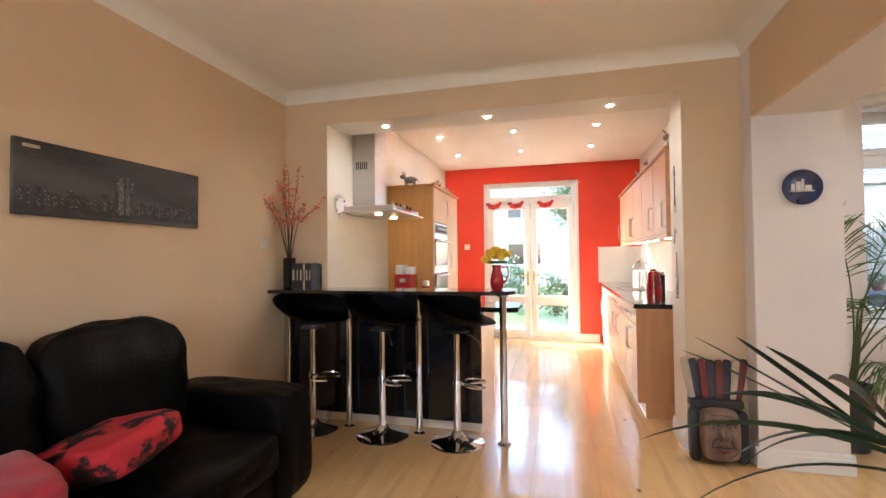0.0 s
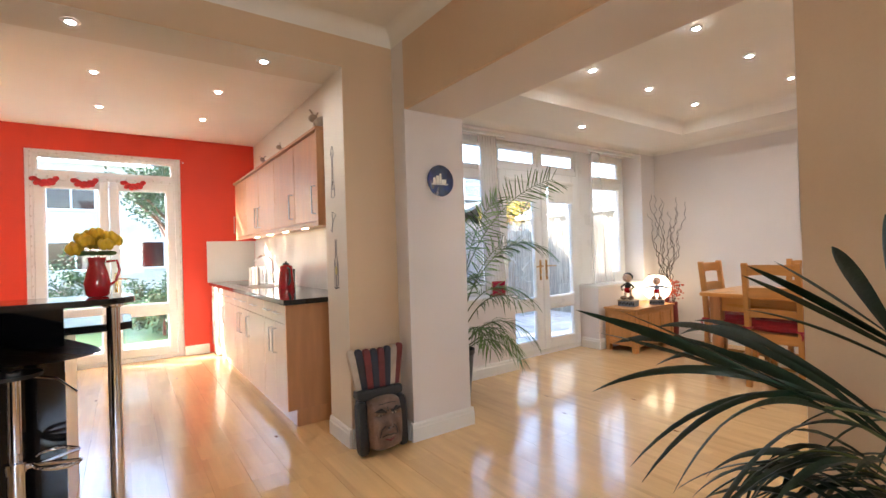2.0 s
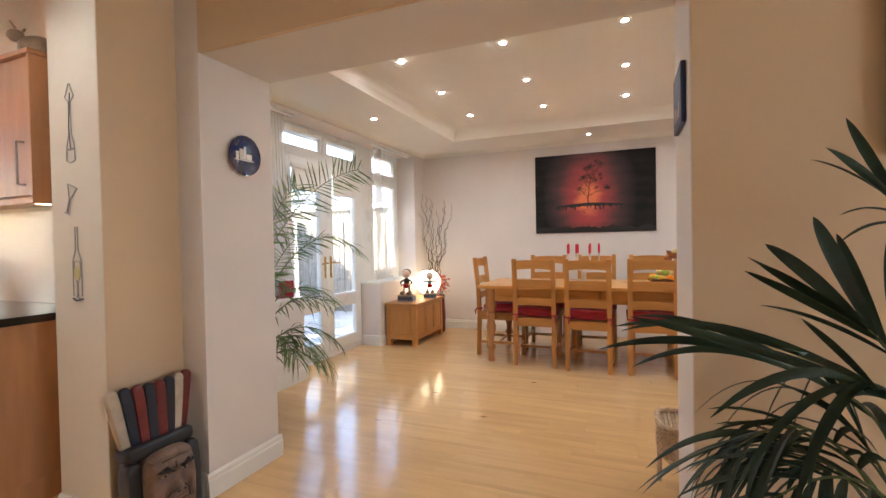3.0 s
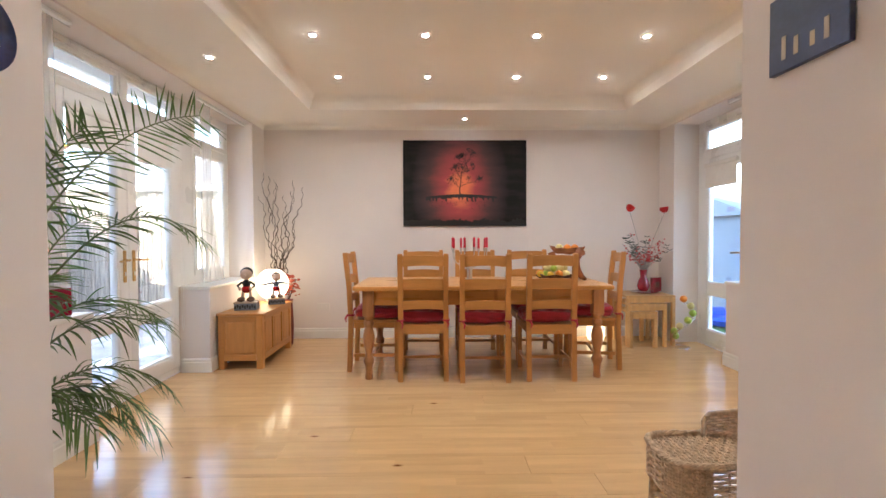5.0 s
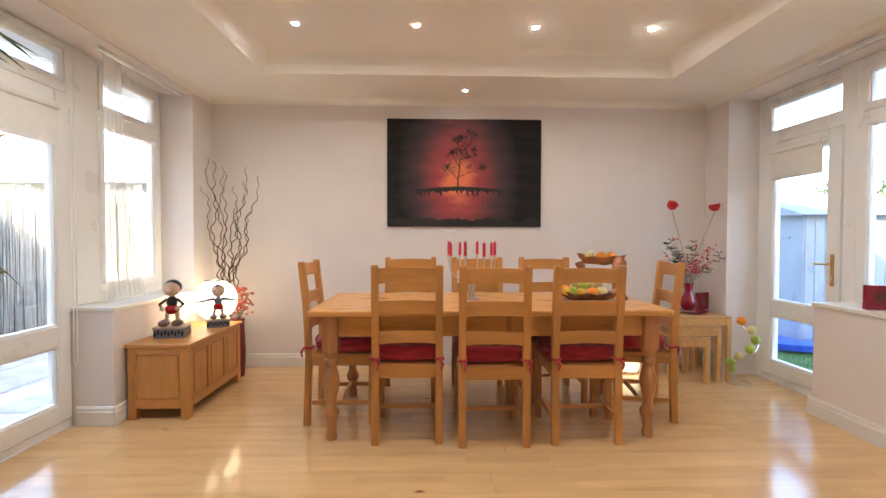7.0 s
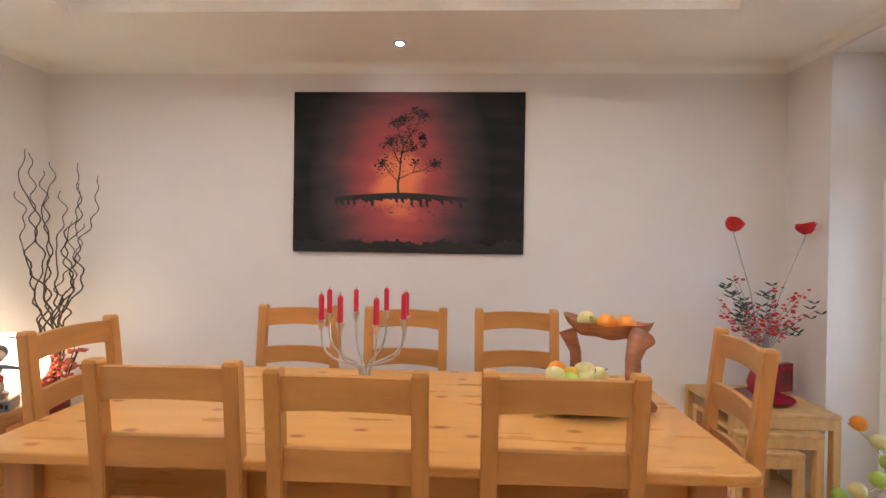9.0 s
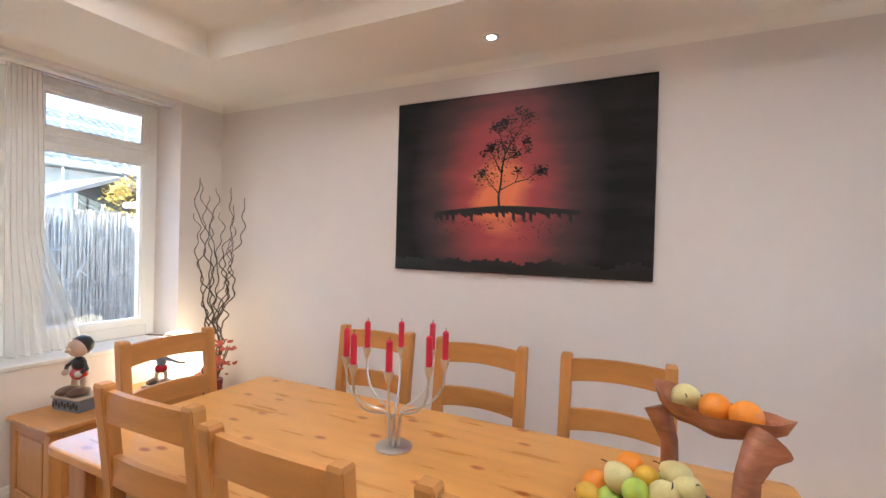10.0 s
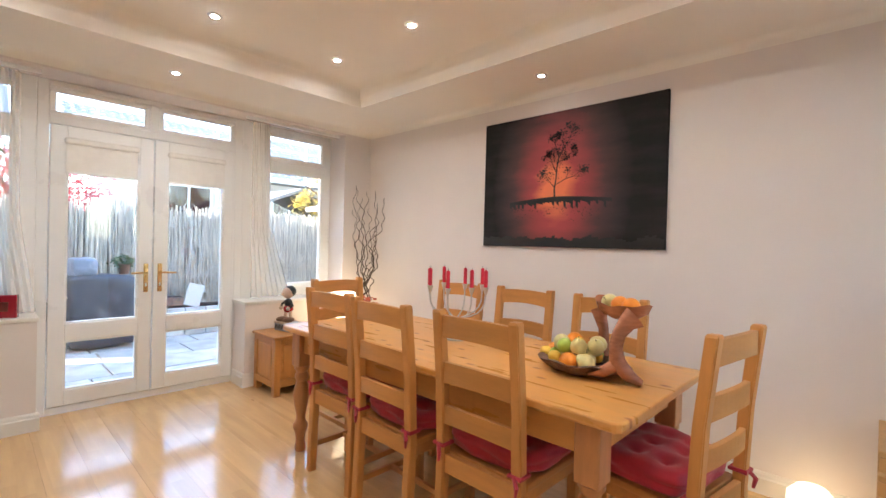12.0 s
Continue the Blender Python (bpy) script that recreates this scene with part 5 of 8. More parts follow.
def wicker_chair():
    t = thing("wicker_chair", pose(2.385, 1.285, 0), "small low wicker chair with woven sides, low back and cane legs", "chair")
    hx, hy = 0.145, 0.195

    def plan(a, g=0.0):
        c, s = math.cos(a), math.sin(a)
        return (hx + g) * math.copysign(abs(c) ** 0.5, c), (hy + g) * math.copysign(abs(s) ** 0.5, s)

    def rim_z(y):
        return 0.338

    for k in range(4):
        x, y = plan(math.pi * (0.43 + 0.5 * k), -0.012)
        part("leg", tube([(x * 1.03, y * 1.03, 0), (x, y, 0.315)], 0.012, 8), "wicker", t, smooth=True)
        x2, y2 = plan(math.pi * (0.93 + 0.5 * k), -0.012)
        part("brace", tube([(x, y, 0.135), (x2, y2, 0.135)], 0.009, 8), "wicker", t, smooth=True)
        part("corner_brace", tube([(x, y, 0.12), (x * 0.9 + x2 * 0.1, y * 0.9 + y2 * 0.1, 0.175), (x * 0.7 + x2 * 0.3, y * 0.7 + y2 * 0.3, 0.20)], 0.009, 8), "wicker", t, smooth=True)
    angles = np.linspace(0, 2 * math.pi, 121)[:-1]
    sides = bmesh.new()
    for j in range(24):
        z = 0.205 + j * 0.0125
        run = []
        for i, a in enumerate(angles):
            x, y = plan(a, 0.004 if (i // 2 + j) % 2 else -0.004)
            if z < rim_z(y) - 0.012:
                run.append((x, y, z))
            elif len(run) > 3:
                sides = join(sides, tube(run, 0.005, 5))
                run = []
            else:
                run = []
        if len(run) > 3:
            sides = join(sides, tube(run + ([run[0]] if len(run) == len(angles) else []), 0.005, 5))
    part("woven_side", sides, "wicker", t, "woven cane sides", smooth=True, kind="stuff")
    stakes = bmesh.new()
    for a in np.linspace(0, 2 * math.pi, 61)[:-1]:
        x, y = plan(a)
        stakes = join(stakes, tube([(x, y, 0.195), (x, y, rim_z(y) - 0.005)], 0.006, 5))
    part("stake", stakes, "wicker", t, smooth=True, kind="stuff")
    seat = bmesh.new()
    for i in range(21):
        y = -0.175 + i * 0.0175
        seat = join(seat, tube([(-0.140 + k * 0.02, y, 0.324 + (0.004 if (i + k) % 2 else -0.004)) for k in range(15)], 0.0075, 6))
    part("seat", seat, "wicker", t, "woven cane seat", smooth=True, kind="stuff")
    back = bmesh.new()
    for j in range(9):
        z = 0.318 + j * 0.0118
        back = join(back, tube([(0.135 + 0.02 * math.sin(k * 0.157) + (0.004 if (j + k // 2) % 2 else -0.004), -0.075 - k * 0.0155, z) for k in range(21)], 0.0065, 5))
    part("backrest", back, "wicker", t, "low woven cane back", smooth=True, kind="stuff")
    part("back_frame", tube([(0.135, -0.075, 0.20), (0.135, -0.072, 0.395), (0.142, -0.10, 0.420), (0.155, -0.23, 0.425), (0.142, -0.36, 0.420), (0.135, -0.388, 0.395), (0.135, -0.388, 0.0)], 0.012, 8), "wicker", t, smooth=True)
    for k in range(3):
        ring = []
        for i, a in enumerate(angles):
            x, y = plan(a, 0.006 * math.cos(i * 0.9 + k * 2.1))
            ring.append((x, y, rim_z(y) + 0.006 * math.sin(i * 0.9 + k * 2.1)))
        part("rim_braid", tube(ring, 0.009, 6, True), "wicker", t, smooth=True)


wicker_chair()


def wall_socket(m, w=0.086, label="white plastic light switch on the wall", n=1, cat="switch"):
    t = thing("wall_switch" if cat == "switch" else "wall_socket", m, label, cat)
    part("plate", B((-w / 2, 0, -0.043, w / 2, 0.008, 0.043), bevel=0.003, seg=2), "socket", t)
    for i in range(n):
        x = (i - (n - 1) / 2) * 0.05
        part("rocker", B((x - 0.010, 0.0082, -0.014, x + 0.010, 0.0125, 0.014), bevel=0.0015), "socket", t)


wall_socket(pose(5.949, 3.66, 0.37, 0, 0, 90), 0.146, "white double power socket above the skirting board", 2, "socket")
wall_socket(pose(-1.859, 3.37, 1.43, 0, 0, -90), 0.086, "white light switch on the beige lounge wall", 1)
wall_socket(pose(-1.12, 7.599, 1.48, 0, 0, 180), 0.086, "white light switch on the red wall", 2)


def voile(x0, x1, xb0, xb1, y, z0, z1, label):
    """A sheer curtain with soft folds, drawn from x0..x1 at the head to xb0..xb1 at the hem."""
    bm = bmesh.new()
    nu, nv = 48, 14
    rows = []
    for j in range(nv + 1):
        v = j / nv
        z = z1 + (z0 - z1) * v
        flare = 0.25 * v if v < 0.6 else 0.15 + (v - 0.6) * 2.125
        a, b = x0 + (xb0 - x0) * v, x1 + (xb1 - x1) * flare
        rows.append([bm.verts.new((a + (b - a) * i / nu, y + 0.014 * math.sin(i * 0.95 + 0.5 * math.sin(v * 3)) * (0.6 + 0.5 * v), z)) for i in range(nu + 1)])
    for r0, r1 in zip(rows, rows[1:]):
        for i in range(nu):
            bm.faces.new((r0[i], r0[i + 1], r1[i + 1], r1[i]))
    solo("curtain", bm, "voile", label, "curtain", smooth=True)


voile(2.90, 3.16, 2.96, 3.26, 4.415, 0.78, 2.372, "sheer white voile curtain gathered beside the door")
voile(4.70, 4.86, 4.71, 5.10, 4.415, 0.78, 2.372, "sheer white voile curtain pulled to one side of the window")
solo("pull_cord", tube([(4.585, 4.545, 2.0), (4.585, 4.545, 0.42), (4.60, 4.545, 0.38), (4.615, 4.545, 0.42), (4.615, 4.545, 2.0)], 0.0025, 5), "upvc", "thin white looped blind cord beside the door", "blind cord")


# ---- palms ----
def frond_parts(a, b, c, n, leaf_len, w, roll, seed, u0=0.3, forward=0.7, sag=0.16, segs=6, fold=0.5, jitter=0.12):
    """A feathered frond whose stem bends from a by b to c, with n leaflets on each side."""
    rng = random.Random(seed)
    a, b, c = Vector(a), Vector(b), Vector(c)

    def at(u):
        return a * (1 - u) ** 2 + b * (2 * u * (1 - u)) + c * u * u

    steps = 22
    stem_b = tube([at(i / steps) for i in range(steps + 1)], [0.0048 * (1 - 0.8 * i / steps) + 0.0011 for i in range(steps + 1)], 6)
    bm = bmesh.new()
    for i in range(n):
        u = u0 + (1 - u0) * (i + 0.6) / n
        t = (u - u0) / (1 - u0)
        p = at(u)
        d = (at(min(1, u + 0.02)) - at(u - 0.02)).normalized()
        flat = d.cross(Vector((0, 0, 1)))
        flat = flat.normalized() if flat.length > 0.05 else Vector((0, 1, 0))
        flat = Matrix.Rotation(radians(roll), 3, d) @ flat
        size = leaf_len * (0.62 + 0.5 * math.sin(math.pi * (0.12 + 0.78 * t)))
        for s in (-1, 1):
            if rng.random() < 0.05:
                continue
            fw = forward * (0.6 + 1.1 * t) * rng.uniform(0.8, 1.25)
            dirv = (flat * s + d * fw + Vector([rng.gauss(0, jitter) for _ in range(3)])).normalized()
            q, prev = p.copy(), None
            ln = size * rng.uniform(0.8, 1.12)
            sg = sag * rng.uniform(0.5, 1.5)
            ww0 = w * rng.uniform(0.75, 1.1)
            for j in range(segs + 1):
                v = j / segs
                ww = max(ww0 * (0.35 + 2.1 * v) * (1 - v) ** 0.9, 0.0004)
                cr = dirv.cross(flat.cross(d))
                cr = cr.normalized() if cr.length > 1e-4 else d
                row = [bm.verts.new(q - cr * ww), bm.verts.new(q + flat.cross(d) * (-ww * fold)), bm.verts.new(q + cr * ww)]
                if prev:
                    bm.faces.new((prev[0], prev[1], row[1], row[0]))
                    bm.faces.new((prev[1], prev[2], row[2], row[1]))
                prev = row
                q = q + dirv * (ln / segs)
                dirv = (dirv + Vector((0, 0, -sg))).normalized()
    return stem_b, bm


def palm(x, y, label, fronds, pot_r, pot_h, leaf_mat, **style):
    t = thing("potted_palm", pose(x, y, 0), label, "house plant")
    part("pot", lathe([(pot_r * 0.72, 0), (pot_r * 0.95, pot_h * 0.9), (pot_r, pot_h * 0.92), (pot_r, pot_h), (pot_r * 0.92, pot_h), (pot_r * 0.9, pot_h * 0.93)], 28), "pot", t, "dark round plant pot", smooth=True)
    part("soil", lathe([(0.001, pot_h * 0.90), (pot_r * 0.9, pot_h * 0.90), (pot_r * 0.85, pot_h * 0.925), (0.001, pot_h * 0.93)], 20), "soil", t)
    off = Vector((x, y, 0))
    for i, (a, b, c, n, ln, roll, extra) in enumerate(fronds):
        kw = dict(style)
        kw.update(extra)
        a, b, c = (Vector(v) - off for v in (a, b, c))
        st, lf = frond_parts(a, b, c, n, ln, kw.pop("w"), roll, 40 + i, **kw)
        o = part("frond", st, "stem", t, smooth=True)
        o2 = part("foliage", lf, leaf_mat, o, smooth=True, kind="stuff")
        part("cane", tube([(a.x * 0.25, a.y * 0.25, pot_h * 0.9), (a.x * 0.8, a.y * 0.8, a.z * 0.6 + pot_h * 0.3), a], [0.009, 0.008, 0.0065], 7), "stem", t, smooth=True)
    return t


kentia = palm(1.24, 0.98, "large dark green kentia palm in a pot against the wall",
              [((1.23, 1.02, 0.40), (1.20, 1.16, 0.94), (1.15, 1.38, 0.74), 10, 0.28, 12, dict(u0=0.35, forward=0.9, sag=0.22)),
               ((1.20, 1.00, 0.40), (1.10, 1.12, 0.86), (1.02, 1.34, 0.70), 9, 0.27, -10, dict(u0=0.35, forward=0.9, sag=0.24)),
               ((1.26, 1.02, 0.40), (1.27, 1.14, 0.84), (1.26, 1.38, 0.66), 10, 0.26, 10, dict(u0=0.3, forward=0.9, sag=0.24)),
               ((1.20, 1.00, 0.38), (1.08, 1.04, 0.68), (0.98, 1.18, 0.56), 7, 0.26, 0, dict(u0=0.35, forward=0.9, sag=0.26))],
              0.17, 0.26, "leaf_dark", w=0.0125, jitter=0.16)


def long_leaf(root, tip, rise, w, along):
    """One broad strap of a leaf that leaves its stem along a direction, arches by rise and narrows to its tip."""
    root, tip = Vector(root), Vector(tip)
    ln = (tip - root).length
    ctrl = root.lerp(tip, 0.5) + Vector((0, 0, rise)) + along * ln * 0.08
    bm, prev, n = bmesh.new(), None, 14
    for j in range(n + 1):
        v = j / n
        p = root * (1 - v) ** 2 + ctrl * (2 * v * (1 - v)) + tip * v * v
        d = ((ctrl - root) * (1 - v) + (tip - ctrl) * v).normalized()
        side = d.cross(along)
        side = side.normalized() if side.length > 0.1 else d.cross(Vector((0, 0, 1))).normalized()
        ww = max(w * (0.22 + 2.0 * v) * (1 - v) ** 0.75 * 0.95, 0.0005)
        row = [bm.verts.new(p - side * ww), bm.verts.new(p - d.cross(side) * ww * 0.35), bm.verts.new(p + side * ww)]
        if prev:
            bm.faces.new((prev[0], prev[1], row[1], row[0]))
            bm.faces.new((prev[1], prev[2], row[2], row[1]))
        prev = row
    return bm


def broad_frond(a, b, c, leaves):
    """A stem bent from a by b to c; each leaf is (place on the stem, tip, rise, half width)."""
    off = Vector((1.24, 0.98, 0))
    a, b, c = Vector(a) - off, Vector(b) - off, Vector(c) - off

    def at(u):
        return a * (1 - u) ** 2 + b * (2 * u * (1 - u)) + c * u * u

    stem = part("frond", tube([at(i / 18) for i in range(19)], [0.0068 - 0.0045 * i / 18 for i in range(19)], 7), "stem", kentia, smooth=True)
    for u, tip, rise, w in leaves:
        d = (at(min(1, u + 0.02)) - at(u - 0.02)).normalized()
        part("leaf", long_leaf(at(u), Vector(tip) - off, rise, w, d), "leaf_dark", stem, smooth=True)


broad_frond((1.25, 1.00, 0.26), (1.22, 1.02, 0.92), (0.92, 1.22, 0.955),
            [(1.0, (0.804, 1.604, 1.087), 0.03, 0.011), (0.98, (0.657, 1.40, 1.118), 0.02, 0.011), (0.95, (0.64, 1.43, 1.082), 0.02, 0.013),
             (0.93, (0.707, 1.496, 0.958), 0.10, 0.012), (0.87, (0.70, 1.40, 0.835), 0.16, 0.013), (0.85, (0.76, 1.46, 0.82), 0.15, 0.011),
             (0.96, (1.027, 1.67, 0.974), 0.10, 0.013), (0.90, (1.18, 1.64, 1.00), 0.10, 0.012), (0.86, (1.271, 1.625, 0.972), 0.12, 0.012)])
broad_frond((1.25, 1.01, 0.26), (1.24, 1.02, 0.80), (0.99, 1.24, 0.93),
            [(1.0, (0.86, 1.58, 1.07), 0.03, 0.010), (0.97, (0.52, 1.25, 0.94), 0.10, 0.011), (0.90, (0.56, 1.28, 0.76), 0.16, 0.012),
             (0.85, (1.10, 1.60, 0.92), 0.14, 0.014), (0.80, (1.294, 1.596, 1.01), 0.10, 0.012)])
broad_frond((1.27, 0.98, 0.26), (1.05, 1.00, 0.85), (1.11, 1.17, 1.045),
            [(0.92, (1.051, 1.382, 1.153), 0.0, 0.021), (0.96, (1.037, 1.364, 1.172), 0.0, 0.016), (1.0, (1.145, 1.357, 1.178), 0.0, 0.020),
             (0.98, (1.277, 1.293, 1.205), 0.02, 0.022), (0.94, (1.256, 1.203, 1.268), 0.02, 0.026), (0.88, (1.30, 1.144, 1.227), 0.02, 0.018),
             (0.86, (1.017, 1.364, 1.087), 0.02, 0.014), (0.80, (1.28, 1.05, 1.24), 0.02, 0.026)])
broad_frond((1.28, 0.95, 0.26), (1.46, 0.84, 1.15), (1.38, 1.00, 1.30),
            [(0.96, (1.319, 1.189, 1.41), 0.03, 0.015), (1.0, (1.354, 1.147, 1.442), 0.02, 0.016), (0.90, (1.33, 1.13, 1.27), 0.03, 0.016),
             (0.95, (1.40, 1.09, 1.52), 0.0, 0.018), (0.85, (1.42, 1.10, 1.20), 0.05, 0.018), (0.88, (1.30, 0.96, 1.47), 0.0, 0.018)])
broad_frond((1.26, 1.00, 0.26), (1.36, 0.99, 0.60), (1.40, 1.06, 0.70),
            [(1.0, (1.417, 1.436, 0.711), 0.22, 0.014), (0.97, (1.40, 1.38, 0.66), 0.26, 0.015), (0.94, (1.44, 1.27, 0.66), 0.38, 0.016),
             (0.90, (1.43, 1.32, 0.60), 0.26, 0.015), (0.86, (1.34, 1.42, 0.60), 0.20, 0.015), (0.80, (1.25, 1.46, 0.52), 0.20, 0.015), (0.95, (1.46, 1.20, 0.62), 0.42, 0.014)])
broad_frond((1.25, 1.00, 0.26), (1.23, 1.06, 0.82), (1.21, 1.30, 0.75),
            [(1.0, (1.162, 1.595, 0.59), 0.06, 0.014), (0.97, (1.21, 1.58, 0.56), 0.08, 0.014), (0.92, (1.10, 1.53, 0.58), 0.09, 0.013),
             (0.95, (1.27, 1.57, 0.60), 0.09, 0.014), (0.86, (1.13, 1.46, 0.50), 0.12, 0.014), (0.88, (1.29, 1.50, 0.50), 0.12, 0.014),
             (0.80, (1.19, 1.43, 0.44), 0.14, 0.013), (0.78, (1.32, 1.40, 0.42), 0.16, 0.014), (0.82, (1.05, 1.40, 0.50), 0.14, 0.013)])
broad_frond((1.28, 0.99, 0.26), (1.34, 1.02, 0.70), (1.36, 1.20, 0.62),
            [(1.0, (1.36, 1.46, 0.48), 0.06, 0.014), (0.95, (1.42, 1.40, 0.46), 0.10, 0.015), (0.90, (1.28, 1.40, 0.40), 0.12, 0.014),
             (0.85, (1.44, 1.30, 0.38), 0.14, 0.014), (0.82, (1.34, 1.34, 0.34), 0.14, 0.014)])
palm(2.22, 3.98, "bright green areca palm in a dark pot beside the doors",
     [((2.31, 3.99, 0.90), (2.46, 3.76, 1.66), (2.98, 3.54, 1.80), 30, 0.20, 68, dict(u0=0.28, forward=0.55, sag=0.02)),
      ((2.30, 3.98, 0.70), (2.50, 3.64, 1.54), (2.96, 3.53, 1.15), 28, 0.18, 20, dict(u0=0.35, forward=0.8, sag=0.13)),
      ((2.29, 3.98, 0.60), (2.46, 3.80, 1.12), (2.86, 3.70, 0.78), 22, 0.20, 10, dict(u0=0.3, forward=0.8, sag=0.12)),
      ((2.31, 3.98, 0.80), (2.40, 3.95, 1.45), (2.62, 3.84, 1.66), 22, 0.22, 40, dict(u0=0.35, forward=0.7, sag=0.06)),
      ((2.29, 4.00, 0.70), (2.28, 3.96, 1.42), (2.05, 3.86, 1.52), 22, 0.22, 30, dict(u0=0.35, forward=0.7, sag=0.10)),
      ((2.32, 4.02, 0.60), (2.60, 4.02, 1.28), (2.95, 4.02, 1.30), 24, 0.20, 25, dict(u0=0.3, forward=0.7, sag=0.10)),
      ((2.29, 3.98, 0.50), (2.42, 3.80, 0.98), (2.52, 3.52, 0.82), 20, 0.20, 10, dict(u0=0.3, forward=0.7, sag=0.14)),
      ((2.31, 3.98, 0.42), (2.54, 3.80, 0.82), (2.80, 3.62, 0.46), 22, 0.20, 10, dict(u0=0.25, forward=0.8, sag=0.18)),
      ((2.29, 3.97, 0.40), (2.42, 3.74, 0.80), (2.52, 3.52, 0.40), 22, 0.20, 0, dict(u0=0.25, forward=0.8, sag=0.20)),
      ((2.28, 3.98, 0.40), (2.30, 3.80, 0.78), (2.28, 3.58, 0.48), 20, 0.20, 0, dict(u0=0.25, forward=0.8, sag=0.20)),
      ((2.32, 4.00, 0.38), (2.66, 3.92, 0.66), (2.84, 3.84, 0.30), 20, 0.18, 0, dict(u0=0.25, forward=0.8, sag=0.20)),
      ((2.30, 3.98, 0.55), (2.30, 3.88, 1.12), (2.16, 3.70, 0.98), 22, 0.20, 15, dict(u0=0.3, forward=0.7, sag=0.14)),
      ((2.31, 3.99, 0.36), (2.50, 3.84, 0.62), (2.66, 3.66, 0.30), 20, 0.18, 0, dict(u0=0.2, forward=0.8, sag=0.20))],
     0.17, 0.42, "leaf_light", w=0.0066, jitter=0.14)


# ---- lounge ----
def sofa():
    t = thing("sofa", pose(-1.84, 0.30, 0), "black leather sofa with padded arms against the lounge wall", "sofa")
    part("base", cushion(0.02, -0.25, 0.05, 0.86, 2.20, 0.30, 0.08, n=10, power=6), "leather", t, smooth=True)
    for y0, y1 in ((-0.33, -0.01), (1.97, 2.29)):
        part("arm", cushion(0.05, y0, 0.04, 0.89, y1, 0.63, 0.28, wobble=0.014, n=16, power=5), "leather", t, smooth=True)
    for y0, y1 in ((-0.01, 0.65), (0.65, 1.31), (1.31, 1.97)):
        part("seat_cushion", cushion(0.22, y0, 0.27, 0.92, y1, 0.47, 0.25, wobble=0.014, n=16, power=5), "leather", t, smooth=True)
        part("back_cushion", moved(cushion(-0.13, y0 - 0.005, -0.28, 0.15, y1 + (0.045 if y1 > 1.9 else 0.005), 0.31, 0.12, wobble=0.022, n=18, power=3.2), Matrix.Translation((0.21, 0, 0.71)) @ Matrix.Rotation(radians(-10), 4, "Y")), "leather", t, smooth=True)
    for x in (0.10, 0.80):
        for y in (-0.1, 2.08):
            part("foot", lathe([(0.022, 0), (0.028, 0.06)], 14, x, y), "black", t)


sofa()
solo("cushion", cushion(-0.22, -0.20, -0.075, 0.22, 0.20, 0.075, 0.30, wobble=0.01, n=14, power=3), "red_pattern", "red scatter cushion with a black leaf pattern on the leather sofa", "cushion", smooth=True, m=pose(-1.32, 1.68, 0.575, 6, -12, 8))

solo("cushion", cushion(-0.20, -0.19, -0.07, 0.20, 0.19, 0.07, 0.30, wobble=0.01, n=14, power=3), "red_fabric", "plain red scatter cushion lying on the leather sofa", "cushion", smooth=True, m=pose(-1.33, 1.28, 0.56, 8, 4, -15))


def city_picture():
    t = thing("canvas_picture", pose(-1.856, 2.18, 1.665, 0, 0, 0), "long black and white canvas of a night city skyline", "picture")
    hw, hh = 0.50, 0.165
    part("canvas", B((0, -hw, -hh, 0.022, hw, hh), bevel=0.002), material("grey_night_print", (0.075, 0.073, 0.072), 0.5, var=0.6, scale=2.0, stretch=(1, 0.6, 3)), t)
    rng = random.Random(6)
    dark_bm, lit = [], []
    y = -hw + 0.01
    while y < hw - 0.03:
        w = rng.uniform(0.012, 0.035)
        h = rng.uniform(0.03, 0.085)
        if abs(y - 0.0) < 0.05:
            w, h = 0.022, 0.19
        dark_bm.append((0.0222, y, -hh + 0.02, 0.0232, min(y + w, hw), -hh + 0.045 + h))
        for _ in range(int(h * 130)):
            yy, zz = y + rng.random() * w * 0.8, -hh + 0.045 + rng.random() * h
            lit.append((0.0236, yy, zz, 0.0240, yy + 0.003, zz + 0.004))
        y += w + rng.uniform(0, 0.006)
    part("tower", B((0.0234, -0.035, -0.13, 0.0242, -0.008, 0.065), (0.0234, 0.004, -0.13, 0.0242, 0.030, 0.075)), material("mid_grey_print", (0.17, 0.165, 0.15), 0.5, var=0.5, scale=60), t)
    part("caption_bar", B((0.0224, -0.47, 0.128, 0.0230, -0.40, 0.143)), "bone", t)
    part("skyline", B(*dark_bm), material("dark_grey_print", (0.05, 0.05, 0.05), 0.5, var=0.5, scale=20), t, kind="stuff")
    part("city_lights", B(*lit), material("pale_grey_print", (0.42, 0.42, 0.42), 0.5, var=0.3, scale=20), t, kind="stuff")


city_picture()


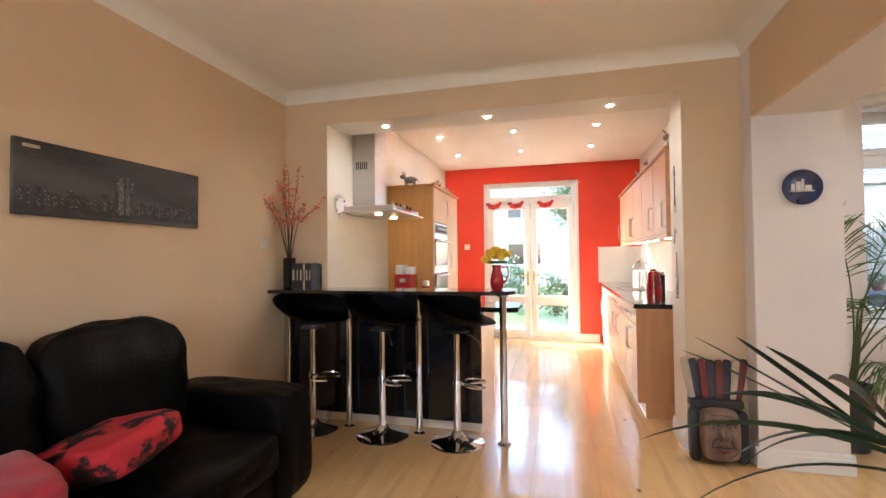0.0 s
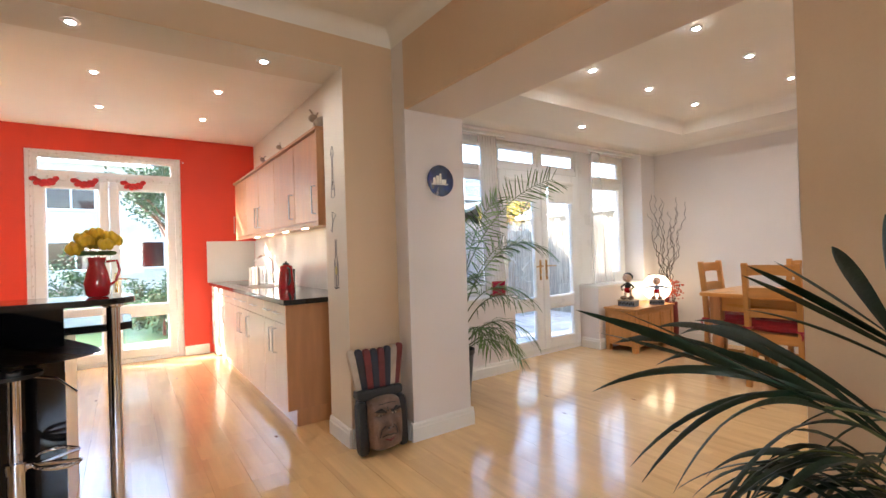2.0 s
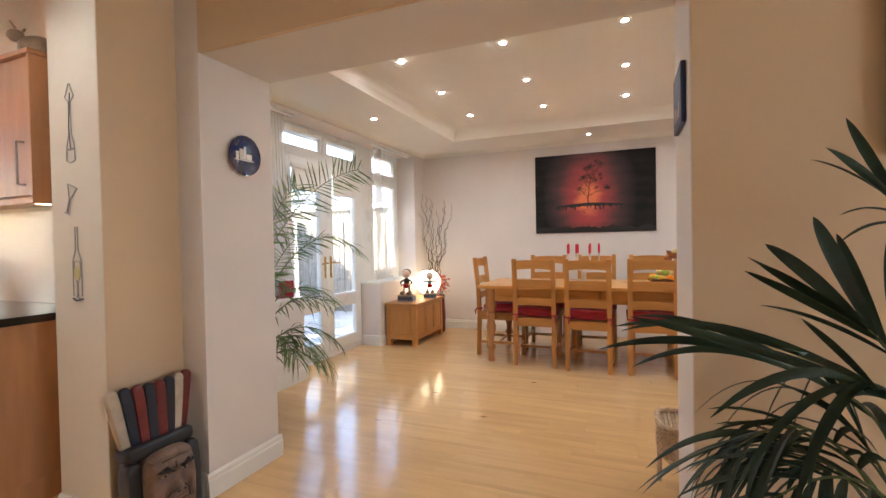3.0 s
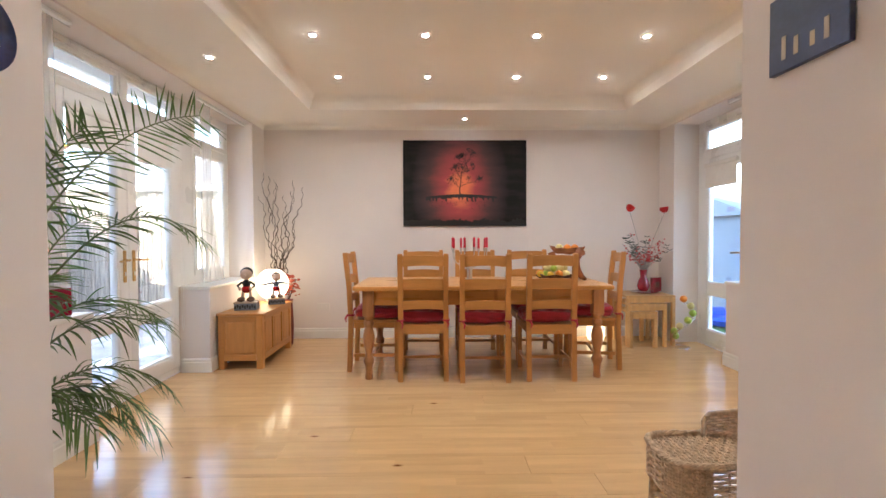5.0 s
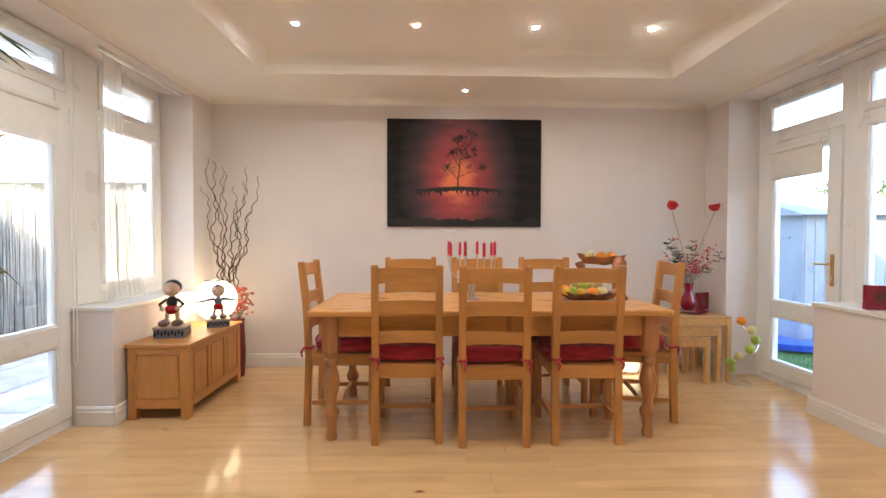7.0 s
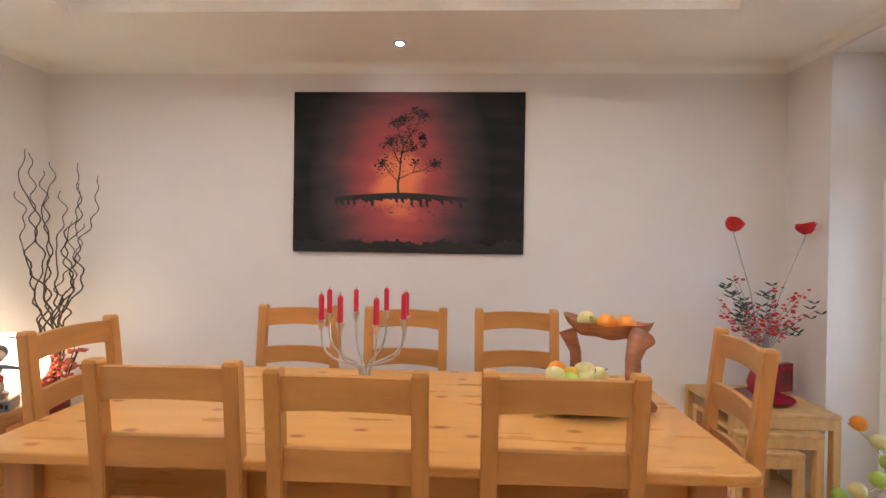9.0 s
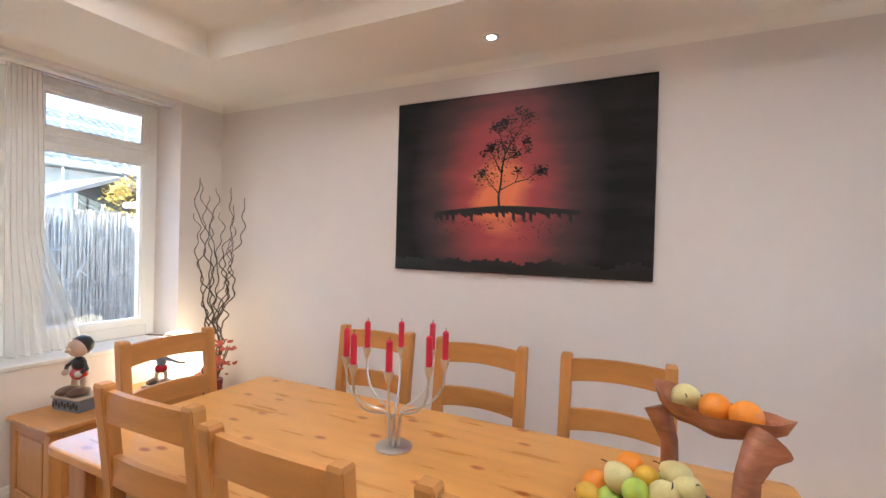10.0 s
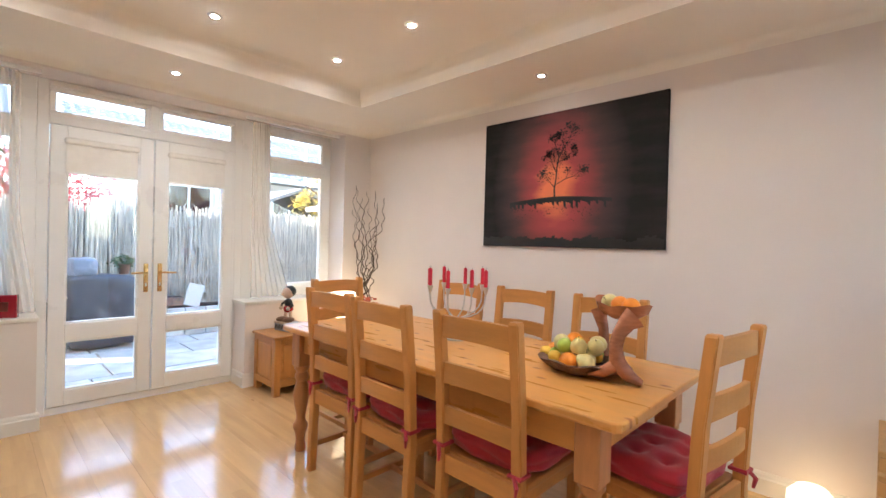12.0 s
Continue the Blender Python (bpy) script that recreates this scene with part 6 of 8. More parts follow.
def framed_picture():
    t = thing("framed_picture", pose(1.527, 0.60, 1.80), "black framed print hanging above the palm", "picture")
    part("frame", B((-0.03, -0.40, -0.36, 0, -0.36, 0.36), (-0.03, 0.32, -0.36, 0, 0.36, 0.36), (-0.03, -0.36, -0.36, 0, 0.32, -0.32), (-0.03, -0.36, 0.32, 0, 0.32, 0.36), bevel=0.003), "black", t)
    part("print", B((-0.018, -0.36, -0.32, -0.002, 0.32, 0.32)), material("grey_print", (0.20, 0.20, 0.20), 0.4, var=0.8, scale=9), t)
    t = thing("canvas_picture", pose(1.745, 1.424, 1.705), "small blue canvas of white towers at dusk on the door reveal", "picture")
    part("canvas", B((-0.12, 0, -0.10, 0.12, 0.016, 0.10), bevel=0.002), material("blue_print", (0.045, 0.065, 0.16), 0.5, var=0.4, scale=5), t)
    for x, h in ((-0.07, 0.05), (-0.03, 0.035), (0.02, 0.045), (0.06, 0.06)):
        part("tower_print", B((x, 0.0162, -0.07, x + 0.014, 0.0170, -0.07 + h)), "bone", t)
    t = thing("wall_plate", pose(1.785, 3.4965, 1.70, 90, 0, 0), "round blue glazed wall plate with white buildings", "wall plate")
    part("plate", lathe([(0.02, 0.0), (0.065, 0.002), (0.107, 0.018), (0.105, 0.022), (0.065, 0.009), (0.02, 0.008)], 36), "blue_plate", t, smooth=True)
    part("painted_towers", B((-0.055, -0.018, 0.0105, -0.035, 0.02, 0.0125), (-0.03, -0.018, 0.0105, -0.005, 0.035, 0.0125), (-0.002, -0.018, 0.0105, 0.012, 0.05, 0.0125), (0.016, -0.018, 0.0105, 0.05, 0.012, 0.0125), (-0.065, -0.026, 0.0105, 0.065, -0.020, 0.0125)), "white", t)
    t = thing("wall_plate", pose(-1.4715, 3.86, 1.76, 90, 0, 90), "round white plate painted with coloured flowers", "wall plate")
    part("plate", lathe([(0.02, 0.0), (0.06, 0.002), (0.105, 0.016), (0.103, 0.02), (0.06, 0.009), (0.02, 0.008)], 30), "white", t, smooth=True)
    for k in range(10):
        a = k * 0.628
        part("painted_flower", ball(0.012, (0.078 * math.cos(a), 0.078 * math.sin(a), 0.0145), (1, 1, 0.25), 8, 5), ("poppy", "blue_plate", "yellow")[k % 3], t, smooth=True)


framed_picture()


def carved_mask():
    """A carved wooden head with a tall feathered headdress, one mesh, leaning in the niche."""
    bm = bmesh.new()
    idx = []

    def add(b, k):
        start = len(bm.faces)
        me = bpy.data.meshes.new("tmp")
        b.to_mesh(me)
        b.free()
        bm.from_mesh(me)
        bpy.data.meshes.remove(me)
        idx.append((start, k))

    cols = [4, 2, 3, 2, 3, 2, 4, 3]
    for i, k in enumerate(cols):
        u = -1 + 2 * i / (len(cols) - 1)
        b = cushion(-0.024, -0.018, -0.135, 0.024, 0.018, 0.135, 0.4, n=6, power=4)
        add(moved(b, Matrix.Translation((u * 0.150, -0.005 - 0.02 * (1 - u * u), 0.490 + 0.012 * abs(u))) @ Matrix.Rotation(radians(u * 11), 4, "Y")), k)
    add(cushion(-0.155, -0.07, 0.325, 0.155, 0.045, 0.385, 0.3, n=8, power=5), 1)
    add(cushion(-0.150, -0.05, 0.02, 0.150, 0.05, 0.36, 0.3, n=10, power=4), 1)
    for s in (-1, 1):
        add(cushion(s * 0.135 - 0.032, -0.075, 0.0, s * 0.135 + 0.032, 0.0, 0.32, 0.35, n=6, power=4), 1)
    face = cushion(-0.114, -0.130, 0.015, 0.114, 0.02, 0.340, 0.30, n=18, power=3.0)
    for v in face.verts:
        x, z = v.co.x, v.co.z
        if v.co.y < -0.02:
            nose = math.exp(-(x / 0.020) ** 2) * max(0, min(1, (0.245 - z) / 0.08)) * (1 if z > 0.155 else 0)
            brow = math.exp(-((z - 0.262) / 0.014) ** 2) * (1 if abs(x) < 0.09 else 0)
            eyes = math.exp(-((abs(x) - 0.045) / 0.022) ** 2 - ((z - 0.232) / 0.013) ** 2)
            mouth = math.exp(-(x / 0.05) ** 2) * (math.exp(-((z - 0.115) / 0.006) ** 2) - 0.7 * math.exp(-((z - 0.128) / 0.008) ** 2) - 0.7 * math.exp(-((z - 0.102) / 0.008) ** 2))
            fold_ = math.exp(-((abs(x) - 0.055 - (0.16 - z) * 0.3) / 0.007) ** 2) * (1 if 0.09 < z < 0.18 else 0)
            cheek = math.exp(-((abs(x) - 0.07) / 0.025) ** 2 - ((z - 0.19) / 0.03) ** 2)
            v.co.y += -0.035 * nose - 0.016 * brow + 0.020 * eyes + 0.014 * mouth + 0.010 * fold_ - 0.012 * cheek
    add(face, 0)
    for s in (-1, 1):
        add(moved(cushion(-0.034, -0.006, -0.007, 0.034, 0.006, 0.007, 0.5, n=4), Matrix.Translation((s * 0.050, -0.142, 0.262)) @ Matrix.Rotation(radians(s * -10), 4, "Y")), 1)
        add(ball(0.010, (s * 0.048, -0.112, 0.232), (1.4, 0.6, 0.7), 10, 6), 1)
    for s in (-1, 1):
        add(ball(0.013, (s * 0.048, -0.118, 0.236), (1.3, 0.5, 0.55), 10, 6), 4)
        add(ball(0.006, (s * 0.046, -0.124, 0.236), (1, 0.6, 0.9), 8, 6), 1)
        add(tube([(s * 0.022, -0.150, 0.252), (s * 0.050, -0.148, 0.275), (s * 0.088, -0.130, 0.262)], [0.006, 0.009, 0.003], 8), 1)
        add(tube([(s * 0.026, -0.146, 0.175), (s * 0.050, -0.134, 0.150), (s * 0.060, -0.126, 0.105)], 0.0028, 6), 1)
        add(tube([(s * 0.075, -0.128, 0.205), (s * 0.082, -0.122, 0.165), (s * 0.072, -0.118, 0.115)], 0.0022, 6), 1)
        add(ball(0.007, (s * 0.014, -0.160, 0.163), (1, 0.6, 0.6), 8, 6), 1)
    add(tube([(-0.050, -0.128, 0.108), (-0.02, -0.142, 0.119), (0, -0.145, 0.116), (0.02, -0.142, 0.119), (0.050, -0.128, 0.108)], 0.0032, 6), 1)
    add(tube([(-0.035, -0.134, 0.094), (0, -0.146, 0.086), (0.035, -0.134, 0.094)], [0.003, 0.007, 0.003], 6), 3)
    add(tube([(-0.06, -0.128, 0.300), (0, -0.138, 0.306), (0.06, -0.128, 0.300)], 0.0022, 6), 1)
    add(tube([(-0.004, -0.142, 0.255), (-0.006, -0.140, 0.285)], 0.0022, 6), 1)
    faces = list(bm.faces)
    ends = [s for s, _ in idx[1:]] + [len(faces)]
    for (s, k), e in zip(idx, ends):
        for f in faces[s:e]:
            f.material_index = k
    solo("statue", bm, ["mask_skin", "black", "navy", "dark_red", "bone"], "carved wooden head with a red, black and white feathered headdress", "sculpture", smooth=True, m=pose(1.315, 3.555, 0, -4, 0, 0))


carved_mask()


# ---- breakfast bar ----
def bar():
    t = thing("breakfast_bar", pose(0, 0, 0), "high black granite bar with a gloss black front panel", "breakfast bar")
    out = [(-1.855, 3.40), (-0.10, 3.40)] + [(-0.10 + 0.16 * math.cos(a), 3.56 + 0.16 * math.sin(a)) for a in np.linspace(-1.4, 0, 7)] + [(0.06, 3.74), (0.02, 3.78), (-1.465, 3.78), (-1.465, 3.650), (-1.855, 3.650)]
    part("bar_top", prism(out, 1.035, 1.062, 0.004, 2), "granite", t, "polished black granite top")
    part("front_panel", B((-1.46, 3.63, 0.075, -0.205, 3.655, 1.034), (-1.855, 3.63, 0.075, -1.46, 3.648, 1.034)), "black_gloss", t, "gloss black acrylic panel")
    part("plinth", B((-1.46, 3.675, 0.0, -0.23, 3.69, 0.10), (-1.855, 3.64, 0, -1.48, 3.65, 0.07)), "cream_door", t)
    for x, y in ((-0.022, 3.481), (-0.66, 3.55), (-1.24, 3.57), (-1.78, 3.57)):
        p = part("post", lathe([(0.025, 0.006), (0.025, 1.03)], 20, x, y), "chrome", t, smooth=True)
        part("foot_flange", lathe([(0.048, 0), (0.048, 0.006), (0.032, 0.014), (0.026, 0.016)], 24, x, y), "chrome", p, smooth=True)
        part("top_flange", lathe([(0.026, 1.018), (0.040, 1.026), (0.040, 1.0345)], 24, x, y), "chrome", p, smooth=True)


bar()


def bar_stool():
    t = thing("bar_stool", pose(0, 0, 0), "black bucket-seat bar stool on a chrome gas-lift stem and disc base", "bar stool", "stools at the breakfast bar")
    part("base", lathe([(0.190, 0), (0.193, 0.008), (0.18, 0.016), (0.10, 0.030), (0.05, 0.055), (0.032, 0.085)], 40), "chrome", t, "chrome trumpet disc base", smooth=True)
    part("stem", lathe([(0.028, 0.085), (0.028, 0.42), (0.022, 0.425), (0.022, 0.795)], 20), "chrome", t, smooth=True)
    a = np.linspace(-2.5, 2.5, 22)
    part("footrest", join(tube([(0.03, 0, 0.42)] + [(0.13 + 0.085 * math.cos(k * 0.98 + math.pi), 0.13 * math.sin(k * 0.98 + math.pi) * -1, 0.42 + 0.01 * math.cos(k)) for k in np.linspace(-2.6, 2.6, 20)] + [(0.03, 0, 0.41)], 0.008, 8),
                          lathe([(0.034, 0.40), (0.034, 0.44)], 18)), "chrome", t, smooth=True)
    seat = bmesh.new()
    rows = []
    nr, na = 9, 40
    for j in range(nr + 1):
        v = j / nr
        row = []
        for i in range(na):
            th = 2 * math.pi * i / na
            back = (0.5 - 0.5 * math.cos(th)) ** 1.2
            lip = 0.045 + 0.125 * back
            r = 0.275 * v ** 0.72
            row.append(seat.verts.new((r * math.cos(th) * 1.02, r * math.sin(th) * 1.08, 0.832 + lip * v ** 2.0 - 0.035 * math.cos(th) * v)))
        rows.append(row)
    for a0, b0 in zip(rows, rows[1:]):
        for i in range(na):
            seat.faces.new((a0[i], a0[(i + 1) % na], b0[(i + 1) % na], b0[i]))
    res = bmesh.ops.solidify(seat, geom=seat.faces[:], thickness=0.055)
    bmesh.ops.remove_doubles(seat, verts=seat.verts, dist=0.0005)
    part("seat", seat, "leather", t, "black padded bucket seat with a raised back lip", smooth=True)
    part("mount", lathe([(0.03, 0.765), (0.09, 0.775), (0.09, 0.79)], 20), "black", t, smooth=True)
    part("lift_lever", tube([(0.05, -0.03, 0.775), (0.13, -0.10, 0.765), (0.19, -0.16, 0.71)], 0.005, 6), "chrome", t)
    return t


s0 = bar_stool()
s0.matrix_basis = pose(-0.345, 3.43, 0, 0, 0, 6)
copy_thing(s0, pose(-0.905, 3.43, 0, 0, 0, -12))
copy_thing(s0, pose(-1.475, 3.43, 0, 0, 0, -14))


def bar_items():
    t = thing("tall_vase", pose(-1.765, 3.56, 1.063), "tall square black vase holding red berry branches", "vase")
    part("vase", B((-0.036, -0.036, 0, 0.036, 0.036, 0.25), bevel=0.004), "black_gloss", t)
    rng = random.Random(9)
    bm = bmesh.new()
    for dx, dy, top in ((-0.02, -0.05, 0.97), (0.06, -0.10, 0.90), (0.12, -0.04, 0.96), (-0.24, -0.20, 0.80), (-0.14, -0.26, 0.84), (0.34, -0.06, 0.70), (0.24, -0.16, 0.66), (0.02, -0.12, 0.80), (-0.06, -0.02, 0.86), (-0.10, -0.14, 0.74)):
        base, mid, end = Vector((0, 0, 0.2)), Vector((dx * 0.25, dy * 0.25, 0.52)), Vector((dx, dy, top))
        part("branch", tube([base, mid, end], [0.004, 0.003, 0.0015], 5), "twig", t)
        for k in range(26):
            p = mid.lerp(end, rng.uniform(0.0, 1.04)) + Vector([rng.gauss(0, 0.013) for _ in range(3)])
            bm = join(bm, ball(rng.uniform(0.006, 0.012), p, u=6, v=4))
    part("berry", bm, "orange_berry", t, smooth=True, kind="stuff")
    x = -1.70
    for i, (w, h, mm) in enumerate(((0.040, 0.205, "black"), (0.024, 0.205, "black"), (0.034, 0.205, "black"), (0.016, 0.20, "bone"), (0.030, 0.205, "black"), (0.022, 0.20, "navy"))):
        t = thing("book", pose(x + 0.008, 3.475, 1.0635), ("black", "black", "black", "cream", "black", "dark blue")[i] + " hardback cookery book standing on the bar", "book", "books on the bar")
        part("cover", B((0, 0, 0, w, 0.003, h), (0, 0.003, 0, 0.003, 0.16, h), (w - 0.003, 0.003, 0, w, 0.16, h)), mm, t)
        part("pages", B((0.0035, 0.0035, 0.004, w - 0.0035, 0.155, h - 0.004)), "white", t)
        part("spine_title", B((w * 0.3, -0.0008, h * 0.35, w * 0.7, -0.0001, h * 0.75)), "bone" if mm != "bone" else "black", t)
        x += w + 0.002
    t = thing("flower_jug", pose(-0.08, 3.62, 1.063), "red ceramic jug of yellow roses on the bar end", "jug")
    part("jug", lathe([(0.035, 0), (0.045, 0.01), (0.052, 0.06), (0.042, 0.11), (0.030, 0.15), (0.036, 0.18), (0.032, 0.18)], 24), "red_gloss", t, smooth=True)
    part("jug_handle", tube([(0.034, 0, 0.16), (0.075, 0, 0.165), (0.085, 0, 0.12), (0.07, 0, 0.07), (0.048, 0, 0.05)], 0.006, 8), "red_gloss", t, smooth=True)
    for i in range(13):
        a, r = i * 2.4, 0.027 * math.sqrt(i)
        b = bmesh.new()
        for k in range(6):
            an = k * 1.05
            b = join(b, ball(0.022, (0.014 * math.cos(an), 0.014 * math.sin(an), 0.006 * (k % 2)), (0.75, 0.75, 1.1), 8, 6))
        f = part("rose", moved(b, Matrix.Translation((r * math.cos(a), r * 0.8 * math.sin(a), 0.275 - r * r * 7 + 0.012 * (i % 3)))), "yellow", t, "open yellow rose", smooth=True)
    lv = bmesh.new()
    for i in range(10):
        a = i * 0.63
        lv = join(lv, ball(0.022, (0.055 * math.cos(a), 0.05 * math.sin(a), 0.20), (1.2, 0.9, 0.5), 6, 4))
    part("rose_leaf", lv, "leaf_light", t, smooth=True)


bar_items()


# ---- kitchen ----
def bar_handle(parent, x, y, z, length, vertical=True, nx=-1):
    if vertical:
        pts = [(x, y, z), (x + nx * 0.03, y, z), (x + nx * 0.03, y, z + length), (x, y, z + length)]
    else:
        pts = [(x, y - length / 2, z), (x + nx * 0.03, y - length / 2, z), (x + nx * 0.03, y + length / 2, z), (x, y + length / 2, z)]
    part("handle", tube(pts, 0.005, 6), "steel", parent, smooth=False)


def base_units():
    for i in range(5):
        y0 = 4.272 + i * 0.598
        t = thing("base_cabinet", pose(0, 0, 0), "cream gloss kitchen base cabinet with a drawer over a door", "cabinet", "base cabinets along the kitchen wall")
        part("carcass", B((0.975, y0, 0.12, 1.518, y0 + 0.596, 0.872)), "cream_door", t)
        n = 1 if i % 2 else 2
        w = 0.592 / n
        for k in range(n):
            a = y0 + 0.002 + k * w
            d = part("drawer", B((0.953, a, 0.735, 0.973, a + w - 0.003, 0.868), bevel=0.002), "cream_door", t)
            bar_handle(d, 0.953, a + w / 2, 0.81, 0.14, False)
            d = part("door", B((0.953, a, 0.125, 0.973, a + w - 0.003, 0.730), bevel=0.002), "cream_door", t)
            bar_handle(d, 0.953, a + (0.05 if k % 2 else w - 0.05), 0.50, 0.18)
    t = thing("end_panel", pose(0, 0, 0), "wide beech end panel closing the run of base cabinets", "panel")
    part("panel", B((0.953, 4.25, 0.12, 1.518, 4.270, 0.872), bevel=0.001), "beech", t)
    part("toe_panel", B((1.015, 4.252, 0.0, 1.518, 4.268, 0.119)), "beech", t)
    t = thing("plinth", pose(0, 0, 0), "cream kickboard under the base cabinets", "kickboard")
    part("board", B((1.015, 4.275, 0.0, 1.03, 7.26, 0.118)), "cream_door", t)
    t = thing("worktop", pose(0, 0, 0), "polished black granite worktop with a steel sink", "worktop")
    part("slab", B((0.935, 4.235, 0.874, 1.518, 7.585, 0.912), bevel=0.003, seg=2), "granite", t)
    sink = part("sink", B((1.04, 5.75, 0.9125, 1.42, 6.75, 0.918), bevel=0.002), "steel", t, "stainless steel sink and drainer")
    part("bowl", B((1.08, 6.25, 0.9185, 1.38, 6.65, 0.921), bevel=0.001), "oven_glass", sink)
    part("drainer_rib", B(*[(1.08, 5.80 + i * 0.05, 0.9185, 1.38, 5.812 + i * 0.05, 0.922) for i in range(8)]), "steel", sink)
    t = thing("mixer_tap", pose(1.44, 6.42, 0.913), "tall chrome kitchen mixer tap", "tap")
    part("body", lathe([(0.025, 0), (0.022, 0.02), (0.016, 0.03), (0.016, 0.12)], 18), "chrome", t, smooth=True)
    part("spout", tube([(0, 0, 0.12), (0, 0, 0.26), (-0.05, 0, 0.32), (-0.12, 0, 0.33), (-0.19, 0, 0.28), (-0.2, 0, 0.24)], 0.011, 10), "chrome", t, smooth=True)
    part("lever", tube([(0, 0.015, 0.09), (0, 0.08, 0.12)], 0.006, 6), "chrome", t)
    t = thing("washing_machine", pose(0, 0, 0), "white washing machine at the end of the cabinets", "washing machine")
    part("body", B((0.965, 7.265, 0.01, 1.515, 7.575, 0.868), bevel=0.006, seg=2), "white", t)
    part("control_panel", B((0.958, 7.27, 0.74, 0.9645, 7.57, 0.86), bevel=0.002), "white", t)
    part("door_panel", B((0.953, 7.28, 0.12, 0.9645, 7.56, 0.72), bevel=0.003), "white", t)
    bar_handle(t, 0.953, 7.30, 0.45, 0.22)
    solo("splashback", B((1.508, 4.0, 0.913, 1.519, 7.585, 1.45), bevel=0.001), "gloss_white", "glossy white splashback behind the worktop", kind="structure")
    solo("splashback_north", B((0.915, 7.585, 0.913, 1.506, 7.598, 1.45), bevel=0.001), "gloss_white", "glossy white splashback on the end wall", kind="structure")


base_units()


def wall_units():
    ys = [4.165, 4.72, 5.32, 5.92, 6.50, 7.10]
    for i, (a, b) in enumerate(zip(ys, ys[1:])):
        t = thing("wall_cabinet", pose(0, 0, 0), "beech wall cabinet with a steel bar handle", "cabinet", "wall cabinets above the worktop")
        part("carcass", B((1.205, a, 1.475, 1.518, b - 0.004, 2.13)), "beech", t)
        d = part("door", B((1.183, a + 0.001, 1.48, 1.203, b - 0.005, 2.125), bevel=0.002), "beech", t)
        bar_handle(d, 1.183, (b - 0.06) if i in (2, 4) else (a + 0.06), 1.53, 0.20)
        u = part("under_lamp", lathe([(0.03, 1.462), (0.035, 1.4745)], 16, 1.36, (a + b) / 2), "under_glow", t, "lit round lamp under the cabinet")
    t = thing("cornice_board", pose(0, 0, 0), "slim beech cornice and light rail round the wall cabinets", "moulding")
    part("cornice", B((1.165, 4.14, 2.131, 1.518, 7.12, 2.155), bevel=0.005, seg=2), "beech", t)
    part("light_rail", B((1.185, 4.165, 1.440, 1.202, 7.10, 1.473), bevel=0.003), "beech", t)
    part("side_panel", B((1.170, 4.142, 1.44, 1.518, 4.162, 2.129), bevel=0.002), "beech", t)


wall_units()


def tall_unit():
    t = thing("oven_housing", pose(0, 0, 0), "tall beech oven housing with a larder door beside it", "cabinet")
    part("side_panel", B((-1.475, 5.00, 0.0, -0.955, 5.02, 2.08), bevel=0.001), "orange_beech", t)
    part("carcass", B((-1.475, 5.022, 0.12, -0.975, 6.15, 2.06)), "orange_beech", t)
    part("cornice", B((-1.475, 4.98, 2.081, -0.935, 6.17, 2.105), bevel=0.005, seg=2), "orange_beech", t)
    part("plinth", B((-1.475, 5.022, 0.0, -1.01, 6.15, 0.118)), "cream_door", t)
    for y0, y1, z0, z1 in ((5.025, 5.60, 1.70, 2.075), (5.025, 5.60, 0.125, 0.68), (5.605, 6.148, 0.125, 1.10), (5.605, 6.148, 1.105, 2.075)):
        d = part("door", B((-0.973, y0, z0, -0.953, y1, z1), bevel=0.002), "orange_beech", t)
        bar_handle(d, -0.953, y0 + 0.06 if z0 != 1.70 else y1 - 0.06, z0 + 0.08, 0.20, True, 1)
    o = thing("double_oven", pose(0, 0, 0), "built-in steel double oven with red reflection coloured into its glass doors", "oven")
    part("fascia", B((-0.973, 5.03, 0.69, -0.950, 5.595, 1.69), bevel=0.002), "steel", o)
    for z0, z1 in ((0.74, 1.14), (1.22, 1.52)):
        d = part("oven_door", B((-0.949, 5.06, z0, -0.940, 5.565, z1), bevel=0.002), "oven_door_glass", o)
        part("handle", tube([(-0.94, 5.10, z1 - 0.03), (-0.905, 5.10, z1 - 0.03), (-0.905, 5.525, z1 - 0.03), (-0.94, 5.525, z1 - 0.03)], 0.008, 8), "steel", d, smooth=True)
    part("control_strip", B((-0.949, 5.06, 1.58, -0.944, 5.565, 1.67), bevel=0.001), "black", o)
    for k in range(4):
        part("knob", moved(lathe([(0.016, 0), (0.013, 0.02)], 14), pose(-0.943, 5.15 + 0.1 * k, 1.625, 0, 90, 0)), "steel", o)


tall_unit()


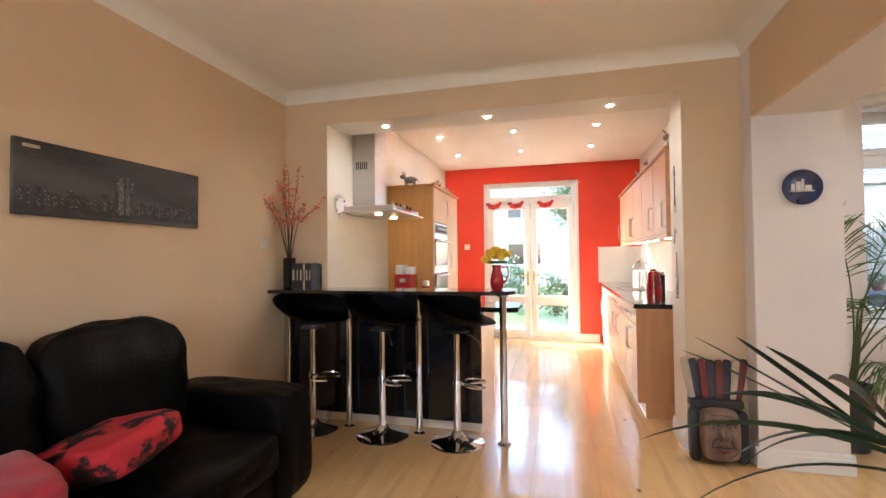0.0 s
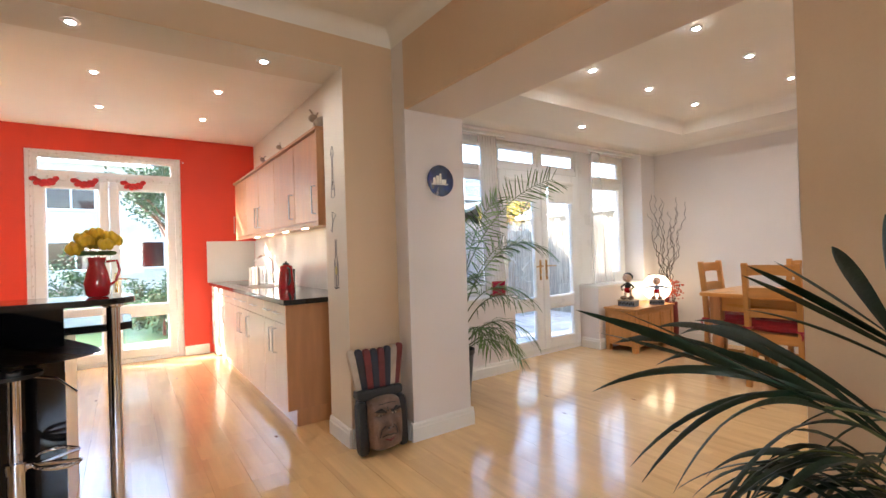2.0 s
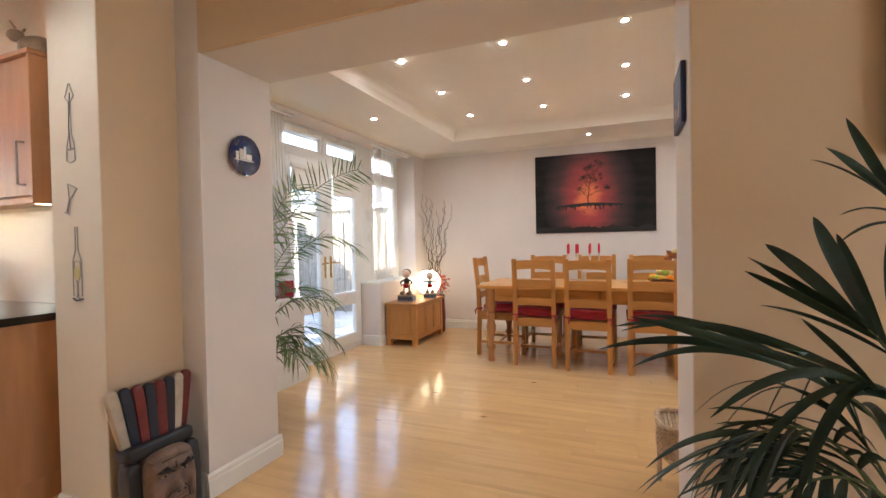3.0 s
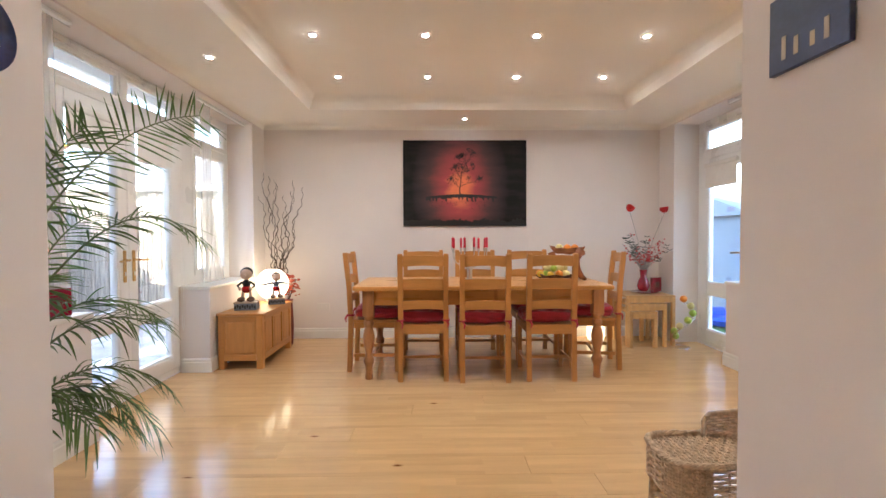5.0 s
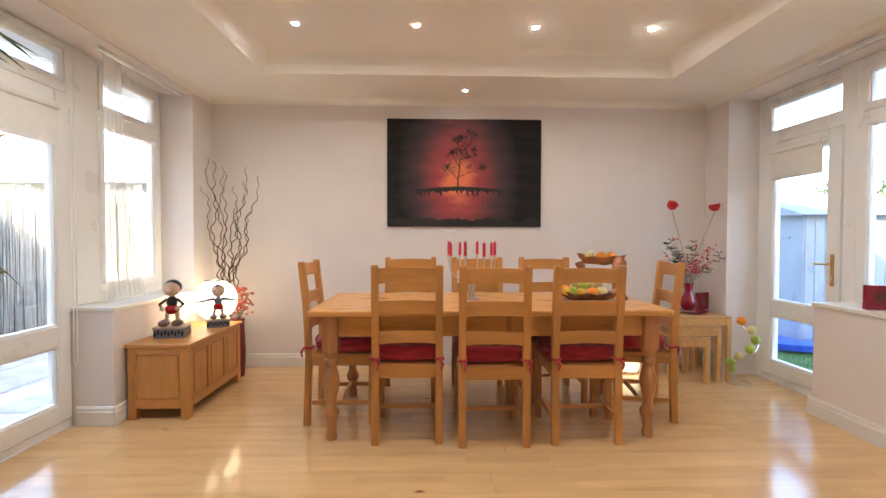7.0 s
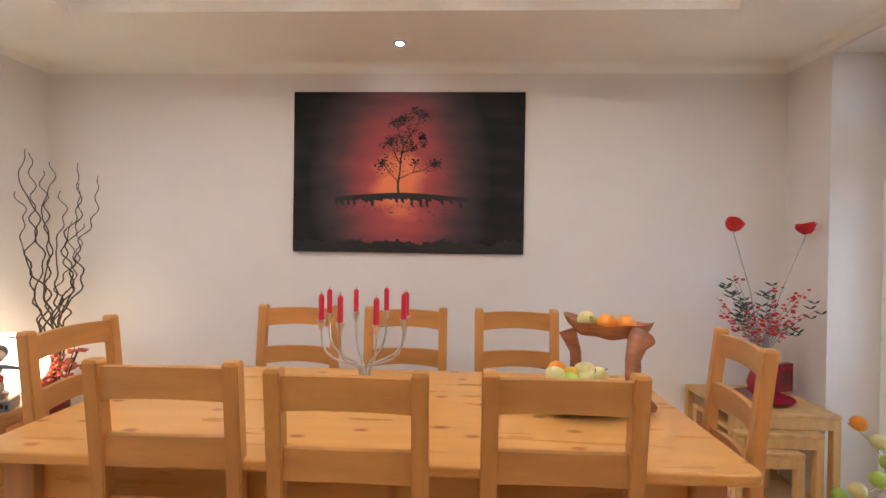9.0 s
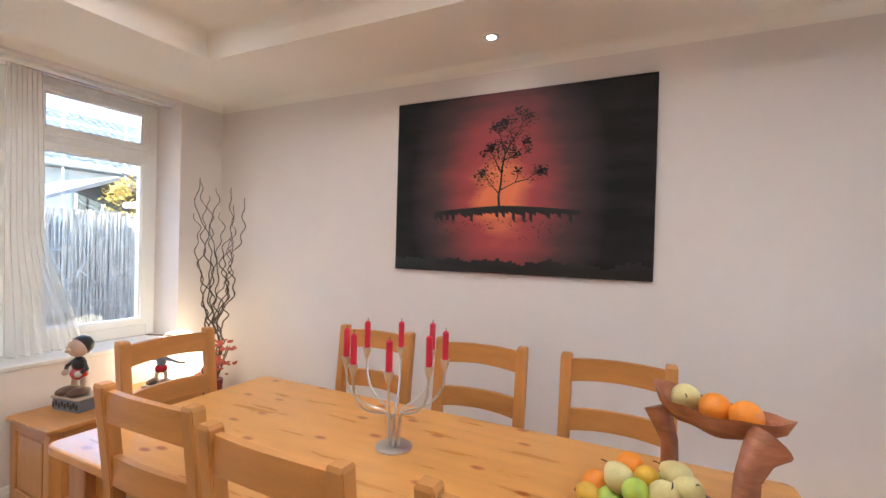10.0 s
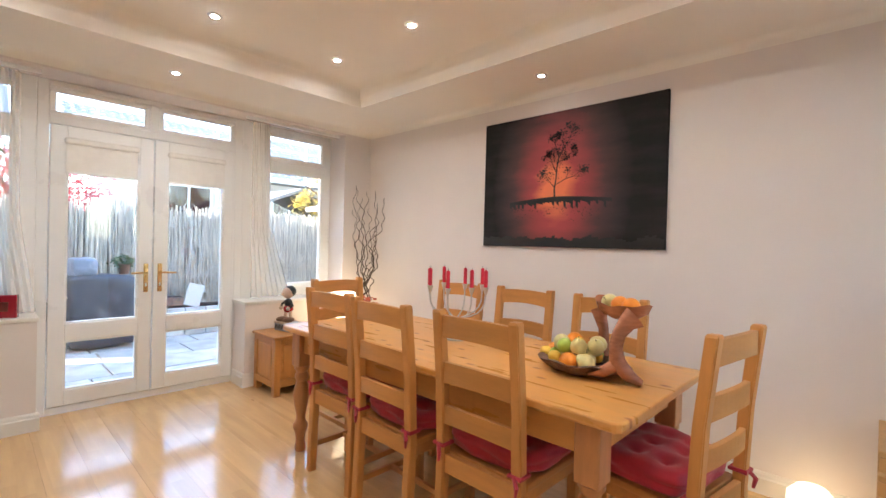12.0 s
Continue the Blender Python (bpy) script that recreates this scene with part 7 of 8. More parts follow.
def peninsula():
    t = thing("peninsula_cabinet", pose(0, 0, 0), "cream base cabinets behind the breakfast bar", "cabinet")
    part("carcass", B((-1.465, 3.70, 0.10, -0.23, 4.25, 0.872)), "cream_door", t)
    part("end_panel", B((-0.228, 3.66, 0.0, -0.206, 4.26, 0.872), bevel=0.001), "cream_door", t)
    t = thing("worktop", pose(0, 0, 0), "polished black granite worktop with a rounded end and a hob", "worktop")
    part("slab", prism([(-1.470, 3.80), (0.0, 3.80), (0.05, 3.84), (0.05, 4.24), (0.0, 4.28), (-0.90, 4.28), (-0.90, 4.995), (-1.470, 4.995)], 0.874, 0.912, 0.003, 2), "granite", t)
    t = thing("base_cabinet", pose(0, 0, 0), "cream gloss base cabinets below the cooker hood", "cabinet")
    part("carcass", B((-1.470, 4.29, 0.0, -0.93, 4.99, 0.872)), "cream_door", t)
    t = thing("hob", pose(-1.19, 4.45, 0.913), "black gas hob with cast iron pan supports", "hob")
    part("plate", B((-0.24, -0.29, 0, 0.24, 0.29, 0.006), bevel=0.002), "steel", t)
    for x in (-0.12, 0.12):
        for y in (-0.15, 0.15):
            b = part("burner", lathe([(0.045, 0.006), (0.04, 0.02), (0.02, 0.024)], 18, x, y), "black", t, smooth=True)
            part("pan_support", B((x - 0.09, y - 0.004, 0.025, x + 0.09, y + 0.004, 0.035), (x - 0.004, y - 0.09, 0.0352, x + 0.004, y + 0.09, 0.042), (x - 0.09, y - 0.004, 0.006, x - 0.082, y + 0.004, 0.025), (x + 0.082, y - 0.004, 0.006, x + 0.09, y + 0.004, 0.025)), "black", t)
    t = thing("cooker_hood", pose(0, 0, 0), "brushed steel chimney cooker hood with small ornaments along its edge", "cooker hood")
    ch = part("chimney", B((-1.478, 4.13, 1.76, -1.255, 4.40, 2.755), bevel=0.003), "steel", t)
    part("vent_grille", B(*[(-1.44 + 0.02 * k, 4.126, 2.12, -1.43 + 0.02 * k, 4.1295, 2.19) for k in range(6)]), "black", ch)
    part("canopy", B((-1.478, 3.92, 1.715, -1.00, 4.62, 1.76), bevel=0.004), "steel", t)
    part("glass_edge", B((-1.478, 3.88, 1.70, -0.96, 4.66, 1.714), bevel=0.004), "steel", t)
    part("control_bar", B((-0.998, 4.00, 1.718, -0.985, 4.55, 1.755), bevel=0.002), "chrome", t)
    for y in (4.08, 4.46):
        part("hood_lamp", lathe([(0.03, 1.692), (0.032, 1.699)], 16, -1.2, y), "under_glow", t, "lit hood lamp")
    rng = random.Random(20)
    for k in range(6):
        o = solo("figurine", join(ball(0.014, (0, 0, 0.014)), ball(0.009, (0, 0, 0.033))), ("bone", "black", "twig")[k % 3], "tiny painted ornament standing on the cooker hood", "ornament", smooth=True, m=pose(-1.04, 4.02 + k * 0.095, 1.761))


peninsula()


def animal(x, y, z, rz, s, mat, label):
    """A small four-legged ornament, one mesh."""
    b = join(ball(0.05, (0, 0, 0.075), (1.5, 0.8, 0.8)), ball(0.032, (0.085, 0, 0.115), (1.1, 0.9, 0.9)), tube([(0.07, 0.02, 0.14), (0.075, 0.045, 0.165)], 0.006, 6), tube([(0.07, -0.02, 0.14), (0.075, -0.045, 0.165)], 0.006, 6),
             tube([(-0.07, 0, 0.09), (-0.095, 0, 0.06)], 0.004, 5), *[tube([(lx, ly, 0), (lx, ly, 0.07)], 0.010, 6) for lx in (-0.045, 0.05) for ly in (-0.024, 0.024)])
    solo("animal_ornament", b, mat, label, "ornament", smooth=True, m=pose(x, y, z, 0, 0, rz) @ Matrix.Scale(s, 4))


animal(-1.25, 5.12, 2.106, 180, 1.0, "silver_twig", "grey cow ornament on top of the oven housing")
for k, (x, y) in enumerate(((-1.0, 5.25), (-1.02, 5.5), (-1.0, 5.75), (-1.02, 6.0))):
    animal(x, y, 2.106, 60 + 40 * k, 0.55, ("bone", "dark_red", "bone", "silver_twig")[k], "small painted animal ornament on the oven housing")
for k, (y, s, mm) in enumerate(((4.30, 1.05, "bone"), (5.25, 0.7, "bone"), (5.95, 0.75, "silver_twig"), (6.6, 0.6, "dark_red"))):
    animal(1.28, y, 2.156, 120 + 50 * k, s, mm, "painted animal ornament on top of the wall cabinets")


def kitchen_items():
    t = thing("kettle", pose(1.30, 5.42, 0.913), "tall red jug kettle on the black worktop", "kettle")
    part("body", lathe([(0.075, 0), (0.078, 0.02), (0.06, 0.18), (0.055, 0.22), (0.02, 0.235)], 24), "red_gloss", t, smooth=True)
    part("handle", tube([(0, -0.055, 0.2), (0, -0.11, 0.19), (0, -0.115, 0.08), (0, -0.075, 0.04)], 0.010, 8), "black", t, smooth=True)
    part("lid", lathe([(0.03, 0.232), (0.028, 0.245), (0.008, 0.25), (0.008, 0.262)], 18), "black", t, smooth=True)
    for k, (y, r, h, mm) in enumerate(((7.20, 0.055, 0.16, "steel"), (7.02, 0.055, 0.17, "steel"), (6.86, 0.05, 0.17, "steel"), (5.70, 0.05, 0.19, "steel"), (5.62, 0.045, 0.16, "black"))):
        t = thing("canister", pose(1.40, y, 0.923 if 5.75 < y < 6.75 else 0.913), ("brushed steel" if mm == "steel" else "black") + " lidded canister standing on the worktop", "canister", "canisters on the worktop")
        part("body", lathe([(r, 0), (r, h)], 24), mm, t, smooth=True)
        part("lid", lathe([(r * 1.04, h), (r * 1.04, h + 0.02), (0.01, h + 0.024), (0.01, h + 0.036)], 24), mm, t, smooth=True)
    t = thing("coffee_machine", pose(-1.22, 4.86, 0.913, 0, 0, 0), "red and white coffee machine beside the oven housing", "coffee machine")
    part("body", B((-0.10, -0.09, 0.0, 0.10, 0.09, 0.22), bevel=0.015, seg=3), "red_gloss", t, smooth=True)
    part("top", B((-0.09, -0.08, 0.222, -0.01, 0.08, 0.32), (0.01, -0.08, 0.222, 0.09, 0.08, 0.30), bevel=0.01, seg=2), "white", t, smooth=True)
    part("drip_tray", B((-0.08, -0.13, 0.0, 0.08, -0.095, 0.03), bevel=0.004), "steel", t)
    part("spout", B((-0.03, -0.12, 0.14, 0.03, -0.091, 0.18), bevel=0.005), "steel", t)
    t = thing("storage_jar", pose(-1.0, 4.86, 0.913), "small red and white lidded jar", "jar")
    part("jar", lathe([(0.04, 0), (0.045, 0.02), (0.045, 0.09), (0.035, 0.10)], 20), "red_gloss", t, smooth=True)
    part("lid", lathe([(0.036, 0.10), (0.036, 0.15), (0.01, 0.16)], 20), "white", t, smooth=True)
    def outline(pts, parent, nm, mm="silver_twig", r=0.0022):
        ring = [(-0.006, y, z) for y, z in pts] + [(-0.006, -y, z) for y, z in reversed(pts)]
        part(nm, tube(ring, r, 6, True), mm, parent, smooth=True)

    t = thing("wire_wall_art", pose(1.171, 3.84, 1.60), "silver wire outline of a tall glass on the beige wall", "wall art")
    outline([(0.006, 0.0), (0.030, 0.008), (0.026, 0.07), (0.008, 0.13), (0.006, 0.26), (0.030, 0.285), (0.022, 0.30), (0.004, 0.34)], t, "glass_outline")
    part("wire_band", tube([(-0.006, -0.028, 0.06), (-0.008, 0.0, 0.055), (-0.006, 0.028, 0.06)], 0.004, 6), "silver_twig", t)
    part("wire_stem", tube([(-0.006, 0.0, 0.06), (-0.008, 0.006, 0.15), (-0.006, -0.004, 0.30)], 0.002, 6), "black", t)
    t = thing("wire_wall_art", pose(1.171, 3.88, 1.38) @ Matrix.Rotation(radians(20), 4, "X"), "thin silver wire outline of a cocktail glass on the wall", "wall art")
    outline([(0.018, 0.0), (0.003, 0.006), (0.003, 0.065), (0.034, 0.125)], t, "cocktail_outline")
    t = thing("wire_wall_art", pose(1.171, 3.82, 1.02), "thin wire bottle with a pale green glass on the wall", "wall art")
    outline([(0.030, 0.0), (0.030, 0.15), (0.009, 0.20), (0.008, 0.30)], t, "bottle_outline")
    outline([(0.016, -0.01), (0.003, -0.005), (0.003, 0.06), (0.024, 0.09), (0.020, 0.15)], t, "wine_glass_outline")
    part("green_glass", ball(0.020, (-0.008, 0.0, 0.10), (0.25, 1.0, 1.5), 12, 8), "pear", t, "pale green glass bead", smooth=True)
    part("base_wire", tube([(-0.006, -0.034, -0.012), (-0.012, 0.0, -0.020), (-0.006, 0.034, -0.012)], 0.0035, 6), "black", t)
    t = thing("swag_decoration", pose(-0.1, 7.592, 2.16), "small red flower garlands hung on the glass door", "decoration")
    for x in (-0.57, -0.22, 0.24):
        b = bmesh.new()
        for k in range(13):
            u = k / 12 * 2 - 1
            b = join(b, ball(0.030, (x + 0.10 * u, -0.02 - 0.01 * (k % 2), -0.045 * (1 - u * u) + 0.02 * math.sin(k * 2.3)), (1, 0.5, 0.9), 8, 5))
        part("red_flower", b, "poppy", t, smooth=True)


kitchen_items()


# ---- outside ----
G = -0.13


def outside_ground():
    bm = bmesh.new()
    bmesh.ops.create_circle(bm, cap_ends=True, radius=900, segments=64)
    solo("ground", bm, "earth", "gravel and earth reaching to the horizon", kind="structure", m=pose(0, 0, G - 0.02))
    solo("lawn", B((5.6, -9, G - 0.015, 14, -1.3, G + 0.005), (-6, 10, G - 0.015, 6.5, 24, G + 0.005)), "grass", "short green lawn", kind="structure")
    rng = random.Random(31)
    bm = bmesh.new()
    for _ in range(6000):
        x, y = rng.uniform(5.6, 9.5), rng.uniform(-3.6, -1.3)
        a, h = rng.uniform(0, 3.14), rng.uniform(0.02, 0.05)
        dx, dy = 0.004 * math.cos(a), 0.004 * math.sin(a)
        bm.faces.new([bm.verts.new(p) for p in ((x - dx, y - dy, G), (x + dx, y + dy, G), (x + rng.uniform(-0.02, 0.02), y + rng.uniform(-0.02, 0.02), G + h))])
    me = bpy.data.meshes.new("grass_blades")
    bm.to_mesh(me)
    bm.free()
    me.materials.append(M["grass"])
    tagged(new("grass_blades", me), "short green grass blades by the back door", "grass", kind="stuff")
    patio = solo("pavement", B((1.75, 4.68, G - 0.018, 7.5, 9.0, G - 0.006), (-2.5, 7.86, G - 0.018, 1.75, 10, G - 0.006), (4.2, -1.25, G - 0.018, 7.2, -0.66, G - 0.006)), "joint", "bedding under the garden paving", kind="structure")
    cache = {}
    for (x0, x1, y0, y1) in ((1.86, 7.48, 4.70, 7.96), (-2.4, 1.75, 7.90, 9.9), (4.3, 7.1, -1.25, -0.68)):
        y = y0
        while y < y1 - 0.1:
            h = min(rng.choice((0.45, 0.60, 0.60)), y1 - y)
            x = x0 - rng.uniform(0, 0.3)
            while x < x1 - 0.1:
                w = rng.choice((0.45, 0.60, 0.75, 0.90))
                a, b = max(x, x0), min(x + w, x1)
                if b - a > 0.08:
                    key = (round(b - a, 2), round(h, 2))
                    if key not in cache:
                        cache[key] = mesh_of("slab", B((-key[0] / 2 + 0.009, -key[1] / 2 + 0.009, -0.03, key[0] / 2 - 0.009, key[1] / 2 - 0.009, 0.0), bevel=0.006), "slab")
                    o = new("paving_stone", cache[key])
                    o.matrix_basis = pose((a + b) / 2, y + h / 2, G + 0.022 + rng.uniform(0, 0.004), rng.uniform(-0.3, 0.3), rng.uniform(-0.3, 0.3), 0)
                    o.parent = patio
                x += w
            y += h


outside_ground()


def reed_fence(name, x0, y0, x1, y1, h, seed, label, n):
    """A willow screen: many thin uneven upright sticks on rails."""
    rng = random.Random(seed)
    ln = math.hypot(x1 - x0, y1 - y0)
    ux, uy = (x1 - x0) / ln, (y1 - y0) / ln
    t = thing(name, pose(x0, y0, G, 0, 0, math.degrees(math.atan2(uy, ux))), label, "fence")
    verts, faces = [], []
    for i in range(n):
        x = ln * (i + rng.random()) / n
        r = rng.uniform(0.006, 0.012)
        top = h + rng.uniform(-0.07, 0.06)
        lx, ly = rng.uniform(-0.03, 0.03), rng.uniform(-0.02, 0.02)
        k = len(verts)
        for z, ox in ((0, 0), (top * 0.5, lx * 0.5 + rng.uniform(-0.01, 0.01)), (top, lx)):
            for a in range(4):
                verts.append((x + ox + r * math.cos(a * 1.571), ly + r * math.sin(a * 1.571), z))
        for s in (0, 4):
            for a in range(4):
                faces.append((k + s + a, k + s + (a + 1) % 4, k + s + 4 + (a + 1) % 4, k + s + 4 + a))
        faces.append((k + 8, k + 9, k + 10, k + 11))
    me = bpy.data.meshes.new("willow_sticks")
    me.from_pydata(verts, [], faces)
    me.materials.append(M["reed"])
    o = new("willow_sticks", me)
    o.parent = t
    tagged(o, kind="stuff")
    part("backing_board", B((0, 0.04, 0, ln, 0.06, h - 0.12)), "fence_wood", t)
    for z in (0.4, 1.4):
        part("rail", B((0, 0.025, z, ln, 0.038, z + 0.05)), "fence_wood", t)
    return t


reed_fence("screen_fence", 1.9, 8.0, 7.5, 8.0, 1.88, 1, "weathered willow screen fence behind the patio", 520)
reed_fence("screen_fence", 7.55, 7.98, 7.55, 4.2, 1.92, 2, "weathered willow screen fence beside the patio", 330)


def board_fence(x0, x1, y, h, label):
    t = thing("board_fence", pose(x0, y, G), label, "fence")
    i, x = 0, 0.0
    me = mesh_of("fence_board", B((0, 0, 0, 0.145, 0.02, h), bevel=0.003), "fence_wood")
    while x < x1 - x0:
        o = new("fence_board", me)
        o.location, o.parent = (x, 0.022 * (i % 2), 0), t
        x += 0.13
        i += 1
    part("rail", B((0, 0.044, 0.35, x1 - x0, 0.08, 0.42), (0, 0.044, h - 0.4, x1 - x0, 0.08, h - 0.33)), "fence_wood", t)


board_fence(6.0, 13.5, -5.6, 1.62, "weathered close-board fence behind the shed")


def crown(cx, cy, cz, rx, ry, rz, n, size, mat, seed, parent):
    """Many small leaves scattered over uneven clumps."""
    rng = random.Random(seed)
    clumps = []
    for _ in range(26):
        d = Vector((rng.gauss(0, 1), rng.gauss(0, 1), rng.gauss(0, 1))).normalized() * rng.uniform(0.35, 0.95)
        clumps.append((cx + d.x * rx, cy + d.y * ry, cz + d.z * rz, rng.uniform(0.16, 0.36) * max(rx, rz)))
    verts, faces = [], []
    for _ in range(n):
        x, y, z, r = rng.choice(clumps)
        d = Vector((rng.gauss(0, 1), rng.gauss(0, 1), rng.gauss(0, 1))).normalized() * r * rng.random() ** 0.4
        p = Vector((x, y, z)) + d
        a = Vector((rng.gauss(0, 1), rng.gauss(0, 1), rng.gauss(0, 0.6))).normalized() * size * rng.uniform(0.6, 1.3)
        b = a.orthogonal().normalized() * size * 0.4
        k = len(verts)
        verts += [p - a, p + b, p + a, p - b]
        faces.append((k, k + 1, k + 2, k + 3))
    me = bpy.data.meshes.new("crown")
    me.from_pydata([tuple(v) for v in verts], [], faces)
    me.materials.append(M[mat])
    o = new("crown", me)
    o.parent = parent
    return tagged(o, kind="stuff")


def tree(x, y, h, r, mat, seed, label, n=2600, size=0.06):
    rng = random.Random(seed)
    t = thing("tree", pose(x, y, G), label, "tree")
    part("trunk", tube([(0, 0, 0), (0.05, 0, h * 0.3), (0, 0.06, h * 0.55), (0.03, 0, h * 0.8)], [0.11, 0.09, 0.06, 0.03], 9), "bark", t, smooth=True)
    for k in range(7):
        a = k * 0.9 + rng.random()
        part("limb", tube([(0.02, 0.02, h * (0.35 + 0.05 * k)), (r * 0.4 * math.cos(a), r * 0.4 * math.sin(a), h * (0.5 + 0.05 * k)), (r * 0.85 * math.cos(a), r * 0.85 * math.sin(a), h * (0.6 + 0.05 * k))], [0.04, 0.025, 0.01], 6), "bark", t, smooth=True)
    crown(0, 0, h * 0.72, r, r, h * 0.3, n, size, mat, seed, t)


tree(9.6, 10.4, 3.9, 1.3, "leaves_yellow", 4, "small tree with yellow autumn leaves beyond the fence", 3000, 0.055)
tree(3.4, 9.3, 3.0, 1.1, "leaves_red", 5, "small maple with red autumn leaves beyond the fence", 3000, 0.05)
tree(9.5, -8.6, 3.4, 1.6, "leaves", 6, "leafy garden tree behind the board fence", 3200, 0.06)
tree(12.6, -8.0, 3.2, 1.5, "leaves", 7, "leafy garden tree behind the board fence", 2600, 0.06)
tree(0.9, 13.0, 4.0, 1.5, "leaves", 8, "dense green tree at the end of the kitchen garden", 4200, 0.06)
tree(2.2, 17.0, 4.6, 1.8, "leaves", 10, "green tree at the end of the garden", 3000, 0.07)


def bush(x, y, w, h, mat, seed, label):
    t = thing("bush", pose(x, y, G), label, "bush")
    part("stem", tube([(0, 0, 0), (0.02, 0, h * 0.5)], [0.03, 0.015], 6), "bark", t)
    crown(0, 0, h * 0.5, w, w, h * 0.5, 2200, 0.045, mat, seed, t)


bush(-0.95, 12.2, 0.9, 1.5, "leaves", 21, "round green garden bush")
bush(-2.4, 13.5, 1.3, 2.0, "leaves", 22, "tall green garden bush")
bush(0.6, 10.6, 0.7, 1.3, "leaves", 23, "green garden bush near the paving")
bush(2.7, 12.0, 1.1, 2.2, "leaves", 24, "tall green garden bush")


def climbers():
    t = thing("climbing_plant", pose(0, 7.94, G), "bare pale stems of a climbing plant on the willow screen", "climbing plant")
    rng = random.Random(14)
    for i in range(60):
        x, z = rng.uniform(4.3, 7.1), rng.uniform(0.05, 0.9)
        a = rng.uniform(0.5, 2.6)
        pts = [(x, 0, z)]
        for k in range(14):
            a += rng.gauss(0, 0.5)
            x += 0.11 * math.cos(a)
            z = min(2.15, max(0.1, z + 0.11 * math.sin(a)))
            pts.append((x, -0.02 - 0.02 * rng.random(), z))
        part("climbing_stem", tube(pts, [0.009 - 0.0004 * k for k in range(15)], 5), "branch_pale", t, smooth=True)


climbers()


def tiled_roof(t, x0, y0, x1, y1, z0, z1, along, nu=40, nv=14):
    """Courses of curved tiles between an eave at z0 and a ridge at z1."""
    verts, faces = [], []
    n = nu * 6
    for j in range(nv):
        for e in (0, 1):
            v = (j + e) / nv
            for i in range(n + 1):
                u = i / n
                wave = 0.022 * math.sin(u * nu * 2 * math.pi) + (0.03 if e == 0 else 0.0)
                if along == "y":
                    verts.append((x0 + (x1 - x0) * v, y0 + (y1 - y0) * u, z0 + (z1 - z0) * v + wave))
                else:
                    verts.append((x0 + (x1 - x0) * u, y0 + (y1 - y0) * v, z0 + (z1 - z0) * v + wave))
    for j in range(2 * nv - 1):
        for i in range(n):
            a = j * (n + 1) + i
            faces.append((a, a + 1, a + n + 2, a + n + 1))
    me = bpy.data.meshes.new("tiled_roof")
    me.from_pydata(verts, [], faces)
    me.materials.append(M["tiles"])
    o = new("tiled_roof", me)
    o.parent = t
    return o


def neighbour_garage():
    t = thing("garage", pose(0, 0, 0), "neighbouring garage with a grey pantile roof above the screen", "outbuilding")
    part("wall", B((7.95, 3.6, G, 10.6, 8.6, 1.95)), "render", t)
    tiled_roof(t, 7.75, 3.4, 9.3, 8.8, 1.95, 2.85, "y", 26, 8)
    part("far_roof", B((9.3, 3.4, 2.80, 9.36, 8.8, 2.88)), "tiles", t)
    part("gutter", tube([(7.72, 3.4, 1.95), (7.72, 8.8, 1.95)], 0.05, 10), "upvc", t, smooth=True)


neighbour_garage()


def house_windows(t, spots, y, face):
    for x, z, w, h in spots:
        f = part("window", B((x, y, z, x + w, y + face * 0.05, z + 0.07), (x, y, z + h - 0.07, x + w, y + face * 0.05, z + h), (x, y, z + 0.07, x + 0.07, y + face * 0.05, z + h - 0.07),
                             (x + w - 0.07, y, z + 0.07, x + w, y + face * 0.05, z + h - 0.07), (x + w / 2 - 0.03, y, z + 0.07, x + w / 2 + 0.03, y + face * 0.05, z + h - 0.07)), "upvc", t)
        part("pane", B((x + 0.07, y + face * 0.01, z + 0.07, x + w - 0.07, y + face * 0.02, z + h - 0.07)), "oven_glass", f)


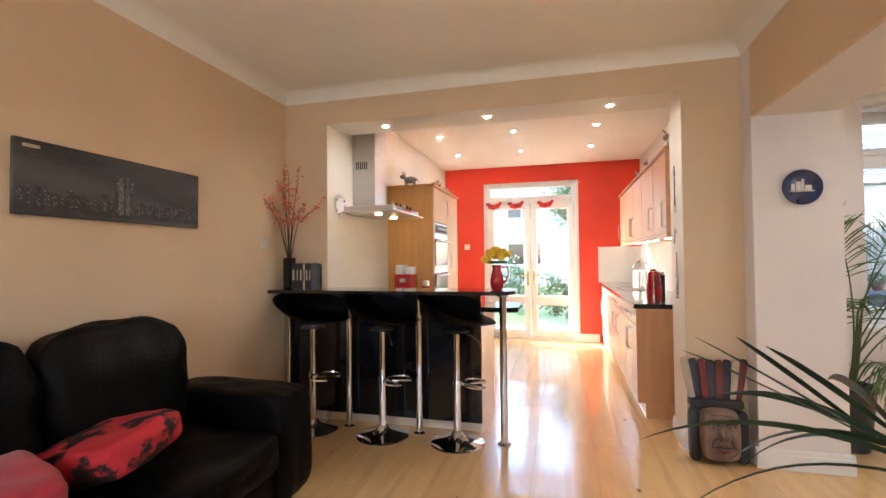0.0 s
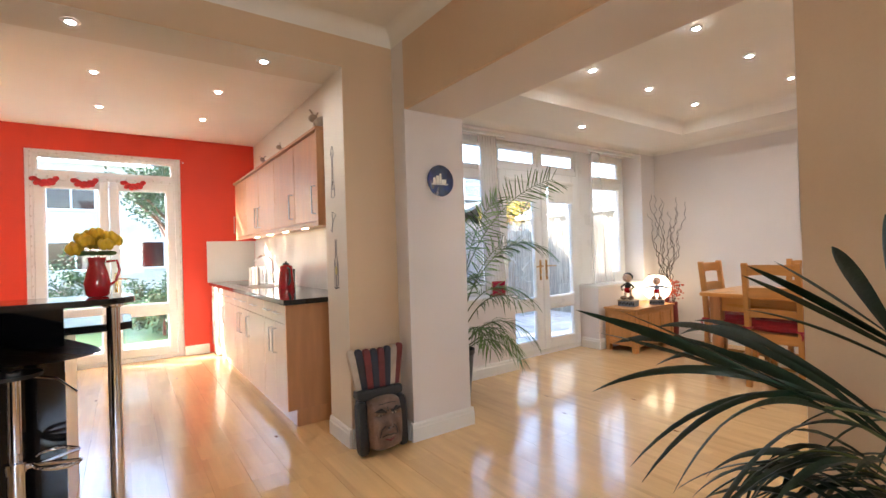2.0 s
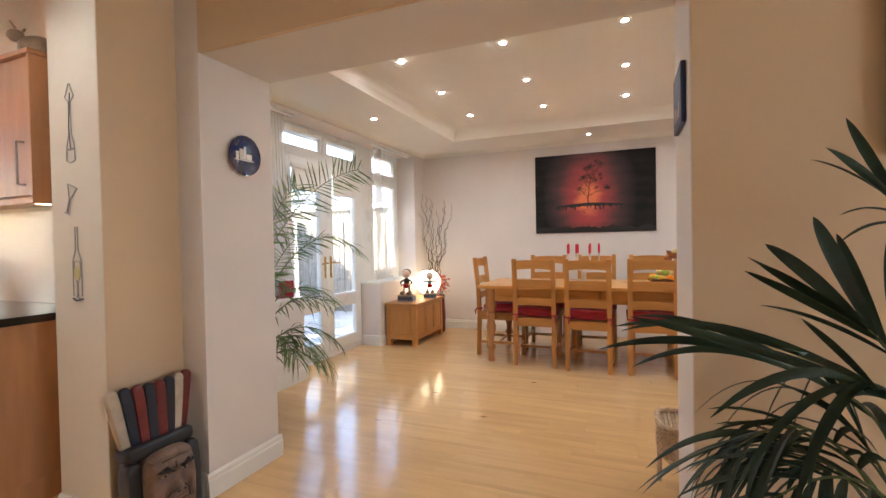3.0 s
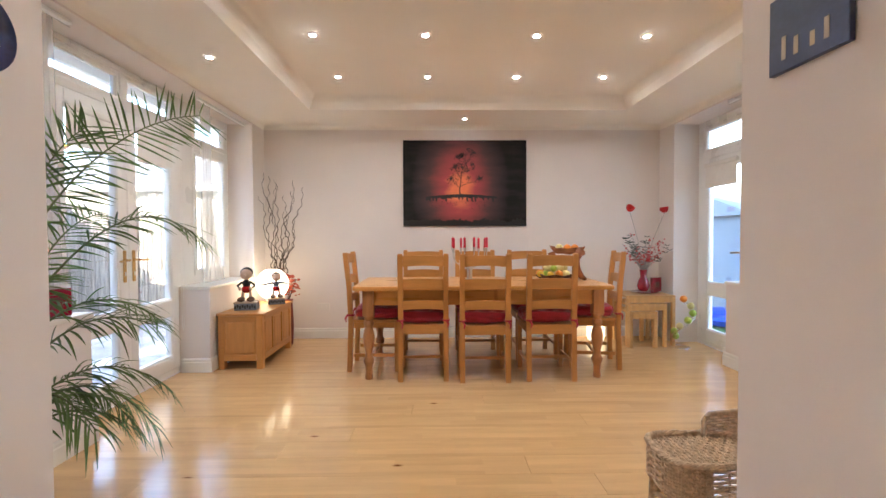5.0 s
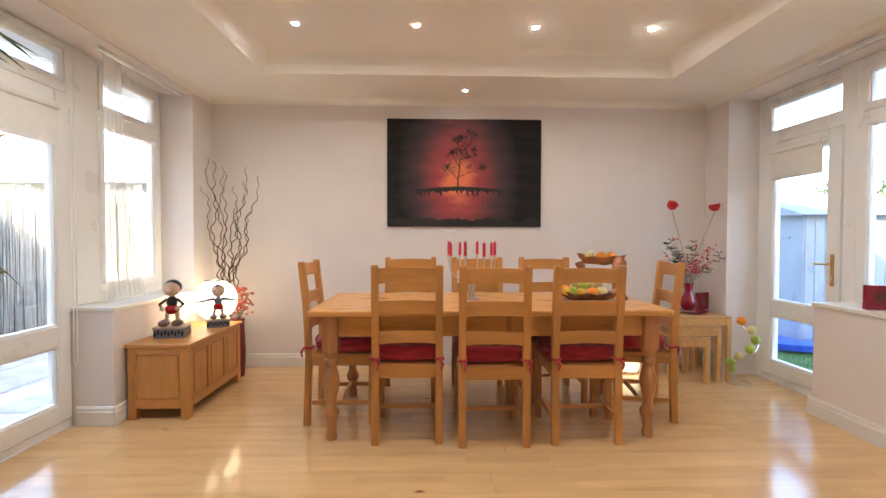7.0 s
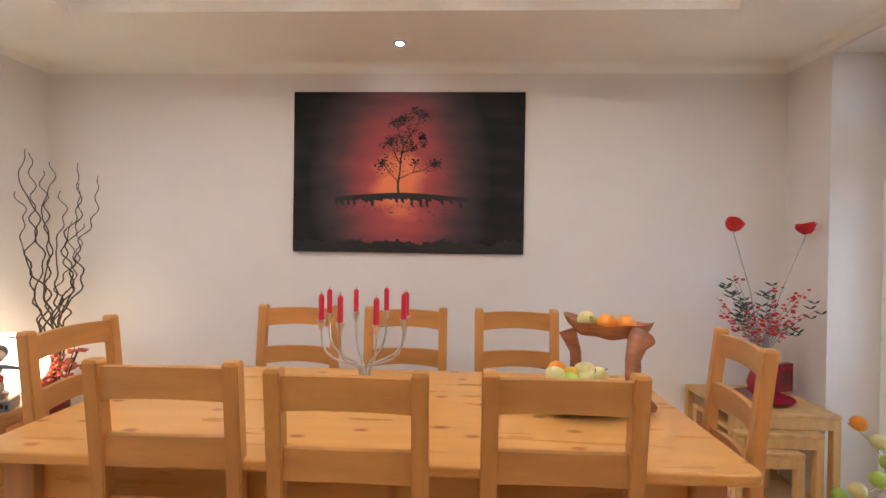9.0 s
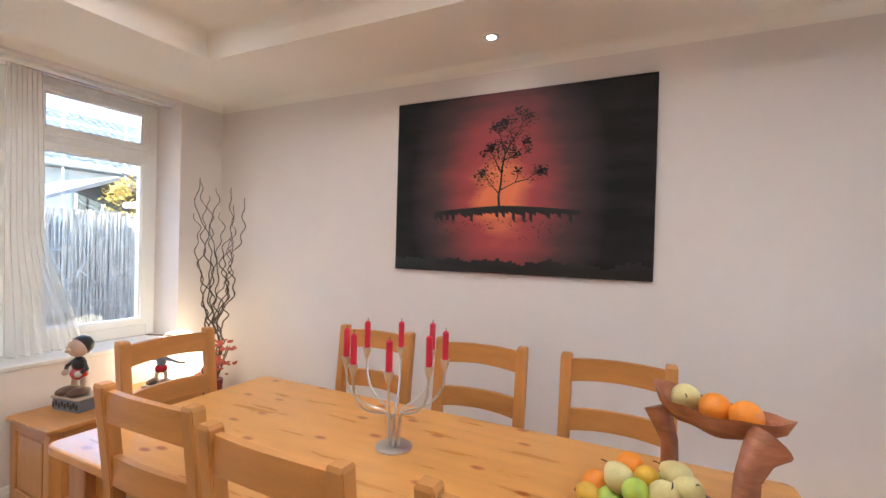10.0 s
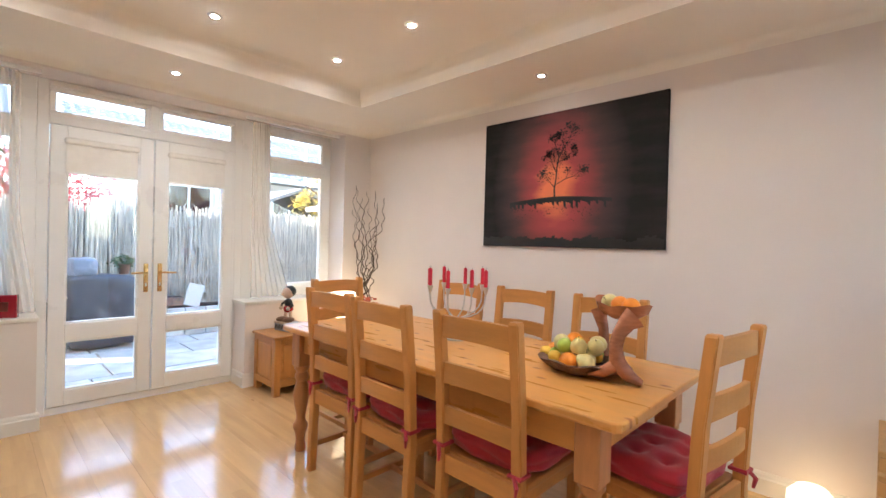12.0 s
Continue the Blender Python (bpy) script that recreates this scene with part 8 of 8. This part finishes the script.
def neighbour_house():
    t = thing("house", pose(0, 0, 0), "pale rendered house with a grey tiled roof and white scaffolding", "house")
    part("wall", B((5.2, 16.2, G, 16.0, 22.0, 3.45)), "render", t)
    tiled_roof(t, 4.8, 15.8, 16.4, 19.2, 3.45, 5.6, "x", 44, 16)
    part("fascia", B((4.8, 15.75, 3.32, 16.4, 15.80, 3.47)), "gloss_white", t)
    house_windows(t, [(7.0, 1.9, 1.4, 1.1), (10.4, 1.9, 1.4, 1.1), (13.2, 1.9, 1.2, 1.1)], 16.19, -1)
    s = thing("scaffolding", pose(0, 0, 0), "light steel scaffolding poles along the eaves", "scaffolding")
    for i in range(8):
        part("upright_pole", tube([(5.2 + i * 1.5, 15.2, G), (5.2 + i * 1.5, 15.2, 4.7)], 0.03, 7), "upvc", s, smooth=True)
    for z in (3.3, 3.9, 4.4):
        part("ledger", tube([(4.8, 15.2, z), (16.4, 15.2, z)], 0.03, 7), "upvc", s, smooth=True)
    part("scaffold_board", B((4.8, 15.0, 3.22, 16.4, 15.55, 3.26)), "fence_wood", s)
    t = thing("house", pose(0, 0, 0), "pale rendered neighbouring house seen beyond the kitchen garden", "house")
    part("wall", B((-7.5, 24.0, G, 3.5, 30.0, 5.2)), "render", t)
    tiled_roof(t, -7.9, 23.6, 3.9, 27.2, 5.2, 7.6, "x", 44, 14)
    house_windows(t, [(-5.6, 0.9, 1.8, 1.2), (-2.4, 0.9, 1.8, 1.2), (0.6, 0.9, 1.8, 1.2), (-5.6, 3.3, 1.6, 1.2), (-2.4, 3.3, 1.6, 1.2), (0.6, 3.3, 1.6, 1.2)], 23.99, -1)
    t = thing("garden_building", pose(0, 0, 0), "low wooden summerhouse with a pale gabled roof beyond the screen", "outbuilding")
    part("wall", B((7.7, 12.0, G, 10.8, 14.0, 2.0)), "fence_wood", t)
    bm = bmesh.new()
    prof = [(7.4, 2.0), (9.2, 2.75), (11.1, 2.0), (11.1, 1.93), (9.2, 2.66), (7.4, 1.93)]
    a = [bm.verts.new((x, 11.7, z)) for x, z in prof]
    b = [bm.verts.new((x, 14.3, z)) for x, z in prof]
    for i in range(6):
        bm.faces.new((a[i], a[(i + 1) % 6], b[(i + 1) % 6], b[i]))
    bm.faces.new(a)
    bm.faces.new(b[::-1])
    part("roof", bm, "tiles", t)


neighbour_house()


def own_exterior():
    # unseen upper block and overhang, drawn deep to keep sun off the dining room
    solo("upper_storey", B((-2.0, 4.0, 2.905, 1.85, 8.32, 5.1)), "render", "unseen rendered block above the kitchen, deepened to shade the dining room", kind="structure")
    solo("roof_edge", B((-2.3, 3.8, 5.102, 2.1, 8.90, 5.3)), "tiles", "unseen roof slab above the kitchen, added to hold off sun", kind="structure")
    solo("eaves", B((2.02, 4.675, 2.55, 6.5, 5.05, 2.62), (2.02, 5.0, 2.44, 6.5, 5.05, 2.549), (2.02, -1.0, 2.55, 6.5, -0.645, 2.62), (2.02, -1.0, 2.44, 6.5, -0.95, 2.549)), "gloss_white", "white boarded eaves over the windows", kind="structure")
    solo("roof_flat", B((-2.2, -2.3, 2.905, 1.85, 3.99, 3.0), (1.86, -1.0, 2.905, 6.5, 5.05, 3.0)), "tiles", "flat felt roof over the ground floor", kind="structure")


own_exterior()


def patio_things():
    t = thing("barbecue", pose(4.10, 7.45, G + 0.022, 0, 0, 4), "boxy barbecue under a creased black vinyl cover on the patio", "barbecue")
    part("cover", cushion(-0.37, -0.26, 0.02, 0.37, 0.26, 0.92, 0.12, wobble=0.03, n=18, power=7), "cover", t, "creased dark vinyl cover", smooth=True)
    part("lid", cushion(-0.33, -0.2, 0.90, -0.06, 0.2, 1.14, 0.4, wobble=0.012, n=10, power=3), "blue_grey", t, "blue-grey rounded lid", smooth=True)
    p = thing("flower_pot", pose(4.33, 7.42, G + 0.945), "terracotta pot of small flowers on the covered barbecue", "plant pot")
    part("pot", lathe([(0.05, 0), (0.08, 0.12), (0.09, 0.13), (0.08, 0.13)], 20), "mask_skin", p, smooth=True)
    crown(0, 0, 0.18, 0.16, 0.14, 0.10, 300, 0.022, "leaves", 33, p)
    t = thing("garden_table", pose(3.42, 7.05, G + 0.022, 0, 0, 15), "white metal garden table with thin legs", "garden table")
    part("top", lathe([(0.30, 0.68), (0.31, 0.69), (0.30, 0.70)], 28), "gloss_white", t)
    for k in range(4):
        a = k * 1.571 + 0.4
        part("leg", tube([(0.26 * math.cos(a), 0.26 * math.sin(a), 0.68), (0.28 * math.cos(a), 0.28 * math.sin(a), 0)], 0.014, 7), "gloss_white", t, smooth=True)
    t = thing("raised_bed", pose(5.05, 7.76, G + 0.022), "low stone raised bed in front of the willow screen", "planter")
    for k in range(6):
        part("block", B((-0.50 + k * 0.28, -0.20, 0, -0.226 + k * 0.28, 0.15, 0.40), bevel=0.012), "slab", t)
    part("soil", B((-0.46, -0.15, 0.4005, 1.14, 0.11, 0.42)), "soil", t)
    first_slab = thing("leaning_slab", pose(5.20, 7.62, G + 0.43), "pale stone slab leaning on the raised bed", "stone slab", "slabs on the raised bed")
    part("slab_face", moved(B((-0.11, -0.02, 0, 0.11, 0.02, 0.34), bevel=0.006), Matrix.Rotation(radians(-16), 4, "X") @ Matrix.Rotation(radians(18), 4, "Y")), "render", first_slab)
    copy_thing(first_slab, pose(4.68, 7.62, G + 0.43, 0, 0, 12))
    copy_thing(first_slab, pose(5.95, 7.64, G + 0.43, 0, 0, -8))
    t = thing("planter", pose(4.97, 7.70, G + 0.445), "small terracotta trough on the raised bed", "planter")
    part("box", B((-0.14, -0.08, 0, 0.14, 0.08, 0.13), bevel=0.01), "mask_skin", t)
    part("soil", B((-0.12, -0.06, 0.1305, 0.12, 0.06, 0.135)), "soil", t)
    t = thing("shed", pose(0, 0, 0), "grey-blue painted garden shed with a shallow gable", "shed")
    for i in range(14):
        part("wall_board", B((7.25, -4.2 + i * 0.13, G, 7.27, -4.2 + i * 0.13 + 0.124, 1.50), bevel=0.003), "shed", t)
    part("wall", B((7.272, -4.2, G, 9.4, -2.38, 1.50)), "shed", t)
    part("front_wall", B((7.25, -2.378, G, 9.4, -2.36, 1.50), bevel=0.002), "shed", t)
    bm = bmesh.new()
    prof = [(7.1, 1.50), (8.3, 1.86), (9.5, 1.50)]
    a = [bm.verts.new((x, -2.25, z)) for x, z in prof]
    b = [bm.verts.new((x, -4.35, z)) for x, z in prof]
    for i in range(3):
        bm.faces.new((a[i], a[(i + 1) % 3], b[(i + 1) % 3], b[i]))
    bm.faces.new(a)
    bm.faces.new(b[::-1])
    part("roof", bm, "shed", t)
    for z in (0.25, 1.2):
        part("hinge", B((7.45, -2.358, z, 7.75, -2.345, z + 0.04), bevel=0.003), "shed", t)
    t = thing("play_mat", pose(7.35, -2.15, G + 0.01, 0, 0, 12), "blue plastic paddling pool lying on the grass", "paddling pool")
    part("pool", lathe([(0.5, 0), (0.62, 0.02), (0.66, 0.10), (0.62, 0.14), (0.55, 0.08), (0.5, 0.03)], 32), "blue", t, smooth=True)


patio_things()


# ---- floorboards ----
def floorboards():
    floor_ob = bpy.data.objects["floor"]
    rng = random.Random(4)
    W, L = 0.19, 2.2
    cache = {}
    areas = [(-1.86, 1.53, -2.0, 3.64), (-1.475, 1.53, 3.64, 7.62), (1.53, 5.95, -0.29, 4.33), (3.262, 4.63, 4.33, 4.60), (4.70, 5.62, -0.57, -0.29)]
    for x0, x1, y0, y1 in areas:
        i = math.floor(x0 / W)
        while i * W < x1 - 1e-4:
            a, b = max(x0, i * W), min(x1, (i + 1) * W)
            if b - a > 0.01:
                start = -2.6 - random.Random(i).random() * L
                k = 0
                while start + k * L < y1:
                    c, d = max(y0, start + k * L), min(y1, start + (k + 1) * L)
                    if d - c > 0.02:
                        key = (round(b - a, 4), round(d - c, 4))
                        if key not in cache:
                            g = 0.0003
                            cache[key] = mesh_of("board", B((-(b - a) / 2 + g, -(d - c) / 2 + g, -0.011, (b - a) / 2 - g, (d - c) / 2 - g, 0), bevel=0.0004), "plank")
                        ob = new("floorboard", cache[key])
                        ob.location = ((a + b) / 2, (c + d) / 2, 0)
                        ob.parent = floor_ob
                    k += 1
            i += 1


floorboards()
